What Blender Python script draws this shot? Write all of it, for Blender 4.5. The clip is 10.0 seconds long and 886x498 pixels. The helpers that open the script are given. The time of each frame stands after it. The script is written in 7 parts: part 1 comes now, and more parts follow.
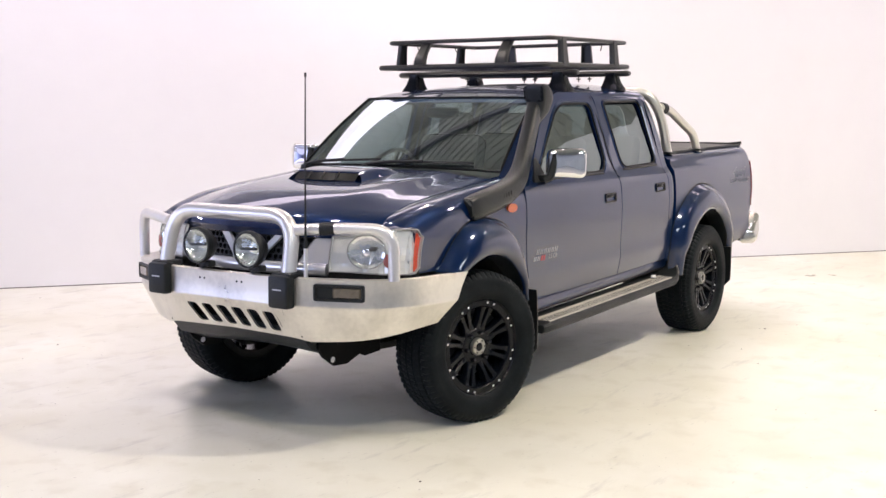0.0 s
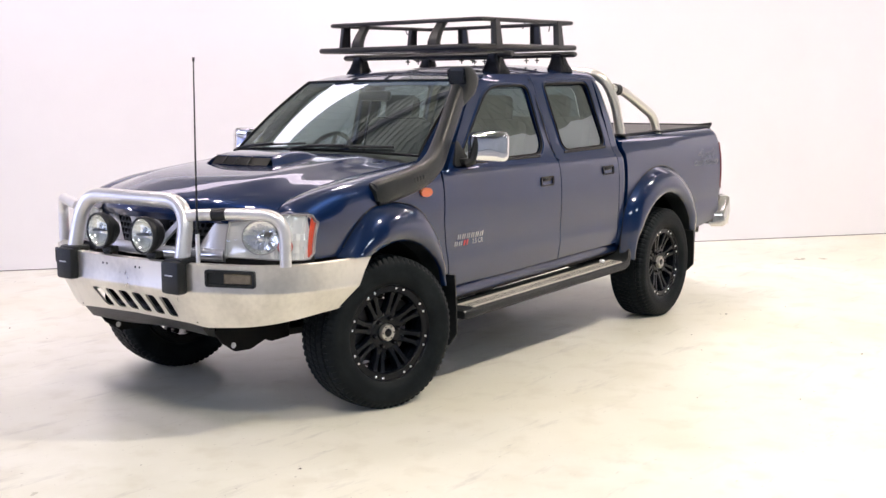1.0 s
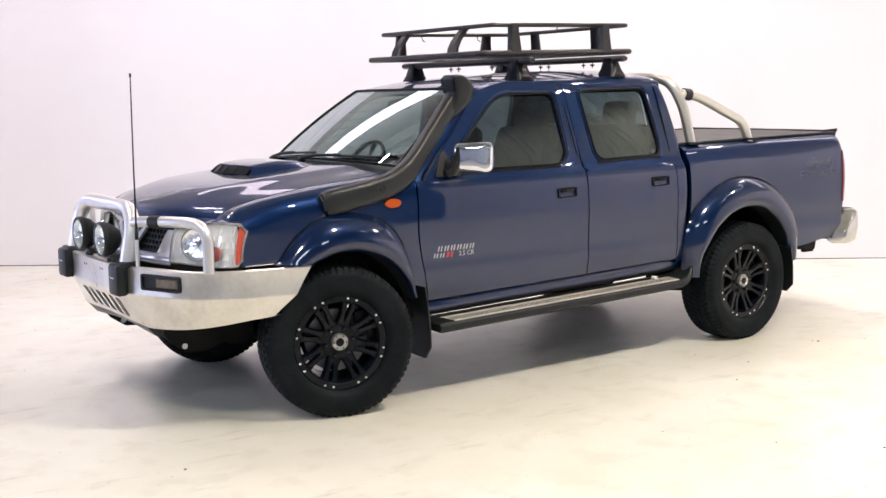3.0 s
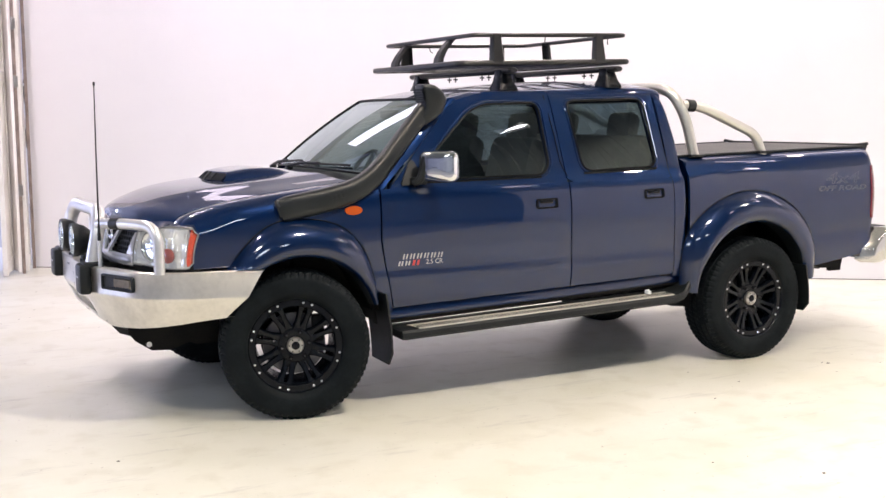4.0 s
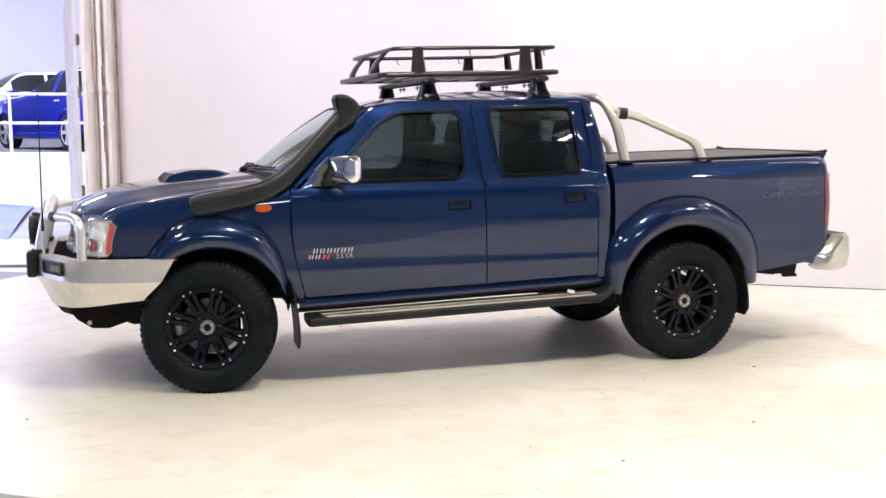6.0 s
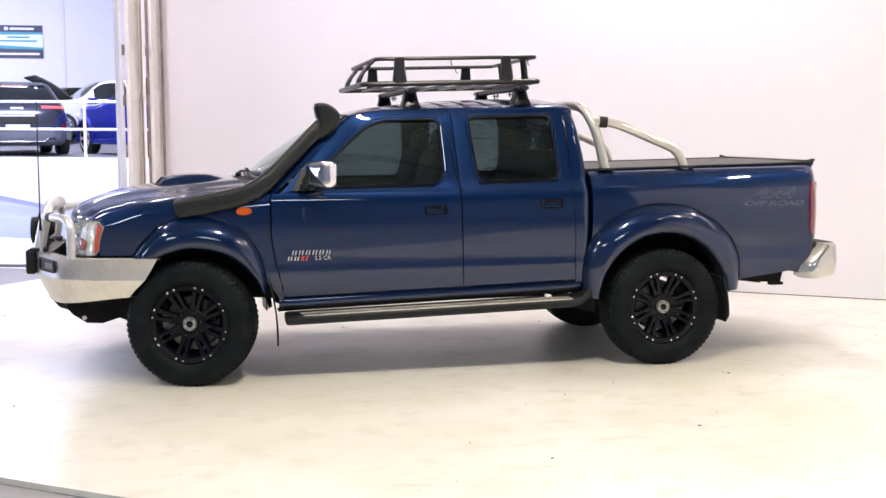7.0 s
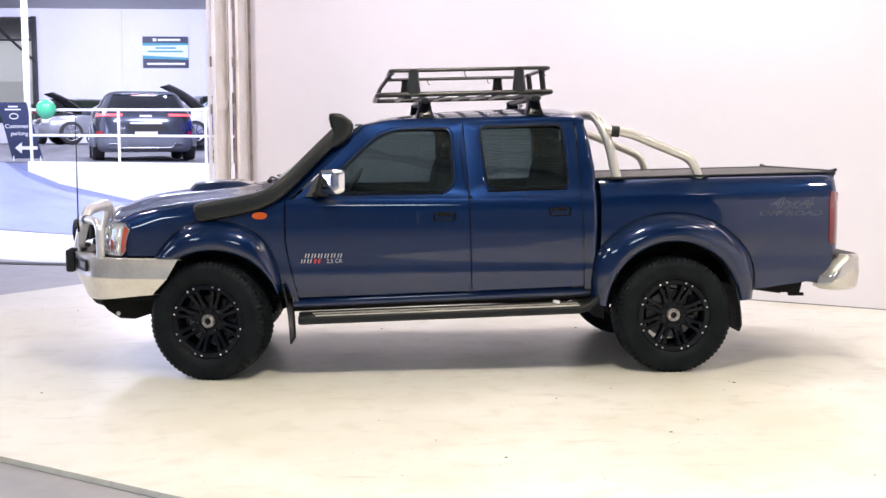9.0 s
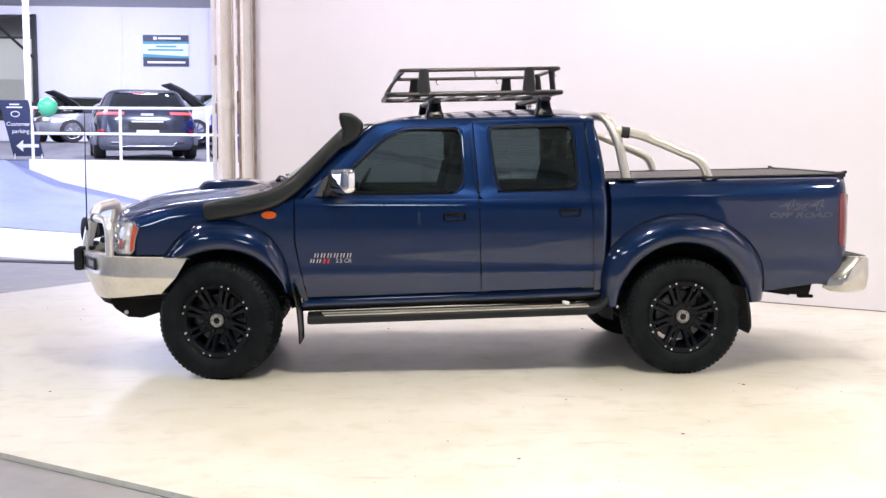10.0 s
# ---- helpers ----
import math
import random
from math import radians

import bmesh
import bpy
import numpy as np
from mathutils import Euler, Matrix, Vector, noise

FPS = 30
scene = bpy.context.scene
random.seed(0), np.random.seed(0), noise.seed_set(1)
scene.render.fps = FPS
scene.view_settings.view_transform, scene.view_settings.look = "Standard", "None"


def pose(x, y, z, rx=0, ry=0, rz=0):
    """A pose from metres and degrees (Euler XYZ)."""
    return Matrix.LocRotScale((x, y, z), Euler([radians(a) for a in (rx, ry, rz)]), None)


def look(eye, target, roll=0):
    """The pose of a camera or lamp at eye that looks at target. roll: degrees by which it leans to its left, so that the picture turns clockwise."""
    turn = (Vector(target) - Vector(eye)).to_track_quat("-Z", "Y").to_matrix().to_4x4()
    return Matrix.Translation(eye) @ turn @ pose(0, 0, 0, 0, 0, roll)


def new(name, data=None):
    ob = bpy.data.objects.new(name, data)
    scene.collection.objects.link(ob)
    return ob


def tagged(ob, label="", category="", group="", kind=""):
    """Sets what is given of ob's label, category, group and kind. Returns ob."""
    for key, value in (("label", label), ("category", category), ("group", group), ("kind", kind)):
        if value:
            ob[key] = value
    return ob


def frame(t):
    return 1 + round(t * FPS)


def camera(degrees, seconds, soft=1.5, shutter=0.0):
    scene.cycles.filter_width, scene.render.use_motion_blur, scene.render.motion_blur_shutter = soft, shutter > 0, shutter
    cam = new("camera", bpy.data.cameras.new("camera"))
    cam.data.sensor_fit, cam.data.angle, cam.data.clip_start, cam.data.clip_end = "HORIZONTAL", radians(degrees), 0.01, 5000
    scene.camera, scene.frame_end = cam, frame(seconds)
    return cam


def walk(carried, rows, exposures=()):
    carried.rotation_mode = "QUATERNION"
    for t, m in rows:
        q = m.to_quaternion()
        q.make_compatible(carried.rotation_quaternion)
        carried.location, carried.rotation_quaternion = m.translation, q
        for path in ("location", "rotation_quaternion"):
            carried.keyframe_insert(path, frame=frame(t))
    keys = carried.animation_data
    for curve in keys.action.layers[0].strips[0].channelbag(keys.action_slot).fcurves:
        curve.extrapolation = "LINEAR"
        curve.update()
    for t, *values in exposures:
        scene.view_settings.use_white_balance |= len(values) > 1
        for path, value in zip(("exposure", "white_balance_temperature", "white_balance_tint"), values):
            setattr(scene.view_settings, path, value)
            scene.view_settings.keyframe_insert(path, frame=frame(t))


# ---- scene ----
cam = camera(42.4, 10.0)
PATH = [
    (0, (-4.738, -3.759, 1.499), (-3.085, -2.657, 1.268), 0.3),
    (0.5, (-4.569, -4.014, 1.488), (-2.92, -2.908, 1.242), 0.1),
    (1, (-4.266, -4.324, 1.51), (-2.676, -3.141, 1.247), -0.1),
    (1.5, (-3.934, -4.664, 1.532), (-2.427, -3.377, 1.259), -0.2),
    (2, (-3.6, -5.066, 1.542), (-2.196, -3.668, 1.269), -0.3),
    (2.5, (-3.181, -5.337, 1.546), (-1.91, -3.817, 1.276), -0.3),
    (2.7, (-3.037, -5.454, 1.56), (-1.815, -3.893, 1.292), -0.5),
    (4, (-1.97, -6.177, 1.514), (-1.054, -4.414, 1.281), -0.4),
    (4.5, (-1.604, -6.501, 1.504), (-0.794, -4.686, 1.283), -0.5),
    (5, (-1.248, -6.741, 1.5), (-0.533, -4.886, 1.282), -0.4),
    (5.5, (-0.926, -7.056, 1.487), (-0.286, -5.173, 1.271), -0.4),
    (6, (-0.581, -7.292, 1.503), (-0.01, -5.388, 1.285), -0.4),
    (6.2, (-0.43, -7.377, 1.484), (0.112, -5.464, 1.273), -0.3),
    (7.3, (0.215, -7.748, 1.503), (0.571, -5.79, 1.299), -0.2),
    (7.5, (0.322, -7.759, 1.503), (0.639, -5.795, 1.3), -0.2),
    (8, (0.571, -7.842, 1.511), (0.794, -5.864, 1.311), -0.2),
    (8.5, (0.77, -7.961, 1.515), (0.946, -5.978, 1.322), -0.1),
    (9, (0.906, -8.052, 1.514), (1.057, -6.067, 1.322), -0.1),
    (9.5, (0.934, -8.064, 1.513), (1.078, -6.079, 1.317), 0.1),
    (10, (0.832, -8.031, 1.514), (0.987, -6.046, 1.322), 0.2),
]
walk(cam, [(t, look(eye, target, roll)) for t, eye, target, roll in PATH], exposures=[(0, -0.02), (0.4, 0.02), (2.5, 0.06), (5, 0.04), (7.5, -0.06), (10, -0.05)])

# ---------------------------------------------------------------- light
world = bpy.data.worlds.new("world")
scene.world = world
world.use_nodes = True
wn = world.node_tree.nodes
sky = wn.new("ShaderNodeTexSky")
sky.sky_type, sky.sun_disc, sky.sun_elevation, sky.sun_rotation = "NISHITA", False, radians(50), radians(200)
wn["Background"].inputs[1].default_value = 0.1
world.node_tree.links.new(sky.outputs[0], wn["Background"].inputs[0])

DX, DY = 0.804, -0.595          # along the studio wall
NX, NY = 0.595, 0.804           # away from the camera, square to the wall


def hall(s, n, z=0.0):
    """A point from its run along the studio wall, its depth towards the wall and its height."""
    return Vector((s * DX + n * NX, s * DY + n * NY, z))


def area(name, place, target, w, h, power, color=(1, 1, 1)):
    lamp = bpy.data.lights.new(name, "AREA")
    lamp.shape, lamp.size, lamp.size_y, lamp.energy, lamp.color = "RECTANGLE", w, h, power, color
    ob = new(name, lamp)
    ob.matrix_world = look(place, target)
    return ob


WARM, WASHC, HALLC, COOL = (1.0, 0.880, 0.765), (1.0, 0.845, 1.0), (0.76, 0.86, 1.0), (0.76, 0.768, 1.0)
LAMPS, WALL_FILLS = [], []
for x, y, z, w, h, p in ((1.7, -3.9, 5.3, 0.24, 0.16, 278), (-3.4, -3.2, 5.3, 0.60, 0.30, 150), (6.0, -4.0, 5.3, 0.24, 0.16, 128), (7.2, -0.6, 5.3, 0.24, 0.16, 45), (3.4, 1.0, 5.2, 0.24, 0.16, 80), (-0.9, 2.2, 5.2, 0.24, 0.16, 55)):
    at = Vector((x, y, z))
    LAMPS.append((at, w, h))
    ob = area("studio_lamp", at, at - Vector((0, 0, 1)), w, h, p, WARM)
    ob.rotation_euler = (0, 0, math.atan2(DY, DX))
# the row of tubes along the head of the white wall
STRIP = hall(3.2, 4.05, 4.15)
strip = area("wall_strip_light", STRIP, STRIP + Vector((-NX, -NY, -1.6)), 11.0, 0.50, 52, WASHC)
# upward lamp added to lighten the roof above the tubes
area("wall_strip_light", STRIP + Vector((0, 0, 0.36)), STRIP + Vector((-0.15 * NX, -0.15 * NY, 2)), 11.0, 0.12, 126, WASHC)
# unseen fill lamp added to brighten the left end of the white wall
at = Vector((-2.6, 0.4, 5.4))
LAMPS.append((at, 0.45, 0.30))
area("left_wall_fill", at - Vector((0, 0, 0.03)), hall(-2.2, 4.6, 1.2), 0.45, 0.30, 158, WASHC)
# three unseen fill lamps added to even out the white wall
for s in (-2.2, 2.0, 6.2):
    at = hall(s, 2.15, 5.0)
    WALL_FILLS.append((at, s))
    area("wall_fill", at + Vector((NX, NY, 0)) * 0.05, hall(s, 4.62, 1.3), 0.9, 0.25, 58 if s < 0 else 48 if s < 5 else 9, WASHC)
# unseen fill lamps added to brighten the showroom and deck wall
for x, y, p in ((-6, 10.5, 720), (-1, 11, 800), (-10, 20, 800), (-4, 21, 800), (1, 30, 680), (-9, 32, 760), (-20, 28, 900)):
    area("showroom_fill", (x, y, 6.3), (x, y + (6 if y > 27 else 4 if y < 12 else 0), 2.0 if y > 27 else 0), 2.5, 1.0, p, COOL)
# unseen fill panels added behind the camera to lift reflections and shade
for s, n in ((-5.0, -9.5), (2.5, -9.5), (9.0, -9.5)):
    at = hall(s, n, 5.9)
    LAMPS.append((at, 2.4, 1.2))
    area("hall_fill", at, at - Vector((0, 0, 1)), 2.4, 1.2, 185, HALLC).rotation_euler = (0, 0, math.atan2(DY, DX))
# unseen fill lamps added to brighten the side wall for reflections
for n in (-1.4, 1.9):
    at = hall(7.2, n, 5.0)
    LAMPS.append((at, 0.3, 0.3))
    area("side_wall_fill", at - Vector((0, 0, 0.02)), hall(9.0, n, 1.0), 0.4, 0.4, 20, WASHC)
# daylight area lamp in an unseen vehicle door at the end of the hall
area("door_daylight", hall(-19.7, -3.0, 2.3), hall(0, -3.0, 1.6), 14.0, 4.4, 960, (0.59, 0.64, 1.0))

# ---------------------------------------------------------------- materials


def mat(name, color, rough=0.5, metal=0.0, vary=0.0, scale=6.0, bump=0.0, bscale=200.0, coat=0.0, rvary=0.0, second=None, spec=0.5):
    """A principled material with colour varied at two scales and a fine relief."""
    m = bpy.data.materials.new(name)
    m.use_nodes = True
    nt = m.node_tree
    b = nt.nodes["Principled BSDF"]
    b.inputs["Base Color"].default_value = (*color, 1)
    b.inputs["Roughness"].default_value, b.inputs["Metallic"].default_value = rough, metal
    b.inputs["Specular IOR Level"].default_value = spec
    if coat:
        b.inputs["Coat Weight"].default_value, b.inputs["Coat Roughness"].default_value = coat, 0.02
    co = nt.nodes.new("ShaderNodeTexCoord")
    if vary or rvary:
        n1, n2 = nt.nodes.new("ShaderNodeTexNoise"), nt.nodes.new("ShaderNodeTexNoise")
        n1.inputs["Scale"].default_value, n2.inputs["Scale"].default_value = scale, scale * 9
        n1.inputs["Detail"].default_value, n2.inputs["Detail"].default_value = 5, 3
        mixn = nt.nodes.new("ShaderNodeMath")
        mixn.operation = "MULTIPLY_ADD"
        nt.links.new(co.outputs["Object"], n1.inputs["Vector"])
        nt.links.new(co.outputs["Object"], n2.inputs["Vector"])
        nt.links.new(n2.outputs[0], mixn.inputs[0])
        mixn.inputs[1].default_value = 0.35
        nt.links.new(n1.outputs[0], mixn.inputs[2])
        if vary:
            ramp = nt.nodes.new("ShaderNodeValToRGB")
            dark = second or [c * (1 - vary) for c in color]
            ramp.color_ramp.elements[0].color = (*dark, 1)
            ramp.color_ramp.elements[1].color = (*color, 1)
            ramp.color_ramp.elements[0].position, ramp.color_ramp.elements[1].position = 0.42, 0.78
            nt.links.new(mixn.outputs[0], ramp.inputs[0])
            nt.links.new(ramp.outputs[0], b.inputs["Base Color"])
        if rvary:
            mr = nt.nodes.new("ShaderNodeMapRange")
            mr.inputs[1].default_value, mr.inputs[2].default_value = 0.35, 0.95
            mr.inputs[3].default_value, mr.inputs[4].default_value = max(0.02, rough - rvary), rough + rvary
            nt.links.new(mixn.outputs[0], mr.inputs[0])
            nt.links.new(mr.outputs[0], b.inputs["Roughness"])
    if bump:
        n3, bp = nt.nodes.new("ShaderNodeTexNoise"), nt.nodes.new("ShaderNodeBump")
        n3.inputs["Scale"].default_value, n3.inputs["Detail"].default_value = bscale, 3
        bp.inputs["Strength"].default_value, bp.inputs["Distance"].default_value = bump, 0.002
        nt.links.new(co.outputs["Object"], n3.inputs["Vector"])
        nt.links.new(n3.outputs[0], bp.inputs["Height"])
        nt.links.new(bp.outputs[0], b.inputs["Normal"])
    return m


def glass(name, tint, base=0.08):
    """Thin glass: tinted passage, and a gloss that grows towards a grazing view from either side."""
    m = bpy.data.materials.new(name)
    m.use_nodes = True
    nt = m.node_tree
    nt.nodes.remove(nt.nodes["Principled BSDF"])
    t, g, f, p, k, mix = (nt.nodes.new("ShaderNode" + n) for n in ("BsdfTransparent", "BsdfGlossy", "LayerWeight", "Math", "Math", "MixShader"))
    t.inputs[0].default_value = (*tint, 1)
    g.inputs["Color"].default_value = (0.84, 0.95, 0.94, 1)
    g.inputs["Roughness"].default_value = 0.01
    f.inputs[0].default_value = 0.5
    p.operation, k.operation = "POWER", "MULTIPLY_ADD"
    p.inputs[1].default_value = 4.0
    k.inputs[1].default_value, k.inputs[2].default_value = 1 - base, base
    nt.links.new(f.outputs["Facing"], p.inputs[0])
    nt.links.new(p.outputs[0], k.inputs[0])
    nt.links.new(k.outputs[0], mix.inputs[0])
    nt.links.new(t.outputs[0], mix.inputs[1])
    nt.links.new(g.outputs[0], mix.inputs[2])
    nt.links.new(mix.outputs[0], nt.nodes["Material Output"].inputs[0])
    return m


def glow(name, color, power):
    m = mat(name, color, 0.4)
    b = m.node_tree.nodes["Principled BSDF"]
    b.inputs["Emission Color"].default_value, b.inputs["Emission Strength"].default_value = (*color, 1), power
    return m


PAINT = mat("blue_paint", (0.0008, 0.0138, 0.065), 0.34, 0.45, 0.10, 1.2, coat=1.0, spec=0.05)
PAINT_FLARE = mat("blue_flare_paint", (0.0008, 0.0118, 0.054), 0.36, 0.35, 0.10, 1.2, coat=1.0, spec=0.05)
for m in (PAINT, PAINT_FLARE):
    m.node_tree.nodes["Principled BSDF"].inputs["Coat IOR"].default_value = 1.62
PAINT_FLARE.node_tree.nodes["Principled BSDF"].inputs["Coat Roughness"].default_value = 0.09
BLACKP = mat("black_plastic", (0.0080, 0.0102, 0.0110), 0.45, 0, 0.35, 5, 0.25, 700, rvary=0.08, spec=0.35)
GREYP = mat("snorkel_plastic", (0.0095, 0.0122, 0.0130), 0.36, 0, 0.3, 5, 0.25, 800, rvary=0.06, spec=0.42)
RUBBER = mat("tyre_rubber", (0.0046, 0.0068, 0.0082), 0.58, 0, 0.35, 7, 0.25, 400, second=(0.0108, 0.0142, 0.0162), spec=0.11)
SEAL = mat("seal_rubber", (0.0045, 0.0055, 0.006), 0.4, 0, 0.2, 8, spec=0.12)
RIMBLK = mat("satin_black_alloy", (0.0026, 0.0040, 0.0066), 0.26, 0.0, 0.25, 8, 0.05, 600, spec=0.20)
ROTORM = mat("dark_brake_steel", (0.11, 0.11, 0.115), 0.42, 1.0, 0.3, 12)
RACKM = mat("powder_coat_black", (0.0135, 0.0135, 0.0145), 0.34, 0.05, 0.3, 6, 0.12, 900)
CHASSIS = mat("chassis_black", (0.008, 0.0085, 0.009), 0.6, 0.1, 0.5, 9, 0.3, 150, second=(0.014, 0.013, 0.012), spec=0.12)
DISC = mat("brake_steel", (0.34, 0.33, 0.32), 0.35, 1.0, 0.3, 12)
ALLOY = mat("polished_alloy", (0.76, 0.735, 0.68), 0.33, 0.9, 0.26, 4.5, 0.015, 45, rvary=0.09)
TUBE = mat("alloy_tube", (0.80, 0.79, 0.78), 0.34, 0.72, 0.06, 8, 0.02, 300, rvary=0.05)
STEEL = mat("stainless_tube", (0.66, 0.645, 0.59), 0.33, 0.80, 0.05, 3)
CHROME = mat("chrome", (0.86, 0.86, 0.87), 0.05, 1.0, 0.04, 6)
CHROME_S = mat("satin_chrome", (0.86, 0.87, 0.90), 0.16, 0.60, 0.06, 8)
CHROME_D = mat("bumper_chrome", (0.64, 0.63, 0.59), 0.14, 0.85, 0.12, 4, 0.05, 25)
TREADPL = mat("step_plate", (0.62, 0.59, 0.52), 0.50, 0.25, 0.2, 9, 0.2, 300)
VINYL = mat("tonneau_vinyl", (0.066, 0.062, 0.060), 0.52, 0, 0.25, 4, 0.3, 500, rvary=0.06)
TRIM = mat("cabin_trim", (0.07, 0.078, 0.075), 0.7, 0, 0.25, 5, 0.3, 300)
CLOTH = mat("seat_cloth", (0.060, 0.065, 0.064), 0.9, 0, 0.35, 9, 0.5, 900)
HEADL = mat("headliner", (0.45, 0.44, 0.42), 0.9, 0, 0.1, 5)
ORANGE = mat("amber_lens", (0.50, 0.085, 0.006), 0.12, 0, 0.1, 20, coat=1.0)
ORANGER = mat("amber_red_lens", (0.72, 0.085, 0.03), 0.12, 0, 0.15, 20, coat=1.0)
REDL = mat("red_lens", (0.16, 0.010, 0.014), 0.10, 0, 0.2, 14, coat=1.0)
GLASS = glass("screen_glass", (0.80, 0.89, 0.85), 0.25)
TINT = glass("tinted_glass", (0.235, 0.295, 0.315), 0.15)
LENS = glass("clear_lens", (0.96, 0.97, 0.97), 0.05)
MIRROR = mat("mirror_glass", (0.85, 0.87, 0.88), 0.01, 1.0)
SILVER = mat("decal_silver", (0.45, 0.46, 0.48), 0.35, 0.3, 0.1, 20)
DECALR = mat("decal_red", (0.50, 0.03, 0.03), 0.35, 0, 0.1, 20)
GREYDEC = mat("decal_grey", (0.095, 0.11, 0.15), 0.3, 0.2, 0.1, 20)
WALL = mat("white_wall_paint", (0.79, 0.785, 0.815), 0.55, 0, 0.035, 0.5, 0.08, 60)
EPOXY = mat("white_floor_paint", (0.79, 0.785, 0.715), 0.34, 0, 0.20, 0.75, 0.06, 40, rvary=0.10, second=(0.68, 0.665, 0.57))
# scuffs, old spills and chips over the painted floor
nt = EPOXY.node_tree
pb = nt.nodes["Principled BSDF"]
tc = nt.nodes.new("ShaderNodeTexCoord")
old = pb.inputs["Base Color"].links[0].from_socket
for sc_, det, lo, hi, tone, k in ((0.42, 9, 0.46, 0.66, (0.64, 0.61, 0.47), 0.6), (1.7, 8, 0.54, 0.68, (0.60, 0.575, 0.46), 0.30), (5.0, 7, 0.53, 0.68, (0.54, 0.51, 0.40), 0.34), (38.0, 2, 0.71, 0.75, (0.34, 0.31, 0.27), 0.55)):
    nz, mr, mx = nt.nodes.new("ShaderNodeTexNoise"), nt.nodes.new("ShaderNodeMapRange"), nt.nodes.new("ShaderNodeMix")
    nz.inputs["Scale"].default_value, nz.inputs["Detail"].default_value = sc_, det
    mr.inputs[1].default_value, mr.inputs[2].default_value, mr.inputs[4].default_value = lo, hi, k
    mx.data_type = "RGBA"
    mx.inputs[7].default_value = (*tone, 1)
    nt.links.new(tc.outputs["Object"], nz.inputs["Vector"])
    nt.links.new(nz.outputs[0], mr.inputs[0])
    nt.links.new(mr.outputs[0], mx.inputs[0])
    nt.links.new(old, mx.inputs[6])
    old = mx.outputs[2]
# long dark drag marks worn into the paint
mp = nt.nodes.new("ShaderNodeMapping")
mp.inputs["Scale"].default_value = (1.6, 7.5, 1.0)
mp.inputs["Rotation"].default_value = (0, 0, 0.10)
nt.links.new(tc.outputs["Object"], mp.inputs["Vector"])
for sc_, det, lo, hi, tone, k in ((1.0, 9, 0.575, 0.70, (0.30, 0.28, 0.26), 0.38), (4.6, 6, 0.64, 0.74, (0.22, 0.20, 0.19), 0.40)):
    nz, mr, mx = nt.nodes.new("ShaderNodeTexNoise"), nt.nodes.new("ShaderNodeMapRange"), nt.nodes.new("ShaderNodeMix")
    nz.inputs["Scale"].default_value, nz.inputs["Detail"].default_value, nz.inputs["Roughness"].default_value = sc_, det, 0.68
    mr.inputs[1].default_value, mr.inputs[2].default_value, mr.inputs[4].default_value = lo, hi, k
    mx.data_type = "RGBA"
    mx.inputs[7].default_value = (*tone, 1)
    nt.links.new(mp.outputs[0], nz.inputs["Vector"])
    nt.links.new(nz.outputs[0], mr.inputs[0])
    nt.links.new(mr.outputs[0], mx.inputs[0])
    nt.links.new(old, mx.inputs[6])
    old = mx.outputs[2]
nt.links.new(old, pb.inputs["Base Color"])
CONCRETE = mat("grey_concrete", (0.36, 0.36, 0.38), 0.55, 0, 0.3, 0.8, 0.2, 60)
BEAMM = mat("roof_beam_steel", (0.20, 0.20, 0.20), 0.5, 0.2, 0.2, 3)
OFFWHITE = mat("door_steel_paint", (0.86, 0.84, 0.82), 0.5, 0, 0.25, 3, 0.1, 80, second=(0.74, 0.70, 0.66))
WHITEM = mat("white_metal_paint", (0.80, 0.80, 0.82), 0.4, 0, 0.06, 3)
DIRT = mat("floor_grit", (0.10, 0.085, 0.07), 0.9, 0, 0.4, 40)

# ---------------------------------------------------------------- mesh helpers


def finish(name, bm, material, angle=35):
    bmesh.ops.recalc_face_normals(bm, faces=bm.faces)
    me = bpy.data.meshes.new(name)
    bm.to_mesh(me)
    bm.free()
    me.polygons.foreach_set("use_smooth", [True] * len(me.polygons))
    me.set_sharp_from_angle(angle=radians(angle))
    for m in (material if isinstance(material, (list, tuple)) else [material]):
        me.materials.append(m)
    return me


def part(name, bm, material, parent, label="", angle=35):
    ob = new(name, finish(name, bm, material, angle))
    ob.parent = parent
    if label:
        ob["label"] = label
    return ob


def structure(name, bm, material, label, category):
    return tagged(new(name, finish(name, bm, material)), label, category, kind="structure")


def thing(name, label, category, group="", at=(0, 0, 0)):
    ob = new(name)
    ob.location = at
    return tagged(ob, label, category, group)


def grid(bm, rows, closed_u=False, closed_v=False):
    """Faces over rows of points."""
    vs = [[bm.verts.new(p) for p in r] for r in rows]
    nu, nv = len(vs), len(vs[0])
    for i in range(nu if closed_u else nu - 1):
        for j in range(nv if closed_v else nv - 1):
            a, b, c, d = vs[i][j], vs[(i + 1) % nu][j], vs[(i + 1) % nu][(j + 1) % nv], vs[i][(j + 1) % nv]
            if len({a, b, c, d}) == 4:
                bm.faces.new((a, b, c, d))
    return vs


def returns(bm, by):
    """Turns the open edges of a panel inwards by the vector by, so that it has a thickness."""
    edges = [e for e in bm.edges if e.is_boundary]
    ext = bmesh.ops.extrude_edge_only(bm, edges=edges)
    bmesh.ops.translate(bm, vec=by, verts=[v for v in ext["geom"] if isinstance(v, bmesh.types.BMVert)])


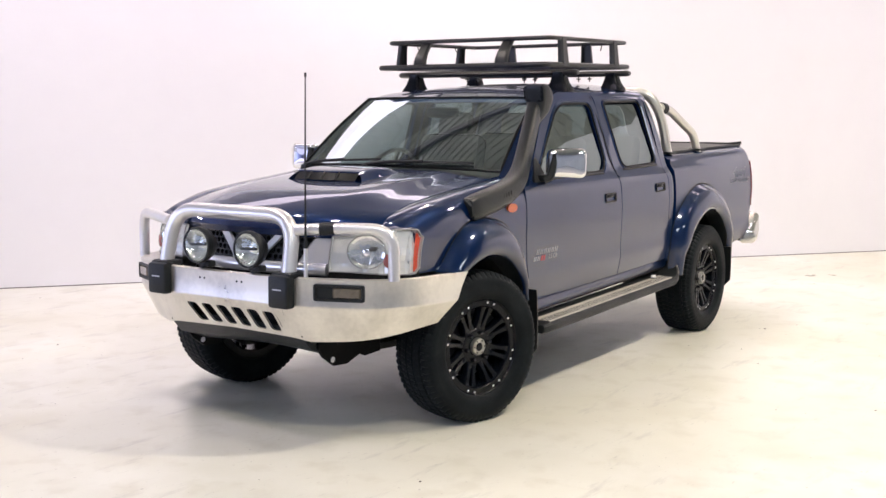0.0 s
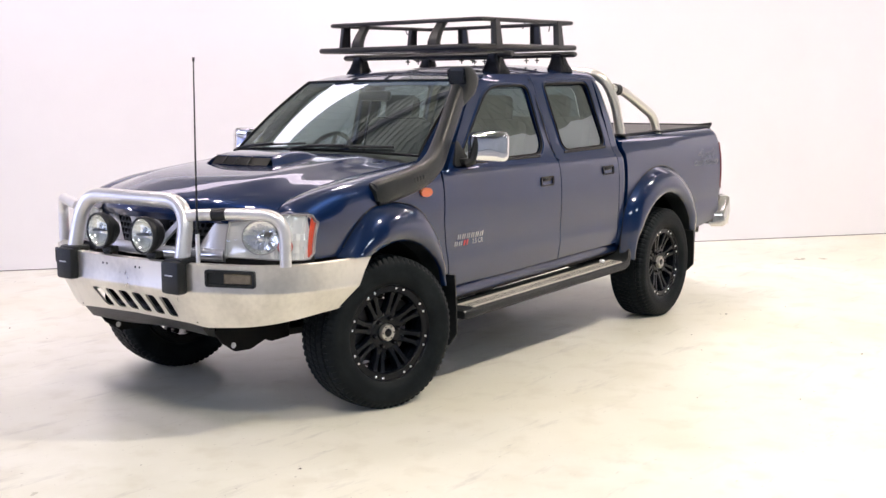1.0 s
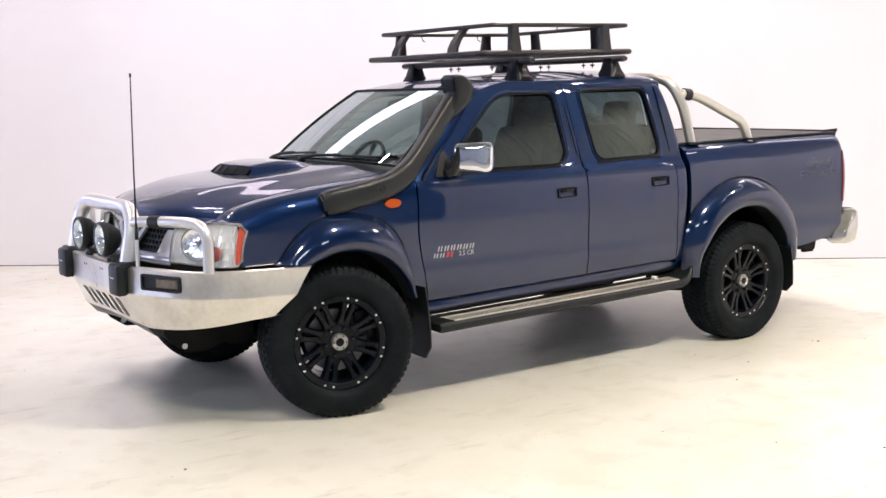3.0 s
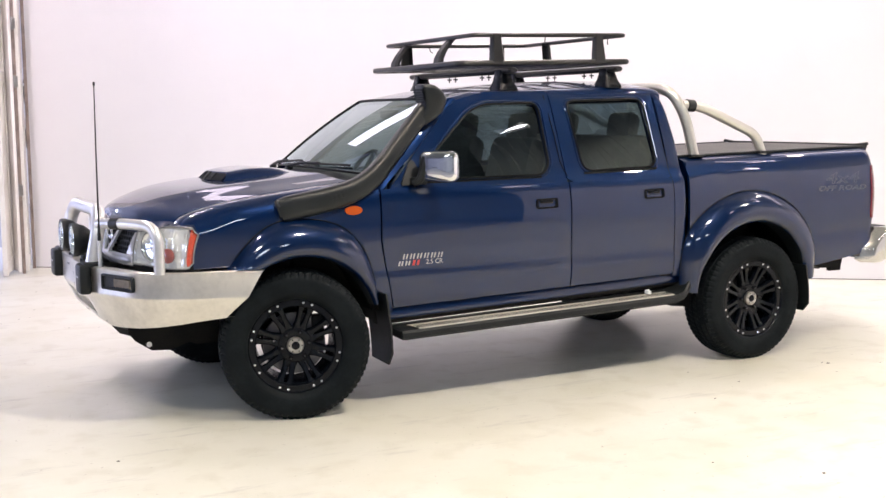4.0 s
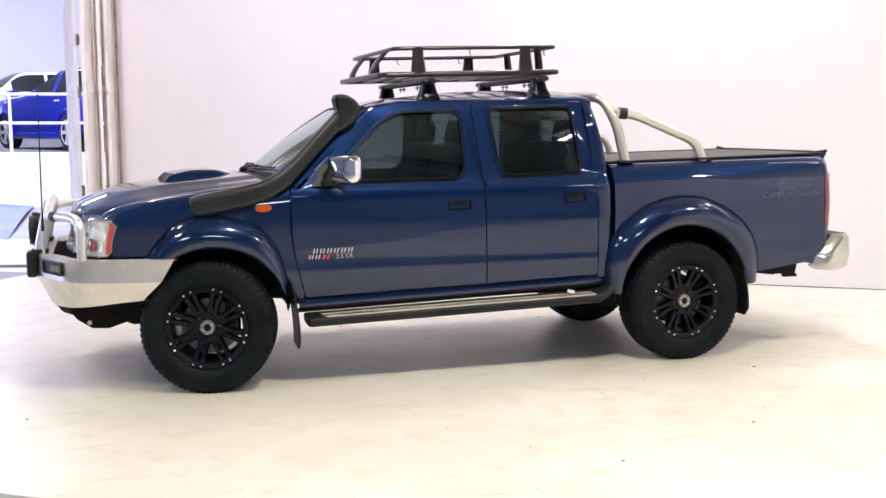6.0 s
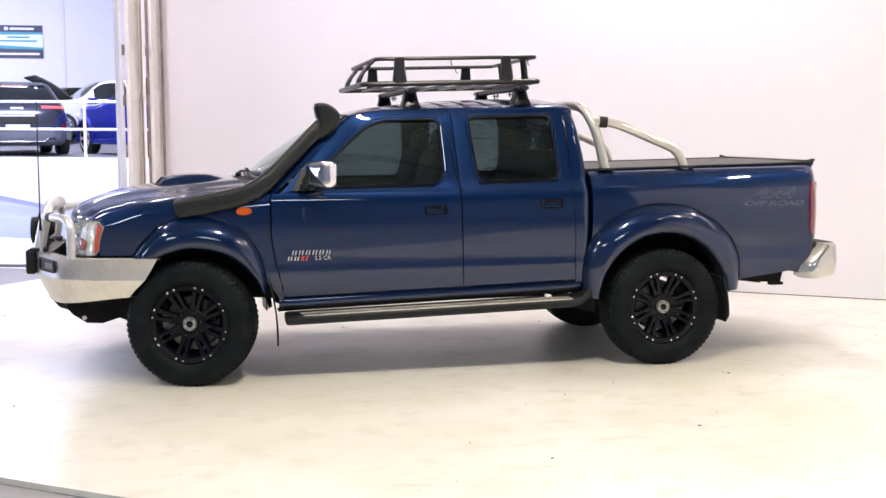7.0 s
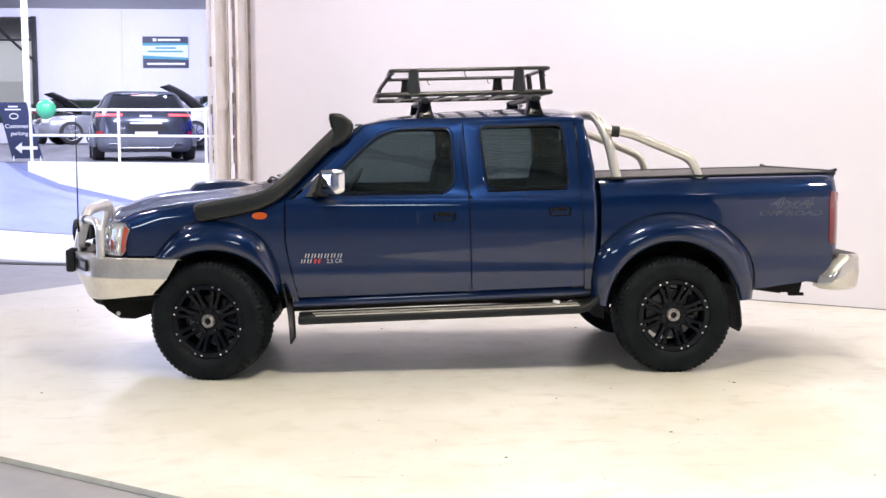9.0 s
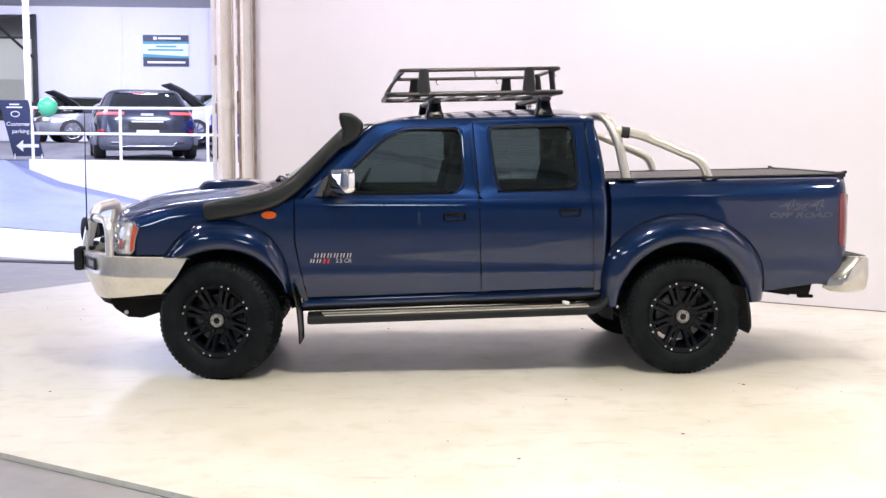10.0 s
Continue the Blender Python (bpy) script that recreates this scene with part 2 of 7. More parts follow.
def box(bm, c, size, bevel=0.0, m=None, seg=2):
    r = bmesh.ops.create_cube(bm, size=1.0)
    vs = r["verts"]
    bmesh.ops.scale(bm, vec=size, verts=vs)
    if bevel:
        es = list({e for v in vs for e in v.link_edges})
        out = bmesh.ops.bevel(bm, geom=es, offset=bevel, segments=seg, profile=0.5, affect="EDGES")
        vs = list({v for f in out["faces"] for v in f.verts} | {v for v in vs if v.is_valid})
    if m is not None:
        bmesh.ops.transform(bm, matrix=m, verts=vs)
    bmesh.ops.translate(bm, vec=c, verts=vs)
    return vs


def prism(bm, outline, place, depth):
    """A flat outline (list of pairs) set by place(a, b, d) and given depth."""
    front = [bm.verts.new(place(a, b, 0)) for a, b in outline]
    back = [bm.verts.new(place(a, b, depth)) for a, b in outline]
    bm.faces.new(front)
    bm.faces.new(back[::-1])
    n = len(outline)
    for i in range(n):
        bm.faces.new((front[i], back[i], back[(i + 1) % n], front[(i + 1) % n]))


def lathe(bm, profile, n=48, m=None, closed=False):
    """Turns pairs (radius, height) about z."""
    rows = [[Vector((r * math.cos(k * math.tau / n), r * math.sin(k * math.tau / n), h)) for r, h in profile] for k in range(n)]
    vs = grid(bm, rows, closed_u=True, closed_v=closed)
    if m is not None:
        bmesh.ops.transform(bm, matrix=m, verts=[v for r in vs for v in r])
    return vs


def fillet(pts, radius, seg=6):
    """Rounds the corners of a line of points."""
    pts = [Vector(p) for p in pts]
    out = [pts[0]]
    for i in range(1, len(pts) - 1):
        a, b, c = pts[i - 1], pts[i], pts[i + 1]
        u, w = (a - b).normalized(), (c - b).normalized()
        r = min(radius, (a - b).length * 0.49, (c - b).length * 0.49)
        p, q = b + u * r, b + w * r
        for k in range(seg + 1):
            t = k / seg
            out.append(p * (1 - t) ** 2 + b * 2 * t * (1 - t) + q * t ** 2)
    return out + [pts[-1]]


def tube(bm, pts, r, n=14, closed=False, flat=1.0, cap=True):
    """A round bar along points; r may be a list; flat squeezes it across."""
    pts = [Vector(p) for p in pts]
    k = len(pts)
    rs = r if isinstance(r, (list, tuple)) else [r] * k
    rows, side = [], None
    for i in range(k):
        a, b = pts[(i - 1) % k if closed else max(i - 1, 0)], pts[(i + 1) % k if closed else min(i + 1, k - 1)]
        d = (b - a).normalized()
        if side is None:
            side = d.orthogonal().normalized() if abs(d.z) > 0.9 else d.cross(Vector((0, 0, 1))).normalized()
        side = (side - d * side.dot(d)).normalized()
        up = d.cross(side)
        rows.append([pts[i] + (side * math.cos(t) * flat + up * math.sin(t)) * rs[i] for t in (j * math.tau / n for j in range(n))])
    vs = grid(bm, rows, closed_u=closed, closed_v=True)
    if cap and not closed:
        bm.faces.new(vs[0][::-1])
        bm.faces.new(vs[-1])


def smooth(xs, ys):
    """A smooth curve through a few points, as a function."""
    xs, ys = np.array(xs, float), np.array(ys, float)
    d = np.diff(ys) / np.diff(xs)
    m = np.concatenate([[d[0]], np.where(d[1:] * d[:-1] > 0, 2 * d[1:] * d[:-1] / (d[1:] + d[:-1] + 1e-12), 0), [d[-1]]])

    def f(x):
        x = min(max(float(x), xs[0]), xs[-1])
        i = min(max(int(np.searchsorted(xs, x)) - 1, 0), len(xs) - 2)
        h = xs[i + 1] - xs[i]
        t = (x - xs[i]) / h
        return float((1 + 2 * t) * (1 - t) ** 2 * ys[i] + t * (1 - t) ** 2 * h * m[i] + t * t * (3 - 2 * t) * ys[i + 1] + t * t * (t - 1) * h * m[i + 1])
    return f


def span(a, b, n):
    return [a + (b - a) * i / (n - 1) for i in range(n)]


def round_poly(pts, radius, seg=5):
    """A closed flat outline with rounded corners."""
    n, out = len(pts), []
    rad = radius if isinstance(radius, (list, tuple)) else [radius] * n
    for i in range(n):
        a, b, c = Vector(pts[i - 1]), Vector(pts[i]), Vector(pts[(i + 1) % n])
        u, w = (a - b).normalized(), (c - b).normalized()
        r = min(rad[i], (a - b).length * 0.45, (c - b).length * 0.45)
        p, q = b + u * r, b + w * r
        for k in range(seg + 1):
            t = k / seg
            out.append(tuple(p * (1 - t) ** 2 + b * 2 * t * (1 - t) + q * t ** 2))
    return out


def cast_poly(poly, centre, way):
    """Where a ray from centre meets a closed flat outline."""
    best = None
    for i in range(len(poly)):
        ax, ay = poly[i - 1]
        bx, by = poly[i]
        ex, ey = bx - ax, by - ay
        den = way[0] * ey - way[1] * ex
        if abs(den) < 1e-9:
            continue
        t = ((ax - centre[0]) * ey - (ay - centre[1]) * ex) / den
        u = ((ax - centre[0]) * way[1] - (ay - centre[1]) * way[0]) / den
        if t > 0 and -1e-6 <= u <= 1 + 1e-6 and (best is None or t < best):
            best = t
    return (centre[0] + way[0] * best, centre[1] + way[1] * best)


def writing(text, size, material, parent, m, name="lettering", line=0.0):
    """Letters as a thin mesh in the plane of m."""
    cu = bpy.data.curves.new(name, "FONT")
    cu.body, cu.size, cu.extrude, cu.align_x, cu.align_y = text, size, 0.0006, "CENTER", "CENTER"
    if line:
        cu.fill_mode, cu.extrude, cu.bevel_depth, cu.bevel_resolution, cu.shear, cu.resolution_u = "NONE", 0.0, line, 0, 0.25, 3
    tmp = new("letters", cu)
    bpy.context.view_layer.update()
    me = bpy.data.meshes.new_from_object(tmp.evaluated_get(bpy.context.evaluated_depsgraph_get()))
    bpy.data.objects.remove(tmp)
    me.materials.clear()
    me.materials.append(material)
    ob = new(name, me)
    ob.parent = parent
    ob.matrix_local = m
    return ob


# ---------------------------------------------------------------- the studio
bm = bmesh.new()
grid(bm, [[Vector((x, y, -0.03)) for y in span(-40, 75, 12)] for x in span(-50, 50, 12)])
structure("floor", bm, CONCRETE, "grey concrete hall floor, swept", "floor")
bm = bmesh.new()
S0, N0, N1, S1 = -4.05, -2.52, 4.62, 9.0
rows = [[hall(s, n) for n in span(N0, N1 + 0.2, 10)] for s in span(S0, S1, 16)]
grid(bm, rows)
returns(bm, Vector((0, 0, -0.028)))
structure("floor_studio", bm, EPOXY, "worn cream-white painted studio floor", "floor")
bm = bmesh.new()
rows = [[hall(s, N1, z) for z in span(0.004, 3.3, 8)] for s in span(-3.845, S1, 10)]
grid(bm, rows)
returns(bm, Vector((NX, NY, 0)) * 0.18)
structure("wall_studio", bm, WALL, "plain white painted studio wall", "wall")
bm = bmesh.new()
rows = [[hall(S1, n, z) for z in span(-0.03, 3.4, 5)] for n in span(-2.9, N1, 5)]
grid(bm, rows)
returns(bm, Vector((DX, DY, 0)) * 0.18)
structure("wall_side", bm, WALL, "plain white painted side wall", "wall")

bm = bmesh.new()
grid(bm, [[hall(s, N1 - d, z) for d, z in ((-0.02, 0.007), (0.003, 0.007), (0.004, 0.0), (0.004, -0.01))] for s in span(-3.845, S1, 10)])
structure("trim_wall_foot", bm, mat("dark_joint", (0.13, 0.12, 0.12), 0.8, 0, 0.4, 6), "dark joint along the foot of the wall", "trim")

# ---------------------------------------------------------------- the pickup
ute = thing("pickup_truck", "dark blue dual-cab pickup with alloy bull bar, snorkel and roof rack", "pickup truck")
SIDES = (-1, 1)

side_lower = smooth([0.40, 0.50, 0.58, 0.668, 0.684, 0.704, 0.82, 0.95, 1.06, 1.115, 1.135, 1.165, 1.40, 1.60, 1.64, 1.67],
                    [0.72, 0.778, 0.799, 0.812, 0.8112, 0.8108, 0.817, 0.822, 0.816, 0.806, 0.796, 0.772, 0.699, 0.628, 0.602, 0.56])
bed_top = lambda x: 1.246 + 0.021 * (x - 2.49)


def taper(x):
    return 0.014 * max(0.0, (-0.05 - x) / 0.5) ** 2


def skin(x, z, sg, out=0.0):
    """A point on the side of the body."""
    return Vector((x, sg * (side_lower(z) - taper(x) + out), z))


# bonnet height
rise = smooth([0, 0.015, 0.05, 0.12, 0.28, 0.5, 0.8, 1.15], [0, 0.042, 0.073, 0.101, 0.138, 0.169, 0.203, 0.243])


def hood_front(y):
    return -0.765 + 0.165 * (abs(y) / 0.66) ** 2.3


def step01(a, b, v):
    t = min(max((v - a) / (b - a), 0), 1)
    return t * t * (3 - 2 * t)


def hood_z(x, y):
    u = max(0.0, x - hood_front(y))
    bulge = 0.012 * (1 - step01(0.37, 0.53, abs(y))) * step01(0.03, 0.3, u)
    crown = 0.013 * (1 - step01(0.36, 0.76, abs(y))) * step01(-0.05, 0.38, u) * (1 - 0.75 * step01(0.38, 1.05, u))
    return 0.972 + rise(u) - 0.018 * (abs(y) / 0.66) ** 3.5 + bulge + crown


SEAM = 0.655
bm = bmesh.new()
ys = span(-SEAM + 0.004, SEAM - 0.004, 45)
grid(bm, [[Vector((x, y, hood_z(x, y))) for y in ys for x in [hood_front(y) + (0.345 - 0.10 * (1 - (y / 0.66) ** 2) - hood_front(y)) * (k / 30) ** 1.5]] for k in range(31)])
returns(bm, Vector((0.012, 0, -0.03)))
hood = part("bonnet", bm, PAINT, ute, "glossy dark blue bonnet with a scoop")

# scoop on the bonnet
SCX = -0.205
bm = bmesh.new()
sc = smooth([0, 0.04, 0.12, 0.28, 0.40], [0.044, 0.051, 0.053, 0.040, 0.004])
rows = []
for k in range(15):
    u = 0.40 * k / 14
    w = 0.245 - 0.035 * (u / 0.40)
    row = []
    for j in range(23):
        v = -1 + 2 * j / 22
        e = 1 - max(0.0, (abs(v) - 0.76) / 0.24) ** 2
        row.append(Vector((SCX + u + (0.045 * e - 0.03 * (1 - v * v)) * (1 - u / 0.40), v * w, hood_z(SCX + u, v * w) - 0.003 + sc(u) * e)))
    rows.append(row)
grid(bm, rows)
part("scoop", bm, PAINT, hood, "raised blue bonnet scoop")
mouth = lambda v, f: Vector((SCX + 0.002 + 0.042 * f - 0.03 * (1 - v * v), v * 0.20, hood_z(SCX, v * 0.20) + 0.001 + 0.041 * f))
# dark sheet across the mouth stands for its inner shade
bm = bmesh.new()
grid(bm, [[mouth(v, f) for v in span(-1, 1, 13)] for f in (0.0, 0.5, 1.0)])
part("scoop_intake", bm, SEAL, hood, "dark sheet standing for the shaded scoop opening")
bm = bmesh.new()
tube(bm, [mouth(v, 1.0) for v in span(-1, 1, 13)], 0.0045, 8)
part("scoop_lip", bm, PAINT, hood)
for v in (-0.45, 0, 0.45):
    bm = bmesh.new()
    tube(bm, [mouth(v, 0.05) + Vector((-0.003, 0, 0.002)), mouth(v, 0.95) + Vector((-0.003, 0, 0.002))], 0.004, 6)
    part("scoop_bar", bm, BLACKP, hood)

# front wings
ARCH_F, ARCH_R = (0.0, 0.40, 0.435), (2.95, 0.42, 0.45)


def arch_z(x, a, below):
    d = a[2] ** 2 - (x - a[0]) ** 2
    return max(below, a[1] + math.sqrt(d)) if d > 0 else below


door_edge = smooth([0.50, 0.62, 0.80, 0.90, 1.20], [0.545, 0.515, 0.475, 0.462, 0.462])
for sg in SIDES:
    bm = bmesh.new()
    rows = []
    for q in range(73):
        u = q / 72
        row = []
        for k in range(12):
            a = math.pi / 2 * k / 12
            xf = -0.605 + 0.065 * step01(0.25, 0.85, k / 11)
            x = xf + (0.452 - xf) * u
            zt = hood_z(x, SEAM)
            w0 = side_lower(0.95) - taper(x) - SEAM
            row.append(Vector((x, sg * (SEAM + w0 * math.sin(a) ** 0.80), 0.95 + (zt - 0.95) * math.cos(a) ** (0.72 + 0.9 * (1 - step01(0.0, 0.28, u))) + 0.010 * math.sin(2 * a))))
        x = -0.540 + 0.992 * u
        zb = arch_z(x, ARCH_F, 0.785 if x < 0 else 0.47)
        for z in span(0.95, min(zb, 0.949), 18):
            row.append(skin(x + (door_edge(z) - 0.462) * step01(0.78, 1.0, u), z, sg))
        rows.append(row)
    grid(bm, rows)
    returns(bm, Vector((0, -sg * 0.025, -0.006)))
    wing = part("front_wing", bm, PAINT, ute)
    bm = bmesh.new()
    tube(bm, [skin(0.30, 1.035, sg, -0.004), skin(0.30, 1.035, sg, 0.010)], 0.033, 20, flat=1.0)
    bmesh.ops.scale(bm, vec=(1.28, 1, 0.54), verts=bm.verts, space=Matrix.Translation((-0.30, 0, -1.035)))
    bmesh.ops.bevel(bm, geom=[e for e in bm.edges if abs((e.verts[0].co - e.verts[1].co).y) < 0.001], offset=0.005, segments=3, affect="EDGES")
    part("side_indicator", bm, ORANGE, wing, "oval orange indicator lens")

# flares
prof_f = smooth([0.0, 0.10, 0.25, 0.5, 0.75, 0.92, 1.0], [0.080, 0.094, 0.098, 0.086, 0.058, 0.022, -0.004])
for sg in SIDES:
    for a, r0, r1, t0, t1, nm in ((ARCH_F, 0.425, 0.605, 134, 20, "front_flare"), (ARCH_R, 0.437, 0.620, 177, 6, "rear_flare")):
        bm = bmesh.new()
        rows, inner = [], []
        for k in range(57):
            f = k / 56
            th = radians(t0 + (t1 - t0) * f)
            deg = t0 + (t1 - t0) * f
            tail = 1.0 - (0.55 * step01(40, -12, deg) if nm == "rear_flare" else 0.80 * step01(72, 14, deg)) - (0.55 * step01(135, 180, deg) if nm == "rear_flare" else 0.45 * step01(98, 136, deg))
            rout = r0 + (r1 - r0) * tail
            row = []
            for v, o in ((-0.10, 0.0), (-0.02, 0.05)):
                rr = r0 - 0.005
                z = a[1] + rr * math.sin(th)
                x = a[0] + rr * math.cos(th)
                row.append(Vector((x, sg * (0.80 + o - 0.03 * (v < -0.05)), z)))
            for v in span(0, 1, 12):
                rr = r0 + (rout - r0) * v
                x, z = a[0] + rr * math.cos(th), a[1] + rr * math.sin(th)
                base = side_lower(min(max(z, 0.48), 1.1)) - taper(x)
                lip = max(base, 0.80)
                row.append(Vector((x, sg * (lip + prof_f(v) * (0.62 + 0.38 * tail)), z)))
            if nm == "front_flare" and deg > 90:
                for p in row:
                    p.z = max(p.z, 0.776)
            edge = row[2] + Vector((-0.004 * math.cos(th), -sg * 0.010, -0.004 * math.sin(th)))
            inner.append([row[0], edge.lerp(row[0], 0.4), edge])
            rows.append([edge] + row[2:])
        grid(bm, rows)
        flare = part(nm, bm, PAINT_FLARE, ute, "bulging dark blue wheel-arch flare")
        # thin black tube drawn for the dark gap between flare and body
        bm = bmesh.new()
        tube(bm, [r[-1] + Vector((0, sg * 0.005, 0)) for r in rows[3:-2]], 0.0034, 6)
        part("flare_gap_line", bm, SEAL, flare, "thin black line drawn for the gap along the flare")
        bm = bmesh.new()
        grid(bm, inner)
        part("flare_return", bm, BLACKP, flare, "black inner edge of the flare")
        # black liner in the arch
        bm = bmesh.new()
        rows = [[Vector((a[0] + (r0 + 0.012 + 0.03 * (w < 0.7)) * math.cos(t), sg * w, a[1] + (r0 + 0.012 + 0.03 * (w < 0.7)) * math.sin(t))) for w in (0.80, 0.74, 0.66, 0.45)] for t in (radians(d) for d in range(4 if a is ARCH_F else -14, 165 if a is ARCH_F else 194, 6))]
        grid(bm, rows)
        grid(bm, [[Vector((a[0] + dx, sg * 0.452, z)) for z in (0.52, 0.70, 0.98)] for dx in (-0.60, -0.2, 0.2, 0.50)])
        part("arch_liner", bm, CHASSIS, ute, "black wheel-arch liner")

# doors
FD = dict(front=door_edge, rear=lambda z: 1.640 - 0.03 * (z - 0.55), sill=lambda x: 0.507 + 0.031 * (x - 0.54),
          win=[(0.655, 1.172), (1.475, 1.180), (1.528, 1.235), (1.512, 1.578), (1.10, 1.572)], rad=[0.03, 0.09, 0.09, 0.05, 0.12],
          out=[(0.462, 1.135), (1.622, 1.135), (1.622, 1.24), (1.592, 1.648), (1.17, 1.640), (0.975, 1.592), (0.50, 1.180)], cen=(1.15, 1.36))
RD = dict(front=lambda z: 1.648 - 0.03 * (z - 0.55), rear=lambda z: 2.372 - 0.03 * (z - 0.55), sill=lambda x: 0.507 + 0.031 * (x - 0.54),
          win=[(1.752, 1.192), (2.275, 1.205), (2.245, 1.602), (1.705, 1.588)], rad=[0.07, 0.06, 0.05, 0.05],
          out=[(1.630, 1.135), (2.354, 1.135), (2.352, 1.30), (2.325, 1.660), (1.600, 1.648), (1.630, 1.24)], cen=(1.99, 1.40))
BELT = 1.135


def pane(x, z, sg):
    """A point on the gently bowed side glass."""
    f = (z - 1.18) / 0.42
    return Vector((x, sg * (0.7655 - 0.139 * f + 0.008 * math.sin(math.pi * min(max(f, -0.1), 1.1)) - 0.012), z))


for sg in SIDES:
    for d, nm in ((FD, "front_door"), (RD, "rear_door")):
        bm = bmesh.new()
        rows = []
        for k in range(29):
            u = k / 28
            row = []
            for j in range(30):
                v = j / 29
                zs = d["sill"](1.0 if nm == "front_door" else 2.0)
                z = zs + (BELT - zs) * v
                x = d["front"](z) + (d["rear"](z) - d["front"](z)) * u
                z = z + (d["sill"](x) - zs) * (1 - v)
                row.append(skin(x, z, sg))
            rows.append(row)
        grid(bm, rows)
        win = round_poly(d["win"], d["rad"])
        ring = [[], [], []]
        for p in win:
            way = (p[0] - d["cen"][0], p[1] - d["cen"][1])
            o = cast_poly(d["out"], d["cen"], way)
            ring[0].append(skin(o[0], o[1], sg))
            ring[1].append(skin((o[0] + p[0]) / 2, (o[1] + p[1]) / 2, sg, 0.0006))
            ring[2].append(skin(p[0], p[1], sg))
        grid(bm, ring, closed_v=True)
        returns(bm, Vector((0, -sg * 0.03, 0)))
        door = part(nm, bm, PAINT, ute, "glossy dark blue door with tinted window")
        bm = bmesh.new()
        ctr = Vector((d["cen"][0], 0, d["cen"][1]))
        rows = []
        for f in (1.0, 0.86, 0.72, 0.58, 0.44, 0.30, 0.16, 0.02):
            rows.append([pane(d["cen"][0] + (p[0] - d["cen"][0]) * f, d["cen"][1] + (p[1] - d["cen"][1]) * f, sg) for p in win])
        grid(bm, rows, closed_v=True)
        bm.faces.new([v for v in bm.verts][-len(win):])
        part("side_window", bm, TINT, door, "tinted side window glass")
        bm = bmesh.new()
        seal = [skin(p[0], p[1], sg, 0.001) for p in win]
        tube(bm, seal, 0.0065, 8, closed=True)
        part("window_seal", bm, SEAL, door, "black rubber window seal")
        bm = bmesh.new()
        rim_line = []
        for p in win:
            way = Vector((p[0] - d["cen"][0], p[1] - d["cen"][1])).normalized()
            rim_line.append(skin(p[0] + way.x * 0.019, p[1] + way.y * 0.019, sg, 0.0))
        tube(bm, rim_line, 0.0060, 8, closed=True)
        part("window_bead", bm, PAINT, door, "raised blue bead round the window")
        bm = bmesh.new()
        (xa, za), (xb, zb) = d["win"][0], d["win"][1]
        tube(bm, [skin(xa + (xb - xa) * f, za + (zb - za) * f - 0.012, sg, 0.004) for f in span(-0.01, 0.98, 8)], 0.0075, 8, flat=0.6)
        part("belt_strip", bm, RIMBLK, door, "black belt strip below the glass")
        # handle
        hx, hz = (1.467, 1.022) if nm == "front_door" else (2.212, 1.049)
        bm = bmesh.new()
        o1 = round_poly([(-0.072, -0.030), (0.072, -0.027), (0.072, 0.030), (-0.072, 0.027)], 0.014, 4)
        i1 = [(a * 0.72, b * 0.55 - 0.002) for a, b in o1]
        lip = [(a * 0.80, b * 0.68) for a, b in o1]
        grid(bm, [[skin(hx + a, hz + b, sg, o) for a, b in ol] for ol, o in ((o1, 0.0005), ([(a * 0.97, b * 0.94) for a, b in o1], 0.009), (lip, 0.007))], closed_v=True)
        hd = part("door_handle", bm, RIMBLK, door, "black recessed door handle")
        bm = bmesh.new()
        grid(bm, [[skin(hx + a, hz + b, sg, o) for a, b in ol] for ol, o in ((lip, 0.007), (i1, -0.020))], closed_v=True)
        bm.faces.new(list(bm.verts)[-len(o1):])
        part("handle_recess", bm, SEAL, door, "dark hollow behind the handle")
        bm = bmesh.new()
        box(bm, skin(hx - 0.004, hz + 0.010, sg, 0.003), (0.085, 0.012, 0.018), 0.005)
        if nm == "front_door":
            tube(bm, [skin(hx + 0.057, hz - 0.002, sg, 0.006), skin(hx + 0.057, hz - 0.002, sg, 0.0105)], 0.007, 12)
        part("grip", bm, RIMBLK, door)
        # inner trim
        bm = bmesh.new()
        grid(bm, [[skin(d["front"](z) + 0.03 + (d["rear"](z) - d["front"](z) - 0.06) * u, z, sg, -0.065) for z in span(0.55, 1.165, 6)] for u in span(0, 1, 8)])
        returns(bm, Vector((0, sg * 0.03, 0)))
        part("door_trim", bm, TRIM, door, "dark grey inner door trim")

# pillars, sill, roof
top_x = lambda y: 0.912 + 0.045 * (y / 0.59) ** 2
zg = smooth([0.90, 0.96, 1.03, 1.17, 1.6, 2.2, 2.36, 2.42], [1.592, 1.606, 1.622, 1.643, 1.656, 1.672, 1.668, 1.650])
bm = bmesh.new()
rows = []
for k in range(33):
    u = k / 32
    row = []
    for y in [-0.612, -0.600, -0.585] + span(-0.56, 0.56, 21) + [0.585, 0.600, 0.612]:
        x = top_x(y) + (2.40 - top_x(y)) * u
        g = zg(x)
        if abs(y) <= 0.57:
            crown = 0.052 * (1 - (abs(y) / 0.565) ** 2.6) * (step01(-0.02, 0.55, u) * 0.72 + 0.28) * (1 - 0.35 * step01(0.9, 1.0, u))
            z = g + crown
        else:
            z = g - {0.585: 0.006, 0.6: 0.016, 0.612: 0.034}[abs(y)]
        row.append(Vector((x, y, z)))
    rows.append(row)
grid(bm, rows)
returns(bm, Vector((0, 0, -0.03)))
roof = part("roof", bm, PAINT, ute, "glossy dark blue cab roof")
bm = bmesh.new()
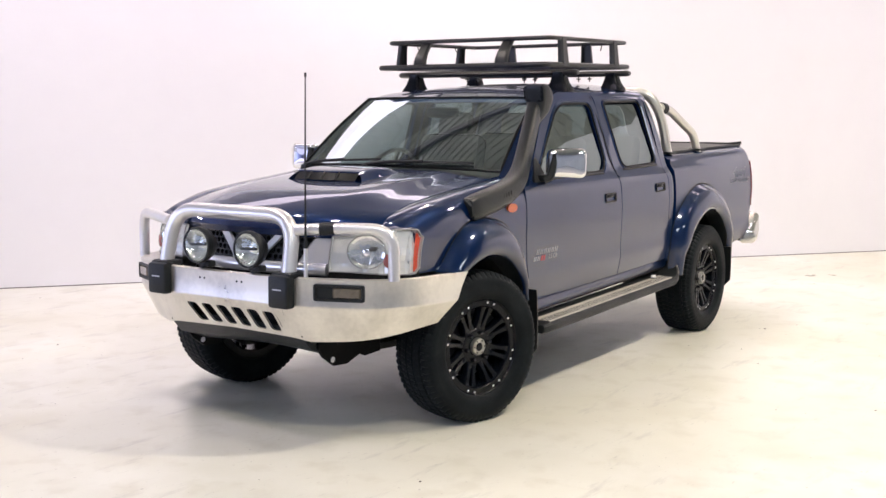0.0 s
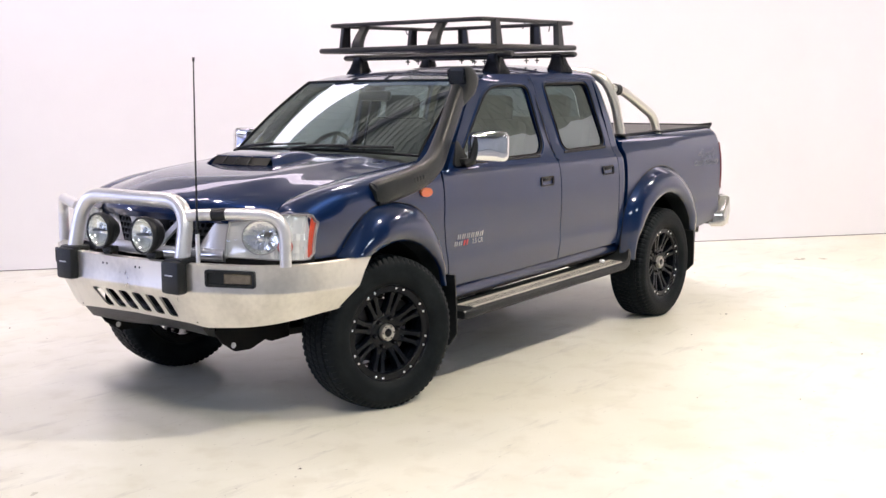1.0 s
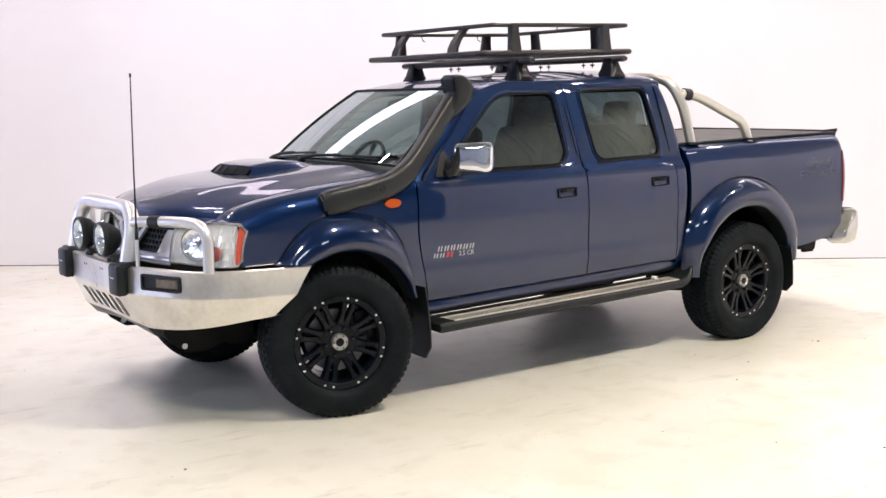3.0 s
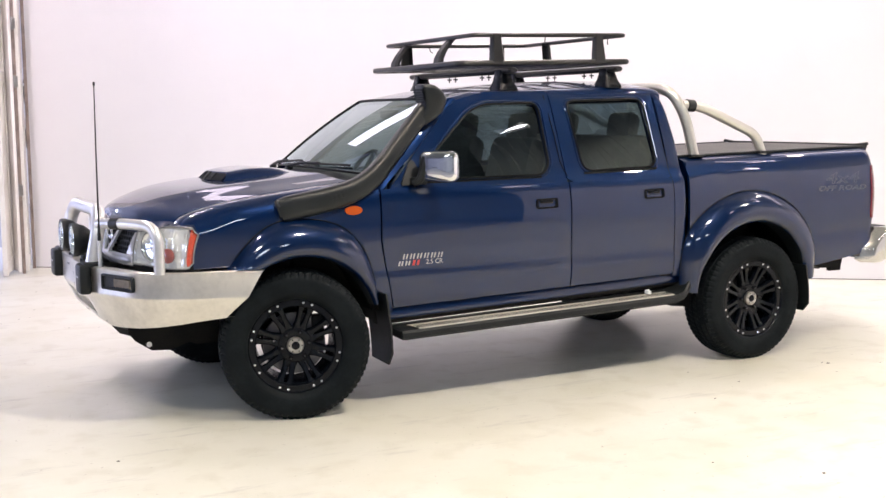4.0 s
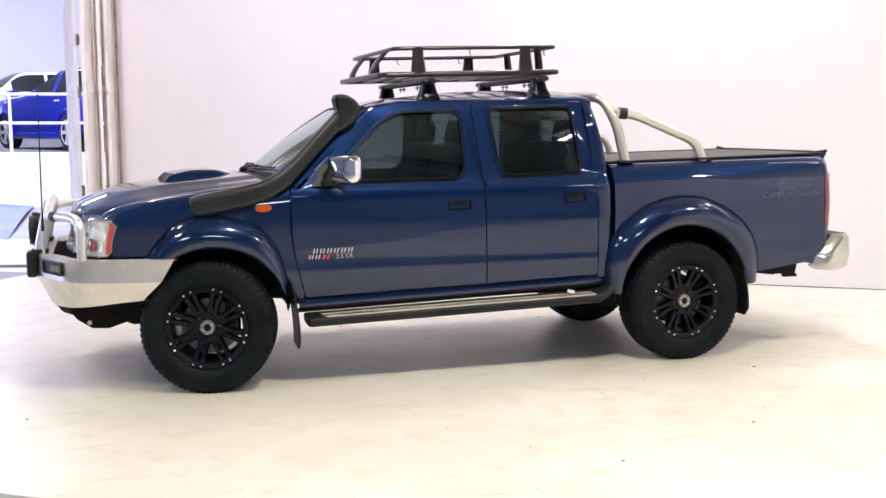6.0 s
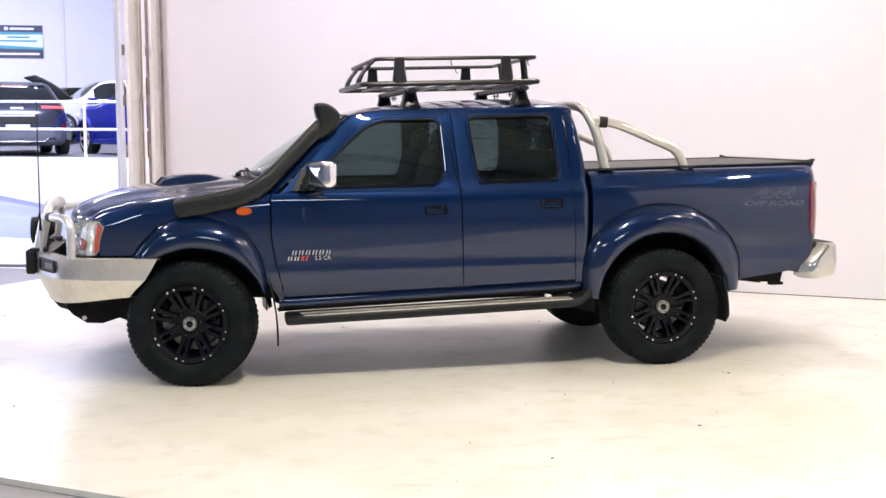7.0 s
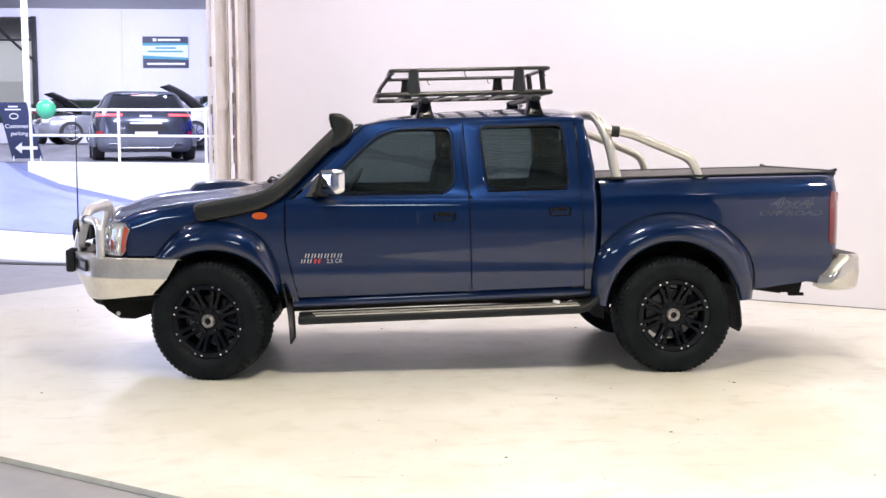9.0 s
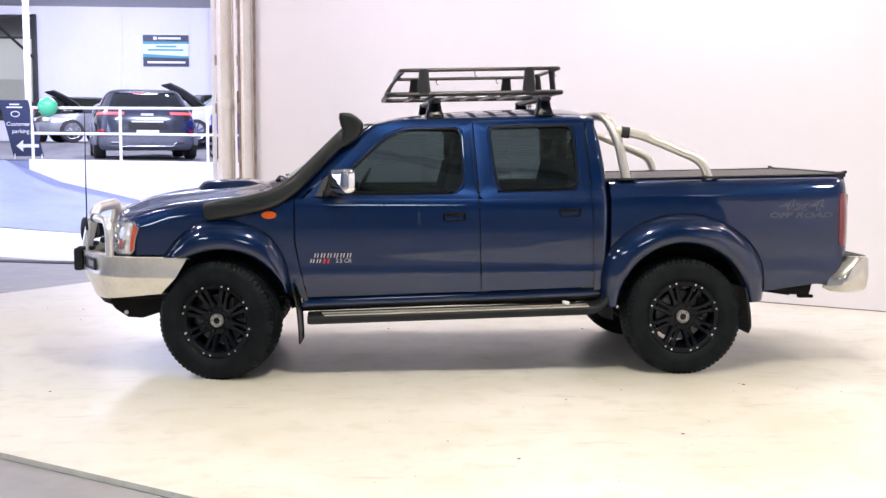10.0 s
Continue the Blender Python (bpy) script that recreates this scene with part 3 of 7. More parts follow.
grid(bm, [[Vector((x, y, zg(x) - 0.02 + 0.02 * (1 - (y / 0.57) ** 2))) for y in span(-0.57, 0.57, 9)] for x in span(0.97, 2.35, 9)])
part("headliner", bm, HEADL, roof, "light grey headliner")

ws_b = lambda y: Vector((0.335 + 0.095 * (y / 0.68) ** 2, y, 1.226 - 0.018 * (y / 0.68) ** 2))
ws_t = lambda y: Vector((top_x(y) - 0.004, y, zg(top_x(y)) + 0.052 * (1 - (abs(y) / 0.60) ** 2.6) * 0.28 - 0.004))


def screen(u, v, out=0.0):
    b, t = ws_b(0.675 * v), ws_t(0.585 * v)
    return b.lerp(t, u) + Vector((-0.6, 0, 0.75)) * (0.018 * 4 * u * (1 - u) + out)


bm = bmesh.new()
grid(bm, [[screen(u, v) for v in span(-1, 1, 15)] for u in span(0.0, 1, 9)])
part("windscreen", bm, GLASS, ute, "clear raked windscreen")
bm = bmesh.new()
tube(bm, [screen(0, v, 0.002) for v in span(-1, 1, 13)] + [screen(u, 1, 0.002) for u in span(0.1, 1, 8)] + [screen(1, v, 0.002) for v in span(0.9, -1, 13)] + [screen(u, -1, 0.002) for u in span(0.9, 0.1, 8)], 0.007, 8, closed=True)
part("windscreen_seal", bm, SEAL, ute, "black windscreen rubber")
for sg in SIDES:
    bm = bmesh.new()
    rows = []
    for u in span(-0.16, 1, 14):
        inner = screen(u, sg) if u > 0 else screen(0, sg) + Vector((0.35 * u, 0, 0.45 * u))
        xo, zo = 0.515 + (1.010 - 0.515) * u, 1.160 + (1.590 - 1.160) * u
        outer = skin(xo, zo, sg, -0.007)
        row = []
        for w in span(0, 1, 7):
            p = inner.lerp(outer, w) + Vector((-0.35, sg * 0.6, 0.5)) * 0.022 * math.sin(math.pi * w)
            row.append(p)
        rows.append(row)
    grid(bm, rows)
    part("front_pillar", bm, PAINT, ute)
    # rear cab corner
    bm = bmesh.new()
    rows = []
    rear_x = smooth([0.5, 1.22, 1.45, 1.60, 1.67], [2.462, 2.462, 2.438, 2.405, 2.36])
    for z in span(0.545, 1.655, 40):
        f0 = 2.378 - 0.03 * (z - 0.55) if z < BELT else 2.359 - 0.055 * max(0, z - 1.25)
        r0 = rear_x(z)
        row = [skin(f0 + (r0 - 0.03 - f0) * u, z, sg) for u in span(0, 1, 5)]
        y0 = side_lower(z)
        for a in (25, 50, 75, 90):
            row.append(Vector((r0 - 0.03 + 0.03 * math.sin(radians(a)), sg * (y0 - 0.03 + 0.03 * math.cos(radians(a))), z)))
        row.append(Vector((r0, sg * max(0.50, y0 - 0.16), z)))
        rows.append(row)
    grid(bm, rows)
    part("cab_corner", bm, PAINT, ute)
    # centre pillar behind the door gap
    bm = bmesh.new()
    for x0, x1, slope, z1 in ((1.56, 1.70, 0.11, 1.64), (0.42, 0.50, 0.0, 1.15), (2.30, 2.38, 0.12, 1.64)):
        bm = bmesh.new()
        grid(bm, [[skin(x - slope * max(0, z - 1.24), z, sg, -0.024) for x in (x0, (x0 + x1) / 2, x1)] for z in span(0.5, z1, 12)])
        part("door_pillar", bm, CHASSIS, ute, "dark pillar behind the door gap")
    bm = bmesh.new()
    tube(bm, [skin(x, z, sg, 0.0012) for x, z in ((1.640, 1.165), (1.618, 1.20), (1.602, 1.25), (1.588, 1.40), (1.566, 1.62))], 0.0032, 6)
    part("pillar_seam", bm, SEAL, ute, "dark rubber seam on the centre pillar")
    # sill
    bm = bmesh.new()
    rows = []
    for x in span(0.50, 2.465, 20):
        z1 = 0.498 + 0.031 * (x - 0.54)
        rows.append([Vector((x, sg * y, z1 + dz)) for y, dz in ((0.70, 0.012), (0.757, 0.006), (0.765, -0.006), (0.772, -0.03), (0.768, -0.052))])
    grid(bm, rows)
    sill = part("sill", bm, PAINT, ute, "dark blue rocker sill")
    # lower face of the sill in chassis black
    bm = bmesh.new()
    grid(bm, [[r[-1] + Vector((0, -sg * dy, dz)) for dy, dz in ((0.001, 0.0), (0.006, -0.014), (0.068, -0.038), (0.218, -0.038))] for r in rows])
    part("sill_underside", bm, CHASSIS, sill, "black underside of the sill")

# rear wall of the cab with its window
bm = bmesh.new()
wpoly = round_poly([(-0.50, 1.25), (0.50, 1.25), (0.44, 1.58), (-0.44, 1.58)], 0.06)
opoly = [(-0.70, 1.0), (0.70, 1.0), (0.70, 1.2), (0.58, 1.655), (-0.58, 1.655), (-0.70, 1.2)]
bx = lambda z: smooth([0.5, 1.22, 1.45, 1.60, 1.67], [2.455, 2.455, 2.432, 2.40, 2.36])(z)
ring = [[], []]
for p in wpoly:
    o = cast_poly(opoly, (0, 1.40), (p[0], p[1] - 1.40))
    ring[0].append(Vector((bx(o[1]), o[0], o[1])))
    ring[1].append(Vector((bx(p[1]), p[0], p[1])))
grid(bm, ring, closed_v=True)
grid(bm, [[Vector((2.455, y, z)) for y in (-0.74, 0.74)] for z in (0.5, 1.0)])
part("cab_back", bm, PAINT, ute)
bm = bmesh.new()
bm.faces.new([bm.verts.new((bx(p[1]) - 0.008, p[0], p[1])) for p in wpoly])
part("rear_window", bm, TINT, ute, "tinted cab rear window")

# cowl and wipers
bm = bmesh.new()
rows = [[Vector((0.225 + 0.115 * (y / 0.66) ** 2 + u * 0.125, y, hood_z(0.22 + 0.11 * (y / 0.66) ** 2, min(abs(y), 0.655)) - 0.012 + 0.012 * u)) for y in span(-0.70, 0.70, 21)] for u in span(0, 1, 4)]
grid(bm, rows)
returns(bm, Vector((0, 0, -0.06)))
part("cowl", bm, BLACKP, ute, "black plastic windscreen cowl")
for y0, y1 in ((0.12, -0.52), (0.62, 0.06)):
    bm = bmesh.new()
    v0, v1 = y0 / 0.675, y1 / 0.675
    tube(bm, [screen(-0.04, v0, 0.03), screen(0.0, v0 * 0.8 + v1 * 0.2, 0.030), screen(0.035, v0 * 0.45 + v1 * 0.55, 0.024)], [0.011, 0.009, 0.006], 8)
    tube(bm, [screen(0.022 + 0.006 * k, v0 + (v1 - v0) * (0.1 + 0.9 * k / 6), 0.012) for k in range(7)], 0.007, 6)
    box(bm, screen(-0.05, v0, 0.02), (0.04, 0.04, 0.03), 0.01)
    part("wiper", bm, BLACKP, ute, "black windscreen wiper")

# cabin
bm = bmesh.new()
rows = [[Vector((x, y, z)) for y in span(-0.70, 0.70, 9)] for x, z in ((0.40, 1.16), (0.50, 1.195), (0.62, 1.20), (0.72, 1.16), (0.74, 1.02), (0.68, 0.80))]
grid(bm, rows)
part("dashboard", bm, TRIM, ute, "dark grey dashboard")
bm = bmesh.new()
ring = [Vector((0.86, 0.36, 1.13)) + Matrix.Rotation(radians(-62), 3, "Y") @ Vector((0.185 * math.cos(t), 0.185 * math.sin(t), 0)) for t in (k * math.tau / 28 for k in range(28))]
tube(bm, ring, 0.014, 8, closed=True)
tube(bm, [ring[0], ring[14]], 0.014, 6)
tube(bm, [ring[7], ring[21]], 0.014, 6)
tube(bm, [(0.72, 0.36, 1.06), (0.86, 0.36, 1.13)], 0.035, 10)
part("steering_wheel", bm, BLACKP, ute, "black steering wheel")


def seat(x, y, w, name):
    bm = bmesh.new()
    box(bm, (x, y, 0.80), (0.50, w, 0.16), 0.05, pose(0, 0, 0, 0, -6, 0))
    box(bm, (x + 0.30, y, 1.09), (0.14, w, 0.60), 0.06, pose(0, 0, 0, 0, 14, 0))
    part(name, bm, CLOTH, ute, "dark grey cloth seat")
    for yy in ((y,) if w < 0.7 else (y - 0.33, y + 0.33)):
        bm = bmesh.new()
        box(bm, (x + 0.39, yy, 1.435), (0.10, 0.25, 0.18), 0.045, pose(0, 0, 0, 0, 10, 0))
        tube(bm, [(x + 0.375, yy - 0.05, 1.30), (x + 0.385, yy - 0.05, 1.40)], 0.007, 6)
        tube(bm, [(x + 0.375, yy + 0.05, 1.30), (x + 0.385, yy + 0.05, 1.40)], 0.007, 6)
        part("headrest", bm, CLOTH, ute, "grey cloth headrest")


seat(1.20, -0.36, 0.48, "front_seat")
seat(1.20, 0.36, 0.48, "front_seat")
seat(1.95, 0.0, 1.25, "rear_bench")
bm = bmesh.new()
box(bm, (1.45, 0, 0.60), (1.95, 1.40, 0.06), 0.01)
part("cab_floor", bm, TRIM, ute, "dark carpeted cab floor")
bm = bmesh.new()
box(bm, screen(0.90, 0.0, -0.07), (0.03, 0.22, 0.06), 0.015)
part("inside_mirror", bm, BLACKP, ute, "black inside mirror")

# load bed
bed_sec = smooth([0.40, 0.50, 0.58, 0.665, 0.70, 0.735, 0.82, 0.95, 1.06, 1.14, 1.19], [0.74, 0.780, 0.797, 0.812, 0.811, 0.808, 0.817, 0.822, 0.816, 0.803, 0.790])
for sg in SIDES:
    bm = bmesh.new()
    rows = []
    for x in span(2.480, 4.062, 90):
        below = 0.50 if x < 2.95 else 0.513 + 0.138 * max(0, x - 3.40)
        zb = arch_z(x, ARCH_R, below)
        end = 0.055 * max(0.0, (x - 3.985) / 0.077) ** 2.2
        t = bed_top(x)
        row = [Vector((x, sg * (y - end), t + dz)) for y, dz in ((0.655, -0.02), (0.660, -0.002), (0.68, 0.003), (0.705, 0.0), (0.730, -0.010), (0.752, -0.026), (0.770, -0.05))]
        for z in span(t - 0.075, zb, 26):
            yy = bed_sec(min(z, 1.19)) if z < 1.16 else 0.782 + (0.797 - 0.782) * (t - 0.075 - z) / max(0.001, t - 0.075 - 1.16)
            row.append(Vector((x, sg * (yy - end), z)))
        rows.append(row)
    grid(bm, rows)
    returns(bm, Vector((0, -sg * 0.02, 0)))
    bedside = part("bed_side", bm, PAINT, ute, "glossy dark blue load-bed side")
    # tail lamp
    bm = bmesh.new()
    rows = []
    for z in span(0.822, 1.168, 14):
        lead = 3.984 + 0.016 * step01(1.10, 1.17, z) + 0.012 * step01(0.86, 0.82, z)
        row = [Vector((lead, sg * (bed_sec(z) - 0.004), z))]
        for x in span(lead + 0.004, 4.066, 8):
            end = 0.055 * max(0.0, (x - 3.985) / 0.077) ** 2.2
            row.append(Vector((x, sg * (bed_sec(z) - end + 0.007), z)))
        rows.append(row)
    grid(bm, rows)
    returns(bm, Vector((0, -sg * 0.02, 0)))
    back = [[Vector((4.052 + 0.016 * (w < 0.99), sg * (0.765 * w + 0.0), z)) for w in (1.0, 0.985, 0.90)] for z in span(0.825, 1.16, 6)]
    grid(bm, back)
    part("tail_lamp", bm, REDL, bedside, "tall red tail lamp lens")
bm = bmesh.new()
rows = [[Vector((4.06 + 0.012 * (abs(z - 0.95) < 0.28), y, z)) for y in span(-0.70, 0.70, 9)] for z in (0.60, 0.66, 0.69, 0.9, 1.20, 1.23, 1.275)]
grid(bm, rows)
returns(bm, Vector((-0.03, 0, 0)))
part("tailgate", bm, PAINT, ute, "dark blue tailgate")
bm = bmesh.new()
grid(bm, [[Vector((2.484, y, z)) for y in (-0.77, 0.77)] for z in (0.52, 1.22)])
part("bed_front", bm, PAINT, ute)

# tonneau cover
bm = bmesh.new()
rows = []
for x in span(2.47, 4.075, 30):
    rows.append([Vector((x, y, bed_top(x) + 0.010 + 0.008 * (1 - (abs(y) / 0.69) ** 2) - 0.003 * math.sin(x * 9) ** 2 * (1 - (y / 0.69) ** 2))) for y in span(-0.69, 0.69, 15)])
vs = grid(bm, rows)
returns(bm, Vector((0, 0, -0.018)))
ton = part("tonneau_cover", bm, VINYL, ute, "taut black vinyl tonneau cover")
for sg in SIDES:
    bm = bmesh.new()
    tube(bm, [(x, sg * 0.692, bed_top(x) + 0.010) for x in span(2.47, 4.07, 12)], 0.008, 8)
    part("tonneau_rail", bm, BLACKP, ton, "black cover rail")
bm = bmesh.new()
tube(bm, [(4.070 + 0.012 * (1 - (y / 0.7) ** 2), y, bed_top(4.07) + 0.014 + 0.012 * (abs(y) > 0.69)) for y in span(-0.70, 0.70, 15)], 0.011, 8)
part("tonneau_end_bar", bm, BLACKP, ton)

# sports bar
bm = bmesh.new()
hoop = [(2.600, -0.700, 1.255), (2.552, -0.672, 1.50), (2.484, -0.612, 1.655), (2.455, -0.45, 1.672), (2.455, 0.45, 1.672), (2.484, 0.612, 1.655), (2.552, 0.672, 1.50), (2.600, 0.700, 1.255)]
tube(bm, fillet(hoop, 0.13, 8), 0.032, 18)
bar = part("sports_bar", bm, STEEL, ute, "brushed stainless sports bar")
for sg in SIDES:
    bm = bmesh.new()
    tube(bm, fillet([(2.535, sg * 0.655, 1.566), (2.68, sg * 0.668, 1.553), (3.105, sg * 0.685, 1.378), (3.152, sg * 0.694, 1.25)], 0.085, 8), 0.030, 18)
    part("brace", bm, STEEL, bar)
    bm = bmesh.new()
    tube(bm, [(2.570, sg * 0.657, 1.563), (2.622, sg * 0.661, 1.558)], 0.037, 18)
    part("brace_clamp", bm, BLACKP, bar, "black clamp collar")
    for x, y in ((2.600, 0.700), (3.152, 0.694)):
        bm = bmesh.new()
        box(bm, (x, sg * y, bed_top(x) + 0.010), (0.11, 0.085, 0.016), 0.006)
        part("bar_foot", bm, BLACKP, bar)

# rear bumper
bm = bmesh.new()
plan = [(3.995, 0.858), (4.04, 0.862), (4.14, 0.845), (4.215, 0.79), (4.232, 0.70), (4.232, 0.45)]
plan = [(x, -y) for x, y in plan] + [(x, y) for x, y in plan[::-1]]
pl = fillet([(x, y, 0) for x, y in plan], 0.05, 3)
rows = []
for p in pl:
    inward = Vector((-0.25, -math.copysign(0.25, p.y) if abs(p.y) > 0.75 else 0, 0))
    fx = (p.x - 3.995) / 0.22
    zt, zb = 0.600 + 0.143 * min(1, fx * 1.7), 0.548 - 0.026 * min(1, fx * 4)
    rows.append([p + inward * a + Vector((0, 0, z)) for a, z in ((0.30, zt + 0.012), (0.06, zt + 0.012), (0.0, zt - 0.005), (-0.02, (zt + zb) / 2), (0.02, zb + 0.02), (0.10, zb), (0.35, zb))])
vs = grid(bm, rows)
bm.faces.new(vs[0])
bm.faces.new(vs[-1][::-1])
rb = part("rear_bumper", bm, CHROME_D, ute, "chrome rear step bumper")
bm = bmesh.new()
box(bm, (4.115, 0, 0.752), (0.17, 1.52, 0.012), 0.005)
part("bumper_step", bm, BLACKP, rb, "black ribbed step pad")
for sg in SIDES:
    bm = bmesh.new()
    prism(bm, [(3.86, 0.575), (3.97, 0.56), (4.06, 0.72), (4.05, 0.76), (4.0, 0.74)], lambda a, b, d, sg=sg: Vector((a, sg * (0.795 - d), b)), 0.10)
    part("bumper_filler", bm, BLACKP, rb)

# ---------------------------------------------------------------- wheels


def tyre_mesh():
    bm = bmesh.new()
    across = [(-0.112, 0), (-0.104, 1), (-0.094, 1), (-0.080, 1), (-0.074, 1), (-0.068, 1), (-0.066, 1), (-0.046, 1), (-0.028, 1), (-0.025, 1), (-0.021, 1), (-0.018, 1), (0.0, 1),
              (0.018, 1), (0.021, 1), (0.025, 1), (0.028, 1), (0.046, 1), (0.066, 1), (0.068, 1), (0.074, 1), (0.080, 1), (0.094, 1), (0.104, 1), (0.112, 0)]
    wall = [(0.236, 0.100), (0.240, 0.110), (0.250, 0.120), (0.262, 0.126), (0.266, 0.1285), (0.290, 0.1320), (0.318, 0.1310), (0.326, 0.1325), (0.346, 0.127), (0.358, 0.119)]
    rows = []
    per = 68
    n = per * 6
    for k in range(n):
        th = k * math.tau / n
        row = []

        def put(r, h):
            row.append(Vector((r * math.cos(th), r * math.sin(th), h)))
        for r, h in wall:
            lug = 0.0025 if (r > 0.35 and (k % 6) in (0, 1)) else 0.0
            put(r - lug, -(h - lug))
        for h, full in across:
            a = abs(h)
            r = 0.3805 - 0.006 * (a / 0.10) ** 2 - (0.010 if a > 0.11 else 0)
            deep = 0.0
            ph = (k + (3 if h > 0 else 0) + int(round(a * 40))) % 6
            if 0.0205 < a < 0.0255 or 0.0665 < a < 0.0745:
                deep = 0.009
            elif a > 0.076:
                deep = 0.006 if (k + (3 if h > 0 else 0)) % 6 in (0, 1) else 0.0
            elif ph == 0:
                deep = 0.006
            put(r - deep, h)
        for r, h in wall[::-1]:
            lug = 0.0025 if (r > 0.35 and (k % 6) in (3, 4)) else 0.0
            put(r - lug, h - lug)
        rows.append(row)
    grid(bm, rows, closed_u=True)
    bmesh.ops.remove_doubles(bm, verts=bm.verts, dist=1e-5)
    return finish("tyre", bm, RUBBER, 28)


def rim_mesh():
    bm = bmesh.new()
    lathe(bm, [(0.180, -0.115), (0.184, 0.03), (0.189, 0.080), (0.191, 0.092), (0.196, 0.097), (0.222, 0.097), (0.226, 0.104), (0.233, 0.111), (0.238, 0.110), (0.240, 0.102), (0.232, 0.095), (0.226, -0.10), (0.228, -0.118), (0.215, -0.118), (0.185, -0.115)], 72)
    lathe(bm, [(0.0, 0.050), (0.030, 0.050), (0.034, 0.066), (0.050, 0.070), (0.080, 0.068), (0.088, 0.060), (0.086, 0.020), (0.0, 0.015)], 48)
    return finish("wheel", bm, RIMBLK, 40)


def spoke_mesh():
    """One forked spoke, along local x."""
    bm = bmesh.new()
    half = smooth([0.070, 0.085, 0.100, 0.118, 0.138, 0.155, 0.172, 0.186, 0.200], [0.033, 0.0330, 0.0305, 0.0295, 0.0305, 0.0330, 0.0365, 0.0405, 0.0455])
    slot = smooth([0.078, 0.090, 0.100, 0.112, 0.126, 0.150, 0.171, 0.186, 0.191, 0.200], [0.0, 0.0, 0.0010, 0.0034, 0.0058, 0.0080, 0.0095, 0.0085, 0.0, 0.0])
    for q in (-1, 1):
        rows = []
        for r in (0.070, 0.078, 0.090, 0.095, 0.100, 0.112, 0.126, 0.138, 0.150, 0.162, 0.171, 0.180, 0.186, 0.191, 0.200):
            u = max(0.0, (r - 0.07) / 0.134)
            h = 0.064 + 0.028 * u ** 1.3
            a, c = slot(r), half(r)
            rows.append([Vector((r, q * t, h + d)) for t, d in ((a, -0.045), (a, -0.003 if a > 0 else 0.0), (a + 0.12 * (c - a), 0.0), (c - 0.0055, 0.0), (c, -0.007), (c, -0.045))])
        grid(bm, rows)
    bmesh.ops.remove_doubles(bm, verts=bm.verts, dist=1e-5)
    return finish("spoke", bm, RIMBLK, 40)



def small_dome(name, r, h, material, n=12):
    bm = bmesh.new()
    lathe(bm, [(r, 0), (r, h * 0.5), (r * 0.8, h * 0.85), (r * 0.4, h), (0.0, h)], n)
    return finish(name, bm, material, 50)


TYRE, RIM, SPOKE = tyre_mesh(), rim_mesh(), spoke_mesh()
BOLT = small_dome("bolt", 0.0072, 0.006, CHROME, 8)
NUT = small_dome("lug_nut", 0.0100, 0.026, mat("black_chrome", (0.06, 0.06, 0.065), 0.14, 0.9, 0.1, 20), 6)
bm = bmesh.new()
lathe(bm, [(0.041, 0.055), (0.041, 0.082), (0.036, 0.089), (0.024, 0.089), (0.022, 0.086), (0.0, 0.087)], 32)
CAP = finish("centre_cap", bm, [mat("dull_cap_steel", (0.46, 0.45, 0.42), 0.30, 0.85, 0.4, 30)], 40)
bm = bmesh.new()
lathe(bm, [(0.06, 0.0), (0.06, 0.012), (0.150, 0.012), (0.152, 0.0), (0.150, -0.012), (0.06, -0.012)], 48)
ROTOR = finish("brake_disc", bm, ROTORM)
bm = bmesh.new()
box(bm, (0.115, 0.07, 0.0), (0.06, 0.13, 0.07), 0.012)
CALIPER = finish("brake_caliper", bm, CHASSIS)
bm = bmesh.new()
lathe(bm, [(0.0, -0.06), (0.10, -0.06), (0.158, -0.072), (0.158, -0.078), (0.0, -0.07)], 32)
SHIELD = finish("brake_shield", bm, CHASSIS)
bm = bmesh.new()
lathe(bm, [(0.0, 0.0890), (0.015, 0.0890), (0.0195, 0.0880), (0.0200, 0.0865)], 24)
for k in range(6):
    t = k * math.tau / 6
    tube(bm, [(0.0310 * math.cos(t), 0.0310 * math.sin(t), 0.087), (0.0310 * math.cos(t), 0.0310 * math.sin(t), 0.0905)], 0.0040, 8)
EMBW = finish("cap_emblem", bm, RIMBLK)

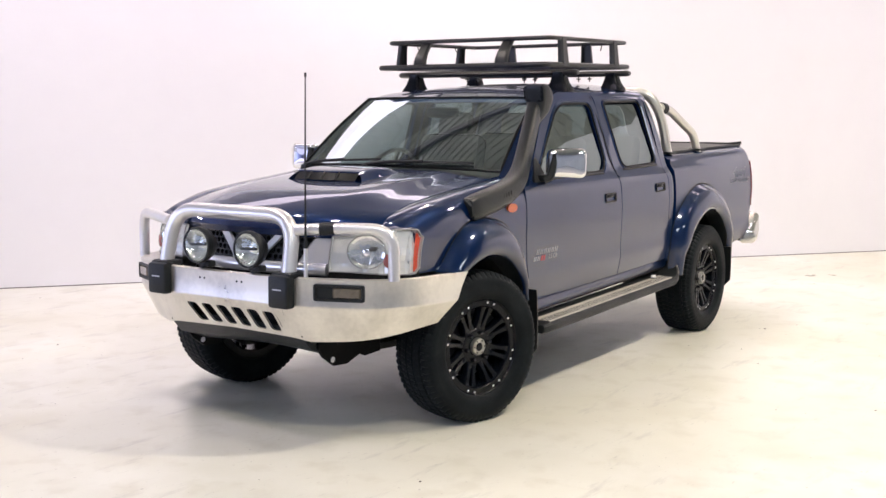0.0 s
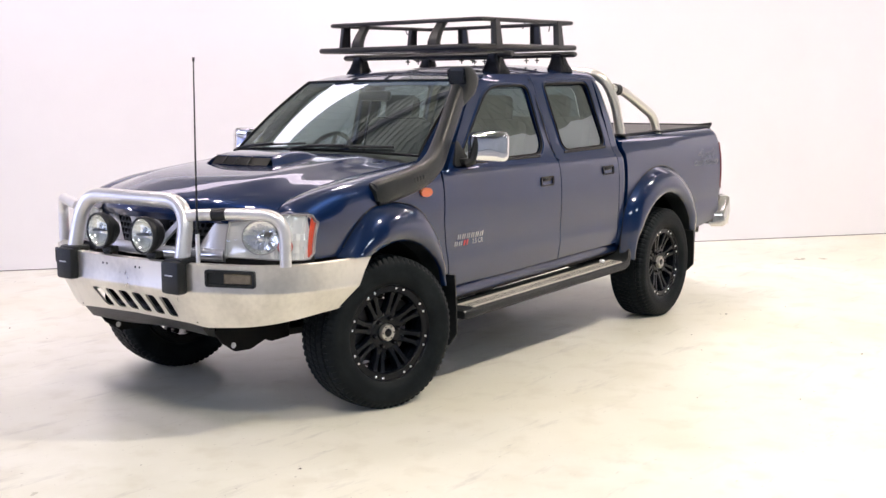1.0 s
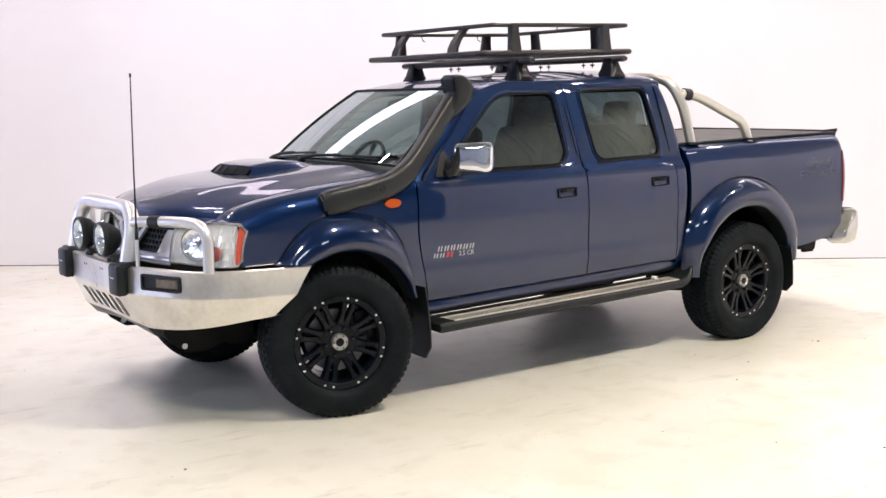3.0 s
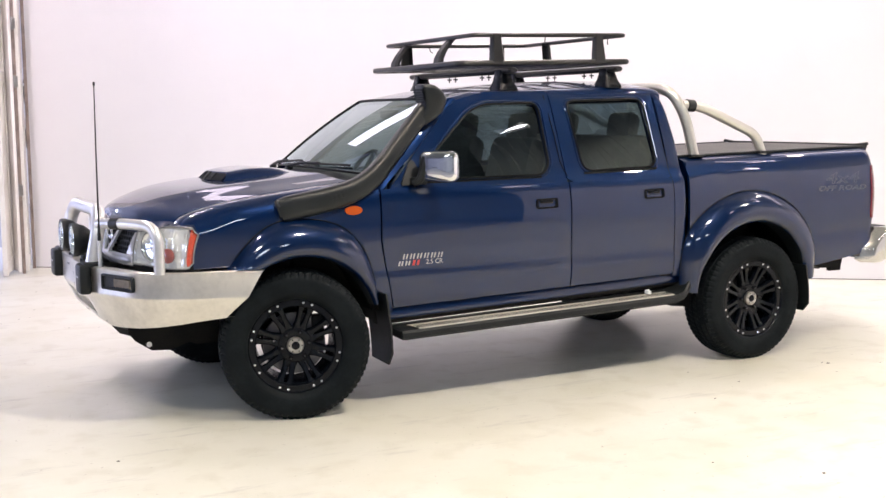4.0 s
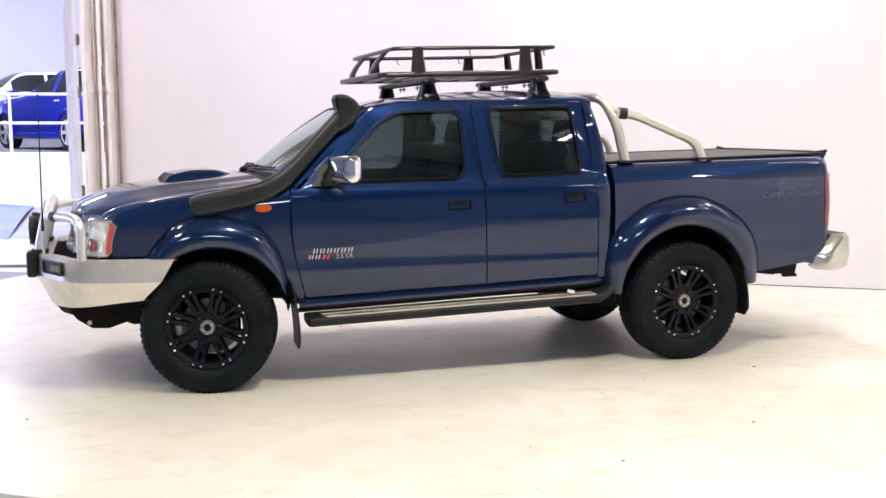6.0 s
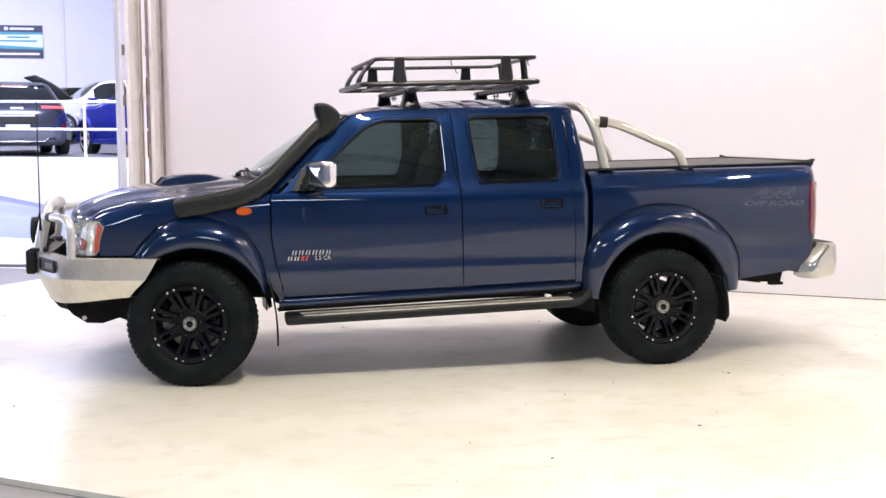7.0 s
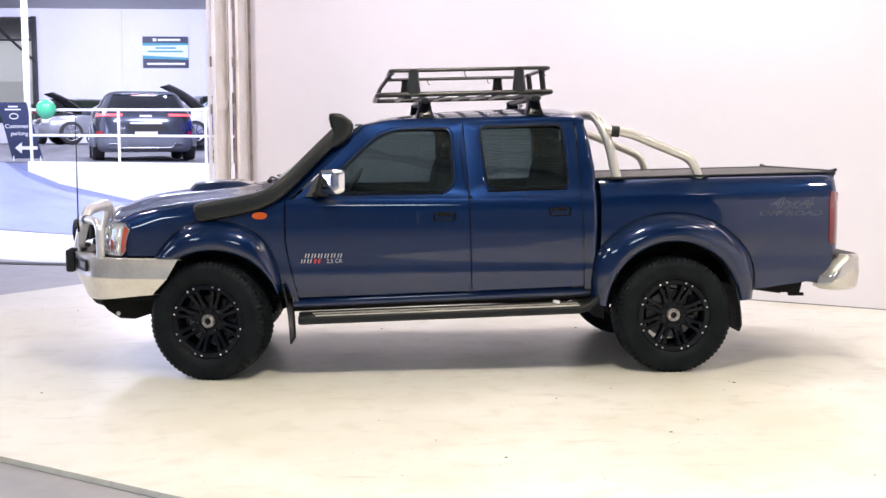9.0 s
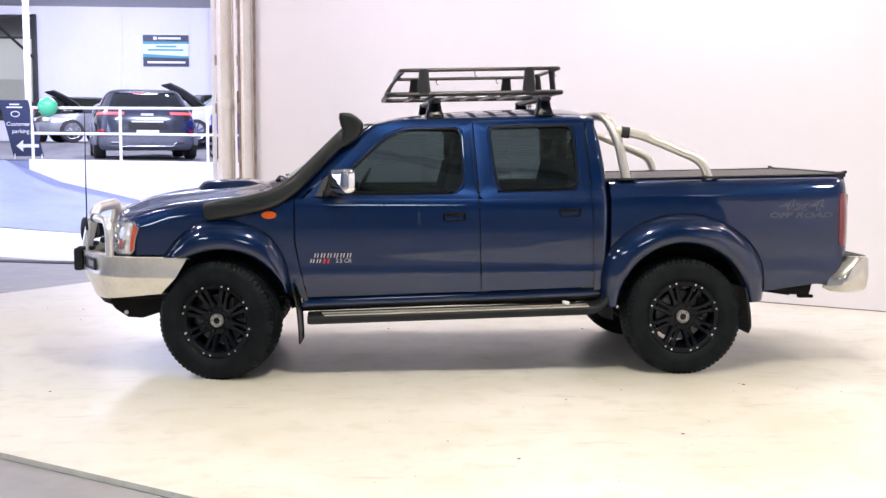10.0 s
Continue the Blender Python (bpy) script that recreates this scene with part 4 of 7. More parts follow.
for x, sg, steer, spin in ((-0.010, -1, -15, 0), (-0.010, 1, -15, 17), (2.957, -1, 0, -9), (2.957, 1, 0, 31)):
    w = new("wheel", RIM)
    w.parent = ute
    w["label"] = "satin black alloy wheel with off-road tyre"
    m = Matrix.Translation((x, sg * 0.756, 0.371)) @ pose(0, 0, 0, 0, 0, steer) @ pose(0, 0, 0, 90 if sg < 0 else -90, 0, 0) @ pose(0, 0, 0, 0, 0, spin)
    w.matrix_local = m @ Matrix.Diagonal((1.045, 1.045, 1.0, 1))

    def sub(name, me, mm=Matrix(), label=""):
        o = new(name, me)
        o.parent = w
        o.matrix_local = mm
        if label:
            o["label"] = label
    sub("tyre", TYRE, Matrix.Diagonal((1 / 1.045, 1 / 1.045, 1.0, 1)), label="black off-road tyre with block tread")
    sub("centre_cap", CAP, label="dull steel hub cap")
    sub("cap_emblem", EMBW)
    sub("brake_disc", ROTOR, label="dull steel brake disc")
    sub("brake_caliper", CALIPER)
    sub("brake_shield", SHIELD)
    for k in range(8):
        sub("spoke", SPOKE, pose(0, 0, 0, 0, 0, 28.5 + 45 * k))
        for q in (-1, 1):
            th = radians(6 + 22.5 + 45 * k + q * 5.8)
            sub("bolt", BOLT, Matrix.Translation((0.2135 * math.cos(th), 0.2135 * math.sin(th), 0.097)), "bright rim bolt")
    for k in range(6):
        th = radians(60 * k + 10)
        sub("lug_nut", NUT, Matrix.Translation((0.067 * math.cos(th), 0.067 * math.sin(th), 0.062)))

# ---------------------------------------------------------------- bull bar
plan_pts = fillet([(-0.958, 0, 0), (-0.955, 0.40, 0), (-0.795, 0.735, 0), (-0.62, 0.845, 0), (-0.205, 0.880, 0)], 0.10, 6)
PL = [Vector((p.x, p.y)) for p in plan_pts]
cum = [0.0]
for a, b in zip(PL, PL[1:]):
    cum.append(cum[-1] + (b - a).length)


def plan_at(s):
    s = min(max(s, 0), cum[-1])
    i = max(j for j in range(len(cum) - 1) if cum[j] <= s + 1e-9)
    f = (s - cum[i]) / (cum[i + 1] - cum[i])
    p = PL[i].lerp(PL[i + 1], f)
    d = (PL[i + 1] - PL[i]).normalized()
    return p, Vector((-d.y, d.x))        # the second points inwards-left of the run


LEN = cum[-1]
zt_b = smooth([0, 0.40, 0.8, 1.4], [0.780, 0.782, 0.776, 0.768])
zm_b = smooth([0, 0.40, 0.8, 1.4], [0.655, 0.655, 0.650, 0.640])
zb_b = smooth([0, 0.38, 0.50, 0.8, 1.15, 1.4], [0.510, 0.500, 0.484, 0.500, 0.535, 0.555])


def bar_point(v, s, sg):
    """v 0..1 from the top edge to the crease, 1..2 to the lower edge."""
    end = LEN - (0.0 if v < 0 else 0.075 * min(v, 1) + 0.10 * max(0, v - 1))
    s = min(s, LEN) * end / LEN
    p, nrm = plan_at(s)
    zt, zm, zb = zt_b(s), zm_b(s), zb_b(s)
    inn = 0.0 if v <= 1 else 0.075 * (v - 1) * (1 - 0.45 * step01(0.9, 1.3, s))
    inn += 0.004 * math.sin(math.pi * min(max(v, 0), 1))
    z = zt + (zm - zt) * v if v <= 1 else zm + (zb - zm) * (v - 1)
    inward = Vector((nrm.x, nrm.y))
    if inward.x < 0 or (abs(inward.x) < 0.05 and inward.y > 0):
        inward = -inward
    q = p + inward * inn
    return Vector((q.x, sg * q.y, z))


bull = None
for sg in SIDES:
    bm = bmesh.new()
    ss = span(0, LEN, 46)
    top_rows = []
    rows = []
    for v in (-2, -1, 0, 0.06, 0.5, 0.94, 1.0, 1.06):
        row = []
        for s in ss:
            if v == -2:
                p = bar_point(0, s, sg)
                row.append(p + Vector((0.10 if s < 0.85 else 0.02, -sg * (0.0 if s < 0.45 else 0.06), -0.012)))
            elif v == -1:
                p = bar_point(0, s, sg)
                row.append(p + Vector((0.012, -sg * (0.004 if s > 0.45 else 0), 0.006)))
            else:
                row.append(bar_point(v, s, sg))
        rows.append(row)
    grid(bm, rows)
    # lower face: solid past the slots
    s_slot = 0.395
    low = [s for s in ss if s > s_slot]
    low = [s_slot] + low
    grid(bm, [[bar_point(v, s, sg) for s in low] for v in (1.06, 1.35, 1.7, 1.94, 2.0)])
    cen = span(0, s_slot, 8)
    grid(bm, [[bar_point(v, s, sg) for s in cen] for v in (1.06, 1.16, 1.22)])
    grid(bm, [[bar_point(v, s, sg) for s in cen] for v in (1.89, 1.96, 2.0)])
    bot = [[bar_point(2.0, s, sg) + Vector((0.09 * k, -sg * (0.03 if s > 0.5 else 0) * k, 0.004 * k)) for s in ss] for k in (0, 1)]
    grid(bm, bot)
    bmesh.ops.remove_doubles(bm, verts=bm.verts, dist=1e-5)
    ob = part("bumper_wing", bm, ALLOY, ute, "polished alloy bull-bar bumper")
    if bull is None:
        bull = ob
# slotted panel: one cell round each slot, and the plain ends
y_at = lambda y, v: bar_point(v, abs(y), 1 if y >= 0 else -1)
NS, V0, V1, LEAN = 6, 1.22, 1.89, 0.046
at_v = lambda y, f: y_at(y - LEAN * f, V0 + (V1 - V0) * f)
for k in range(NS):
    c = 0.232 - 0.104 * k
    edge = [(c - 0.052, 0), (c + 0.052, 0), (c + 0.052, 1), (c - 0.052, 1)]
    bm = bmesh.new()
    rings = [[], []]
    for a, f in round_poly([(c - 0.034, 0.004), (c + 0.036, 0.004), (c + 0.036, 0.084), (c - 0.034, 0.084)], 0.016, 4):
        o = cast_poly([(p, q * 0.088) for p, q in edge], (c, 0.044), (a - c, f - 0.044))
        rings[0].append(at_v(o[0], o[1] / 0.088))
        rings[1].append(at_v(a, f / 0.088))
    for p, q in edge:
        corner = at_v(p, q)
        near = min(range(len(rings[0])), key=lambda i: (rings[0][i] - corner).length)
        rings[0][near] = corner
    rings.append([p + Vector((0.012, 0, 0)) for p in rings[1]])
    grid(bm, rings, closed_v=True)
    part("slot_panel", bm, ALLOY, ute, "alloy panel round a slanted slot")
for y0, y1 in ((0.395, 0.284), (0.232 - 0.104 * 5 - 0.052, -0.395)):
    bm = bmesh.new()
    grid(bm, [[y_at(a + (e - a) * w, V0 + (V1 - V0) * f) for w in span(0, 1, 6)] for f in span(0, 1, 6) for a, e in [(y0 if y0 > 0.3 else y0 - LEAN * f, y1 if y1 < -0.3 else y1 - LEAN * f)]])
    part("slot_end", bm, ALLOY, ute)
# dark sheet put in for the shade behind the slots
bm = bmesh.new()
grid(bm, [[Vector((-0.78, y, z)) for y in span(-0.36, 0.36, 5)] for z in (0.50, 0.66)])
part("slot_backing", bm, CHASSIS, ute, "dark sheet standing for the shaded space behind bumper slots")

for y in (-0.135, -0.105, 0.105, 0.135):
    bm = bmesh.new()
    p = y_at(y, 0.30)
    tube(bm, [p + Vector((0.004, 0, 0)), p - Vector((0.002, 0, 0))], 0.0055, 8)
    part("plate_hole", bm, SEAL, ute, "empty plate screw hole")

# fog lamps, pads
for sg in SIDES:
    c, nrm = plan_at(0.60)
    p0 = bar_point(0.46, 0.555, sg)
    p1 = bar_point(0.46, 0.755, sg)
    run = (p1 - p0).normalized()
    out = Vector((-abs(run.y), sg * abs(run.x), 0)).normalized()
    mid = (p0 + p1) / 2
    place = lambda a, b, d, mid=mid, run=run, out=out: mid + run * a + Vector((0, 0, b)) + out * d
    o1 = round_poly([(-0.115, -0.038), (0.115, -0.038), (0.115, 0.038), (-0.115, 0.038)], 0.012, 3)
    bm = bmesh.new()
    rows = [[place(a * f, b * g, d) for a, b in o1] for f, g, d in ((1, 1, -0.004), (1, 1, 0.014), (0.93, 0.84, 0.016), (0.90, 0.74, 0.014), (0.88, 0.70, 0.006))]
    grid(bm, rows, closed_v=True)
    bm.faces.new(list(bm.verts)[-len(o1):])
    fog = part("fog_lamp", bm, BLACKP, ute, "black fog-lamp surround in the bumper")
    bm = bmesh.new()
    s2 = [(0.034 + a * 0.55, b * 0.60) for a, b in o1]
    grid(bm, [[place(a, b, 0.006) for a, b in s2], [place(0.03 + (a - 0.03) * 0.9, b * 0.85, 0.012) for a, b in s2]], closed_v=True)
    bm.faces.new(list(bm.verts)[-len(o1):])
    part("amber_insert", bm, mat("smoked_amber", (0.15, 0.125, 0.09), 0.15, 0, 0.3, 30, coat=1.0), fog, "smoky amber lamp insert")
    # pad
    bm = bmesh.new()
    box(bm, (-0.968, sg * 0.385, 0.722), (0.060, 0.118, 0.150), 0.016, pose(0, 0, 0, 0, 0, -sg * 0))
    box(bm, (-0.925, sg * 0.385, 0.792), (0.10, 0.115, 0.030), 0.012)
    pad = part("bumper_pad", bm, BLACKP, ute, "black rubber bull-bar pad")
    bm = bmesh.new()
    box(bm, (-0.9985, sg * 0.385, 0.733), (0.002, 0.050, 0.006))
    part("pad_label", bm, SILVER, pad)

# hoops
bm = bmesh.new()
hp = [(-0.928, -0.390, 0.77), (-0.868, -0.376, 1.050), (-0.868, 0.376, 1.050), (-0.928, 0.390, 0.77)]
tube(bm, fillet(hp, 0.185, 12), 0.035, 22)
part("main_hoop", bm, TUBE, ute, "thick polished alloy hoop")
for sg in SIDES:
    bm = bmesh.new()
    tube(bm, fillet([(-0.885, sg * 0.40, 0.992), (-0.805, sg * 0.60, 1.004), (-0.692, sg * 0.800, 1.000), (-0.690, sg * 0.802, 0.772)], 0.10, 8), 0.026, 16)
    sh = part("side_hoop", bm, TUBE, ute, "alloy side hoop round the headlamp")
    if sg > 0:
        continue
    bm = bmesh.new()
    tube(bm, [(-0.842, sg * 0.508, 0.998), (-0.817, sg * 0.570, 1.002)], 0.0285, 16)
    part("hoop_band", bm, BLACKP, sh, "black band on the tube")

# aerial
bm = bmesh.new()
tube(bm, [(-0.900, -0.470, 0.775), (-0.900, -0.470, 0.90)], 0.0095, 12)
tube(bm, [(-0.900, -0.470, 0.90), (-0.900, -0.470, 0.915)], 0.009, 10)
ant = part("aerial", bm, TUBE, ute, "bull-bar aerial with steel base")
bm = bmesh.new()
tube(bm, [(-0.900, -0.470, 0.915), (-0.900, -0.470, 0.99)], [0.0085, 0.006], 10)
for k in range(5):
    z = 0.918 + 0.007 * k
    tube(bm, [(-0.900, -0.470, z), (-0.900, -0.470, z + 0.003)], 0.0095, 10)
part("aerial_spring", bm, BLACKP, ant)
bm = bmesh.new()
tube(bm, [(-0.900, -0.470, 0.98), (-0.899, -0.471, 1.30), (-0.896, -0.473, 1.672)], [0.0045, 0.0038, 0.0028], 8)
tube(bm, [(-0.896, -0.473, 1.666), (-0.896, -0.473, 1.684)], 0.0055, 8)
part("aerial_whip", bm, BLACKP, ant, "thin black whip")

ribbed = mat("lamp_reflector", (0.95, 0.95, 0.92), 0.13, 0.28, 0.08, 22, 0.3, 60)
BEAM = mat("beam_reflector", (0.93, 0.94, 0.90), 0.12, 0.78, 0.06, 12, 0.15, 40)
LAMPEDGE = mat("lamp_edge", (0.30, 0.30, 0.30), 0.35, 0.3, 0.1, 20)
# driving lamps
for y in (-0.195, 0.125):
    m = Matrix.Translation((-0.945, y, 0.897)) @ pose(0, 0, 0, 0, -90, 0)
    bm = bmesh.new()
    lathe(bm, [(0.0, -0.058), (0.045, -0.055), (0.072, -0.022), (0.081, 0.006), (0.085, 0.012), (0.085, 0.036), (0.082, 0.041), (0.0755, 0.041), (0.0745, 0.034)], 40, m)
    tube(bm, [(-0.93, y, 0.80), (-0.93, y, 0.782)], 0.020, 10)
    box(bm, (-0.915, y, 0.806), (0.05, 0.07, 0.03), 0.008)
    lamp = part("driving_lamp", bm, BLACKP, ute, "round black driving lamp on the bull bar")
    bm = bmesh.new()
    lathe(bm, [(0.0745, 0.034), (0.068, 0.020), (0.050, 0.004), (0.020, -0.006), (0.014, 0.010), (0.0, 0.012)], 36, m)
    part("reflector", bm, BEAM, lamp, "bright lamp reflector")
    bm = bmesh.new()
    tube(bm, [(-0.976, y - 0.052, 0.905), (-0.976, y + 0.040, 0.899)], 0.0075, 8)
    part("bulb_holder", bm, GREYP, lamp, "dark bulb holder across the lamp")
    bm = bmesh.new()
    lathe(bm, [(0.0755, 0.038), (0.060, 0.044), (0.030, 0.048), (0.0, 0.049)], 36, m)
    part("lamp_glass", bm, LENS, lamp, "clear lamp glass")

# headlamps
hl_plan = fillet([(-0.740, 0.470, 0), (-0.690, 0.62, 0), (-0.640, 0.750, 0), (-0.566, 0.818, 0), (-0.534, 0.828, 0)], 0.08, 5)
hl_top = smooth([0, 0.15, 0.5, 0.8, 1.0], [0.952, 0.972, 0.992, 0.990, 0.955])
hl_bot = smooth([0, 0.5, 0.9, 1.0], [0.795, 0.790, 0.795, 0.82])


def hl(u, v, sg, inn=0.0):
    i = u * (len(hl_plan) - 1)
    k = min(int(i), len(hl_plan) - 2)
    p = hl_plan[k].lerp(hl_plan[k + 1], i - k)
    c = Vector((-0.50, 0.45, 0))
    q = p.lerp(c, inn / max(0.05, (p - c).length))
    z = hl_bot(u) + (hl_top(u) - hl_bot(u)) * v
    q = q + Vector((0.03 * v * v, 0, 0))
    return Vector((q.x, sg * q.y, z))


for sg in SIDES:
    bm = bmesh.new()
    us, vv = span(0, 1, 25), span(0, 1, 9)
    rnd = random.Random(5)
    fu, fv = span(0, 1, 31), span(0, 1, 8)
    grid(bm, [[hl(u, v, sg, 0.016 + (rnd.uniform(-0.010, 0.008) if 0 < i < 30 and 0 < j < 7 else 0)) for j, v in enumerate(fv)] for i, u in enumerate(fu)])
    for vv_ in (0.0, 1.0):
        grid(bm, [[hl(u, vv_, sg, 0.014), hl(u, vv_, sg, 0.0)] for u in us])
    for uu in (0.0, 1.0):
        grid(bm, [[hl(uu, v, sg, 0.014), hl(uu, v, sg, 0.0)] for v in vv])
    head = part("headlamp", bm, ribbed, ute, "clear headlamp with chrome reflector", 22)
    bm = bmesh.new()
    grid(bm, [[hl(u, v, sg, -0.004 * math.sin(math.pi * v)) for v in vv] for u in us])
    part("headlamp_lens", bm, LENS, head, "clear curved lens")
    bm = bmesh.new()
    grid(bm, [[hl(u, v, sg, 0.004) for v in span(0.04, 0.95, 8)] for u in span(0.83, 0.972, 6)])
    returns(bm, Vector((0.01, -sg * 0.01, 0)))
    part("marker_lens", bm, ORANGER, head, "amber side marker")
    c = hl(0.225, 0.52, sg, 0.004)
    mm = Matrix.Translation(c) @ Vector((-0.92, sg * 0.38, 0.05)).to_track_quat("Z", "Y").to_matrix().to_4x4()
    bm = bmesh.new()
    n = 72
    rows = []
    for k in range(n):
        t = k * math.tau / n
        fac = 0.0007 if (k // 4) % 2 else 0.0
        rows.append([mm @ Vector((r * math.cos(t), r * math.sin(t) * 0.86, h + (fac if 0.03 < r < 0.075 else 0))) for r, h in ((0.092, 0.0), (0.093, 0.010), (0.089, 0.013), (0.084, 0.006), (0.072, 0.000), (0.052, -0.003), (0.034, -0.004), (0.022, -0.003), (0.018, 0.006), (0.010, 0.010), (0.001, 0.011))])
    grid(bm, rows, closed_u=True)
    part("main_beam", bm, BEAM, head, "round chrome main reflector", 12)
    bm = bmesh.new()
    box(bm, (0.0, 0.0, 0.018), (0.030, 0.022, 0.020), 0.006, mm @ Matrix.Translation((-0.030 * sg, -0.004, 0)))
    part("bulb_shade", bm, mat("lamp_bulb_shade", (0.16, 0.15, 0.13), 0.3, 0.5, 0.3, 40), head, "dull bulb shade")
    bm = bmesh.new()
    tube(bm, [mm @ Vector((0.0895 * math.cos(t), 0.0895 * 0.86 * math.sin(t), 0.0135)) for t in (k * math.tau / 40 for k in range(40))], 0.0026, 6, closed=True)
    part("beam_ring", bm, LAMPEDGE, head)
    bm = bmesh.new()
    lathe(bm, [(0.018, 0.008), (0.016, 0.013), (0.008, 0.016), (0.0, 0.016)], 20, mm)
    part("bulb_shield", bm, CHROME, head)
    c = hl(0.50, 0.30, sg, 0.006)
    mm = Matrix.Translation(c) @ Vector((-0.80, sg * 0.55, 0.05)).to_track_quat("Z", "Y").to_matrix().to_4x4()
    bm = bmesh.new()
    lathe(bm, [(0.036, 0.0), (0.036, 0.008), (0.026, 0.014), (0.0, 0.016)], 24, mm)
    part("indicator_bulb", bm, mat("indicator_amber", (0.42, 0.12, 0.10), 0.15, 0, 0.2, 30, coat=1), head, "reddish amber round indicator")
    bm = bmesh.new()
    ring = [hl(u, 1, sg, -0.002) for u in us] + [hl(1, v, sg, -0.002) for v in span(0.9, 0.1, 6)] + [hl(u, 0, sg, -0.002) for u in us[::-1]] + [hl(0, v, sg, -0.002) for v in span(0.1, 0.9, 6)]
    tube(bm, ring, 0.0035, 6, closed=True)
    part("headlamp_rim", bm, LAMPEDGE, head, "thin grey lamp edge")
    # fillers below and above the lamp
    bm = bmesh.new()
    # black strip drawn for the shade in the gap under the lamp
    grid(bm, [[hl(u, 0, sg, 0.0) + Vector((0, 0, dz)) for dz in (-0.008, -0.05)] for u in us])
    part("lamp_apron", bm, CHASSIS, ute, "black strip standing for the shaded gap below the headlamp")
    bm = bmesh.new()
    rows = []
    for u in us:
        p = hl(u, 1, sg, -0.001)
        y = min(abs(p.y), SEAM)
        q = Vector((max(hood_front(y), p.x) + (0.03 if u < 0.55 else 0.065), math.copysign(min(abs(p.y), SEAM + 0.06), p.y) if abs(p.y) > SEAM else p.y, 0))
        q.z = max(hood_z(q.x, min(abs(q.y), SEAM)) - 0.006, p.z) if abs(q.y) <= SEAM else p.z + 0.014
        rows.append([p + Vector((0, 0, 0.004)), p.lerp(q, 0.5) + Vector((0, 0, 0.006)), q])
    grid(bm, rows)
    part("lamp_brow", bm, PAINT, ute)

# grille
gx = lambda y, z: -0.752 + 0.165 * (abs(y) / 0.66) ** 2.3 + 0.04 * (z - 0.80) / 0.16 * 0.5 + 0.006
HS = 0.0185
for sg in SIDES:
    bm = bmesh.new()
    for j in range(7):
        for i in range(-12, 13):
            cy = i * HS * 1.732 + (0.5 * HS * 1.732 if j % 2 else 0)
            cz = 0.812 + j * HS * 1.5
            if cy * sg < 0.085 or abs(cy) > 0.25 + 0.10 * (cz - 0.80) / 0.16 or cz > 0.950:
                continue
            hexo = [(cy + HS * math.sin(k * math.pi / 3), cz + HS * math.cos(k * math.pi / 3)) for k in range(6)]
            hexi = [(cy + HS * 0.76 * math.sin(k * math.pi / 3), cz + HS * 0.76 * math.cos(k * math.pi / 3)) for k in range(6)]
            rows = [[Vector((gx(a, b) + d, a, b)) for a, b in h] for h, d in ((hexo, 0.0), (hexi, 0.0), (hexi, 0.02))]
            grid(bm, rows, closed_v=True)
    bmesh.ops.remove_doubles(bm, verts=bm.verts, dist=1e-4)
    gr = part("grille", bm, BLACKP, ute, "black honeycomb grille half")
bm = bmesh.new()
grid(bm, [[Vector((gx(y, 0.88) + 0.05, y, z)) for y in span(-0.47, 0.47, 13)] for z in (0.60, 0.80, 0.97)])
part("grille_backing", bm, SEAL, gr)
bm = bmesh.new()
tube(bm, [(gx(y, 0.958) - 0.008, y, 0.958) for y in span(-0.45, 0.45, 21)], 0.010, 10)
part("grille_top_bar", bm, CHROME_S, gr, "chrome top bar")
bm = bmesh.new()
tube(bm, [(gx(y, 0.80) - 0.020, y, 0.793) for y in span(-0.43, 0.43, 21)], 0.030, 12, flat=0.8)
part("grille_bottom_bar", bm, CHROME_S, gr, "chrome bottom bar")
for sg in SIDES:
    bm = bmesh.new()
    rows = [[Vector((gx(0.1, z) - d - 0.030 * (0.955 - z) / 0.155, sg * (y + w), z)) for w, d in ((-0.026, 0.0), (-0.022, 0.014), (0.022, 0.014), (0.026, 0.0))] for y, z in ((0.050, 0.800), (0.070, 0.84), (0.130, 0.90), (0.185, 0.955))]
    grid(bm, rows)
    part("grille_v_bar", bm, CHROME_S, gr, "chrome V-shaped bar")
    bm = bmesh.new()
    rows = [[Vector((gx(y, z) - d, sg * y, z)) for y, d in ((0.258 + 0.105 * f, 0.0), (0.280 + 0.10 * f, 0.018), (0.36 + 0.07 * f, 0.016), (0.445 + 0.025 * f, 0.004))] for f, z in ((0, 0.800), (0.25, 0.84), (0.6, 0.90), (1.0, 0.955))]
    grid(bm, rows)
    part("grille_flank", bm, mat("flank_silver", (0.66, 0.67, 0.69), 0.20, 0.35, 0.1, 6, coat=0.5), gr, "silver panel beside the grille")
bm = bmesh.new()
ring = [(gx(0, 0.88) - 0.018, 0.060 * math.cos(t), 0.885 + 0.048 * math.sin(t)) for t in (k * math.tau / 32 for k in range(32))]
tube(bm, ring, 0.008, 8, closed=True)
box(bm, (gx(0, 0.88) - 0.018, 0, 0.885), (0.010, 0.145, 0.020), 0.003)
part("emblem", bm, CHROME_S, gr, "chrome ring and bar emblem")

# ---------------------------------------------------------------- snorkel
bm = bmesh.new()
cl = [(-0.098, 0.800, 1.045), (-0.03, 0.808, 1.061), (0.15, 0.812, 1.094), (0.30, 0.806, 1.132), (0.41, 0.792, 1.190), (0.49, 0.768, 1.255), (0.60, 0.735, 1.365), (0.71, 0.700, 1.475), (0.80, 0.672, 1.562), (0.835, 0.664, 1.598)]
wid = [(0.036, 0.056), (0.044, 0.063), (0.047, 0.061), (0.046, 0.057), (0.044, 0.053), (0.040, 0.048), (0.038, 0.046), (0.038, 0.045), (0.038, 0.045), (0.038, 0.045)]
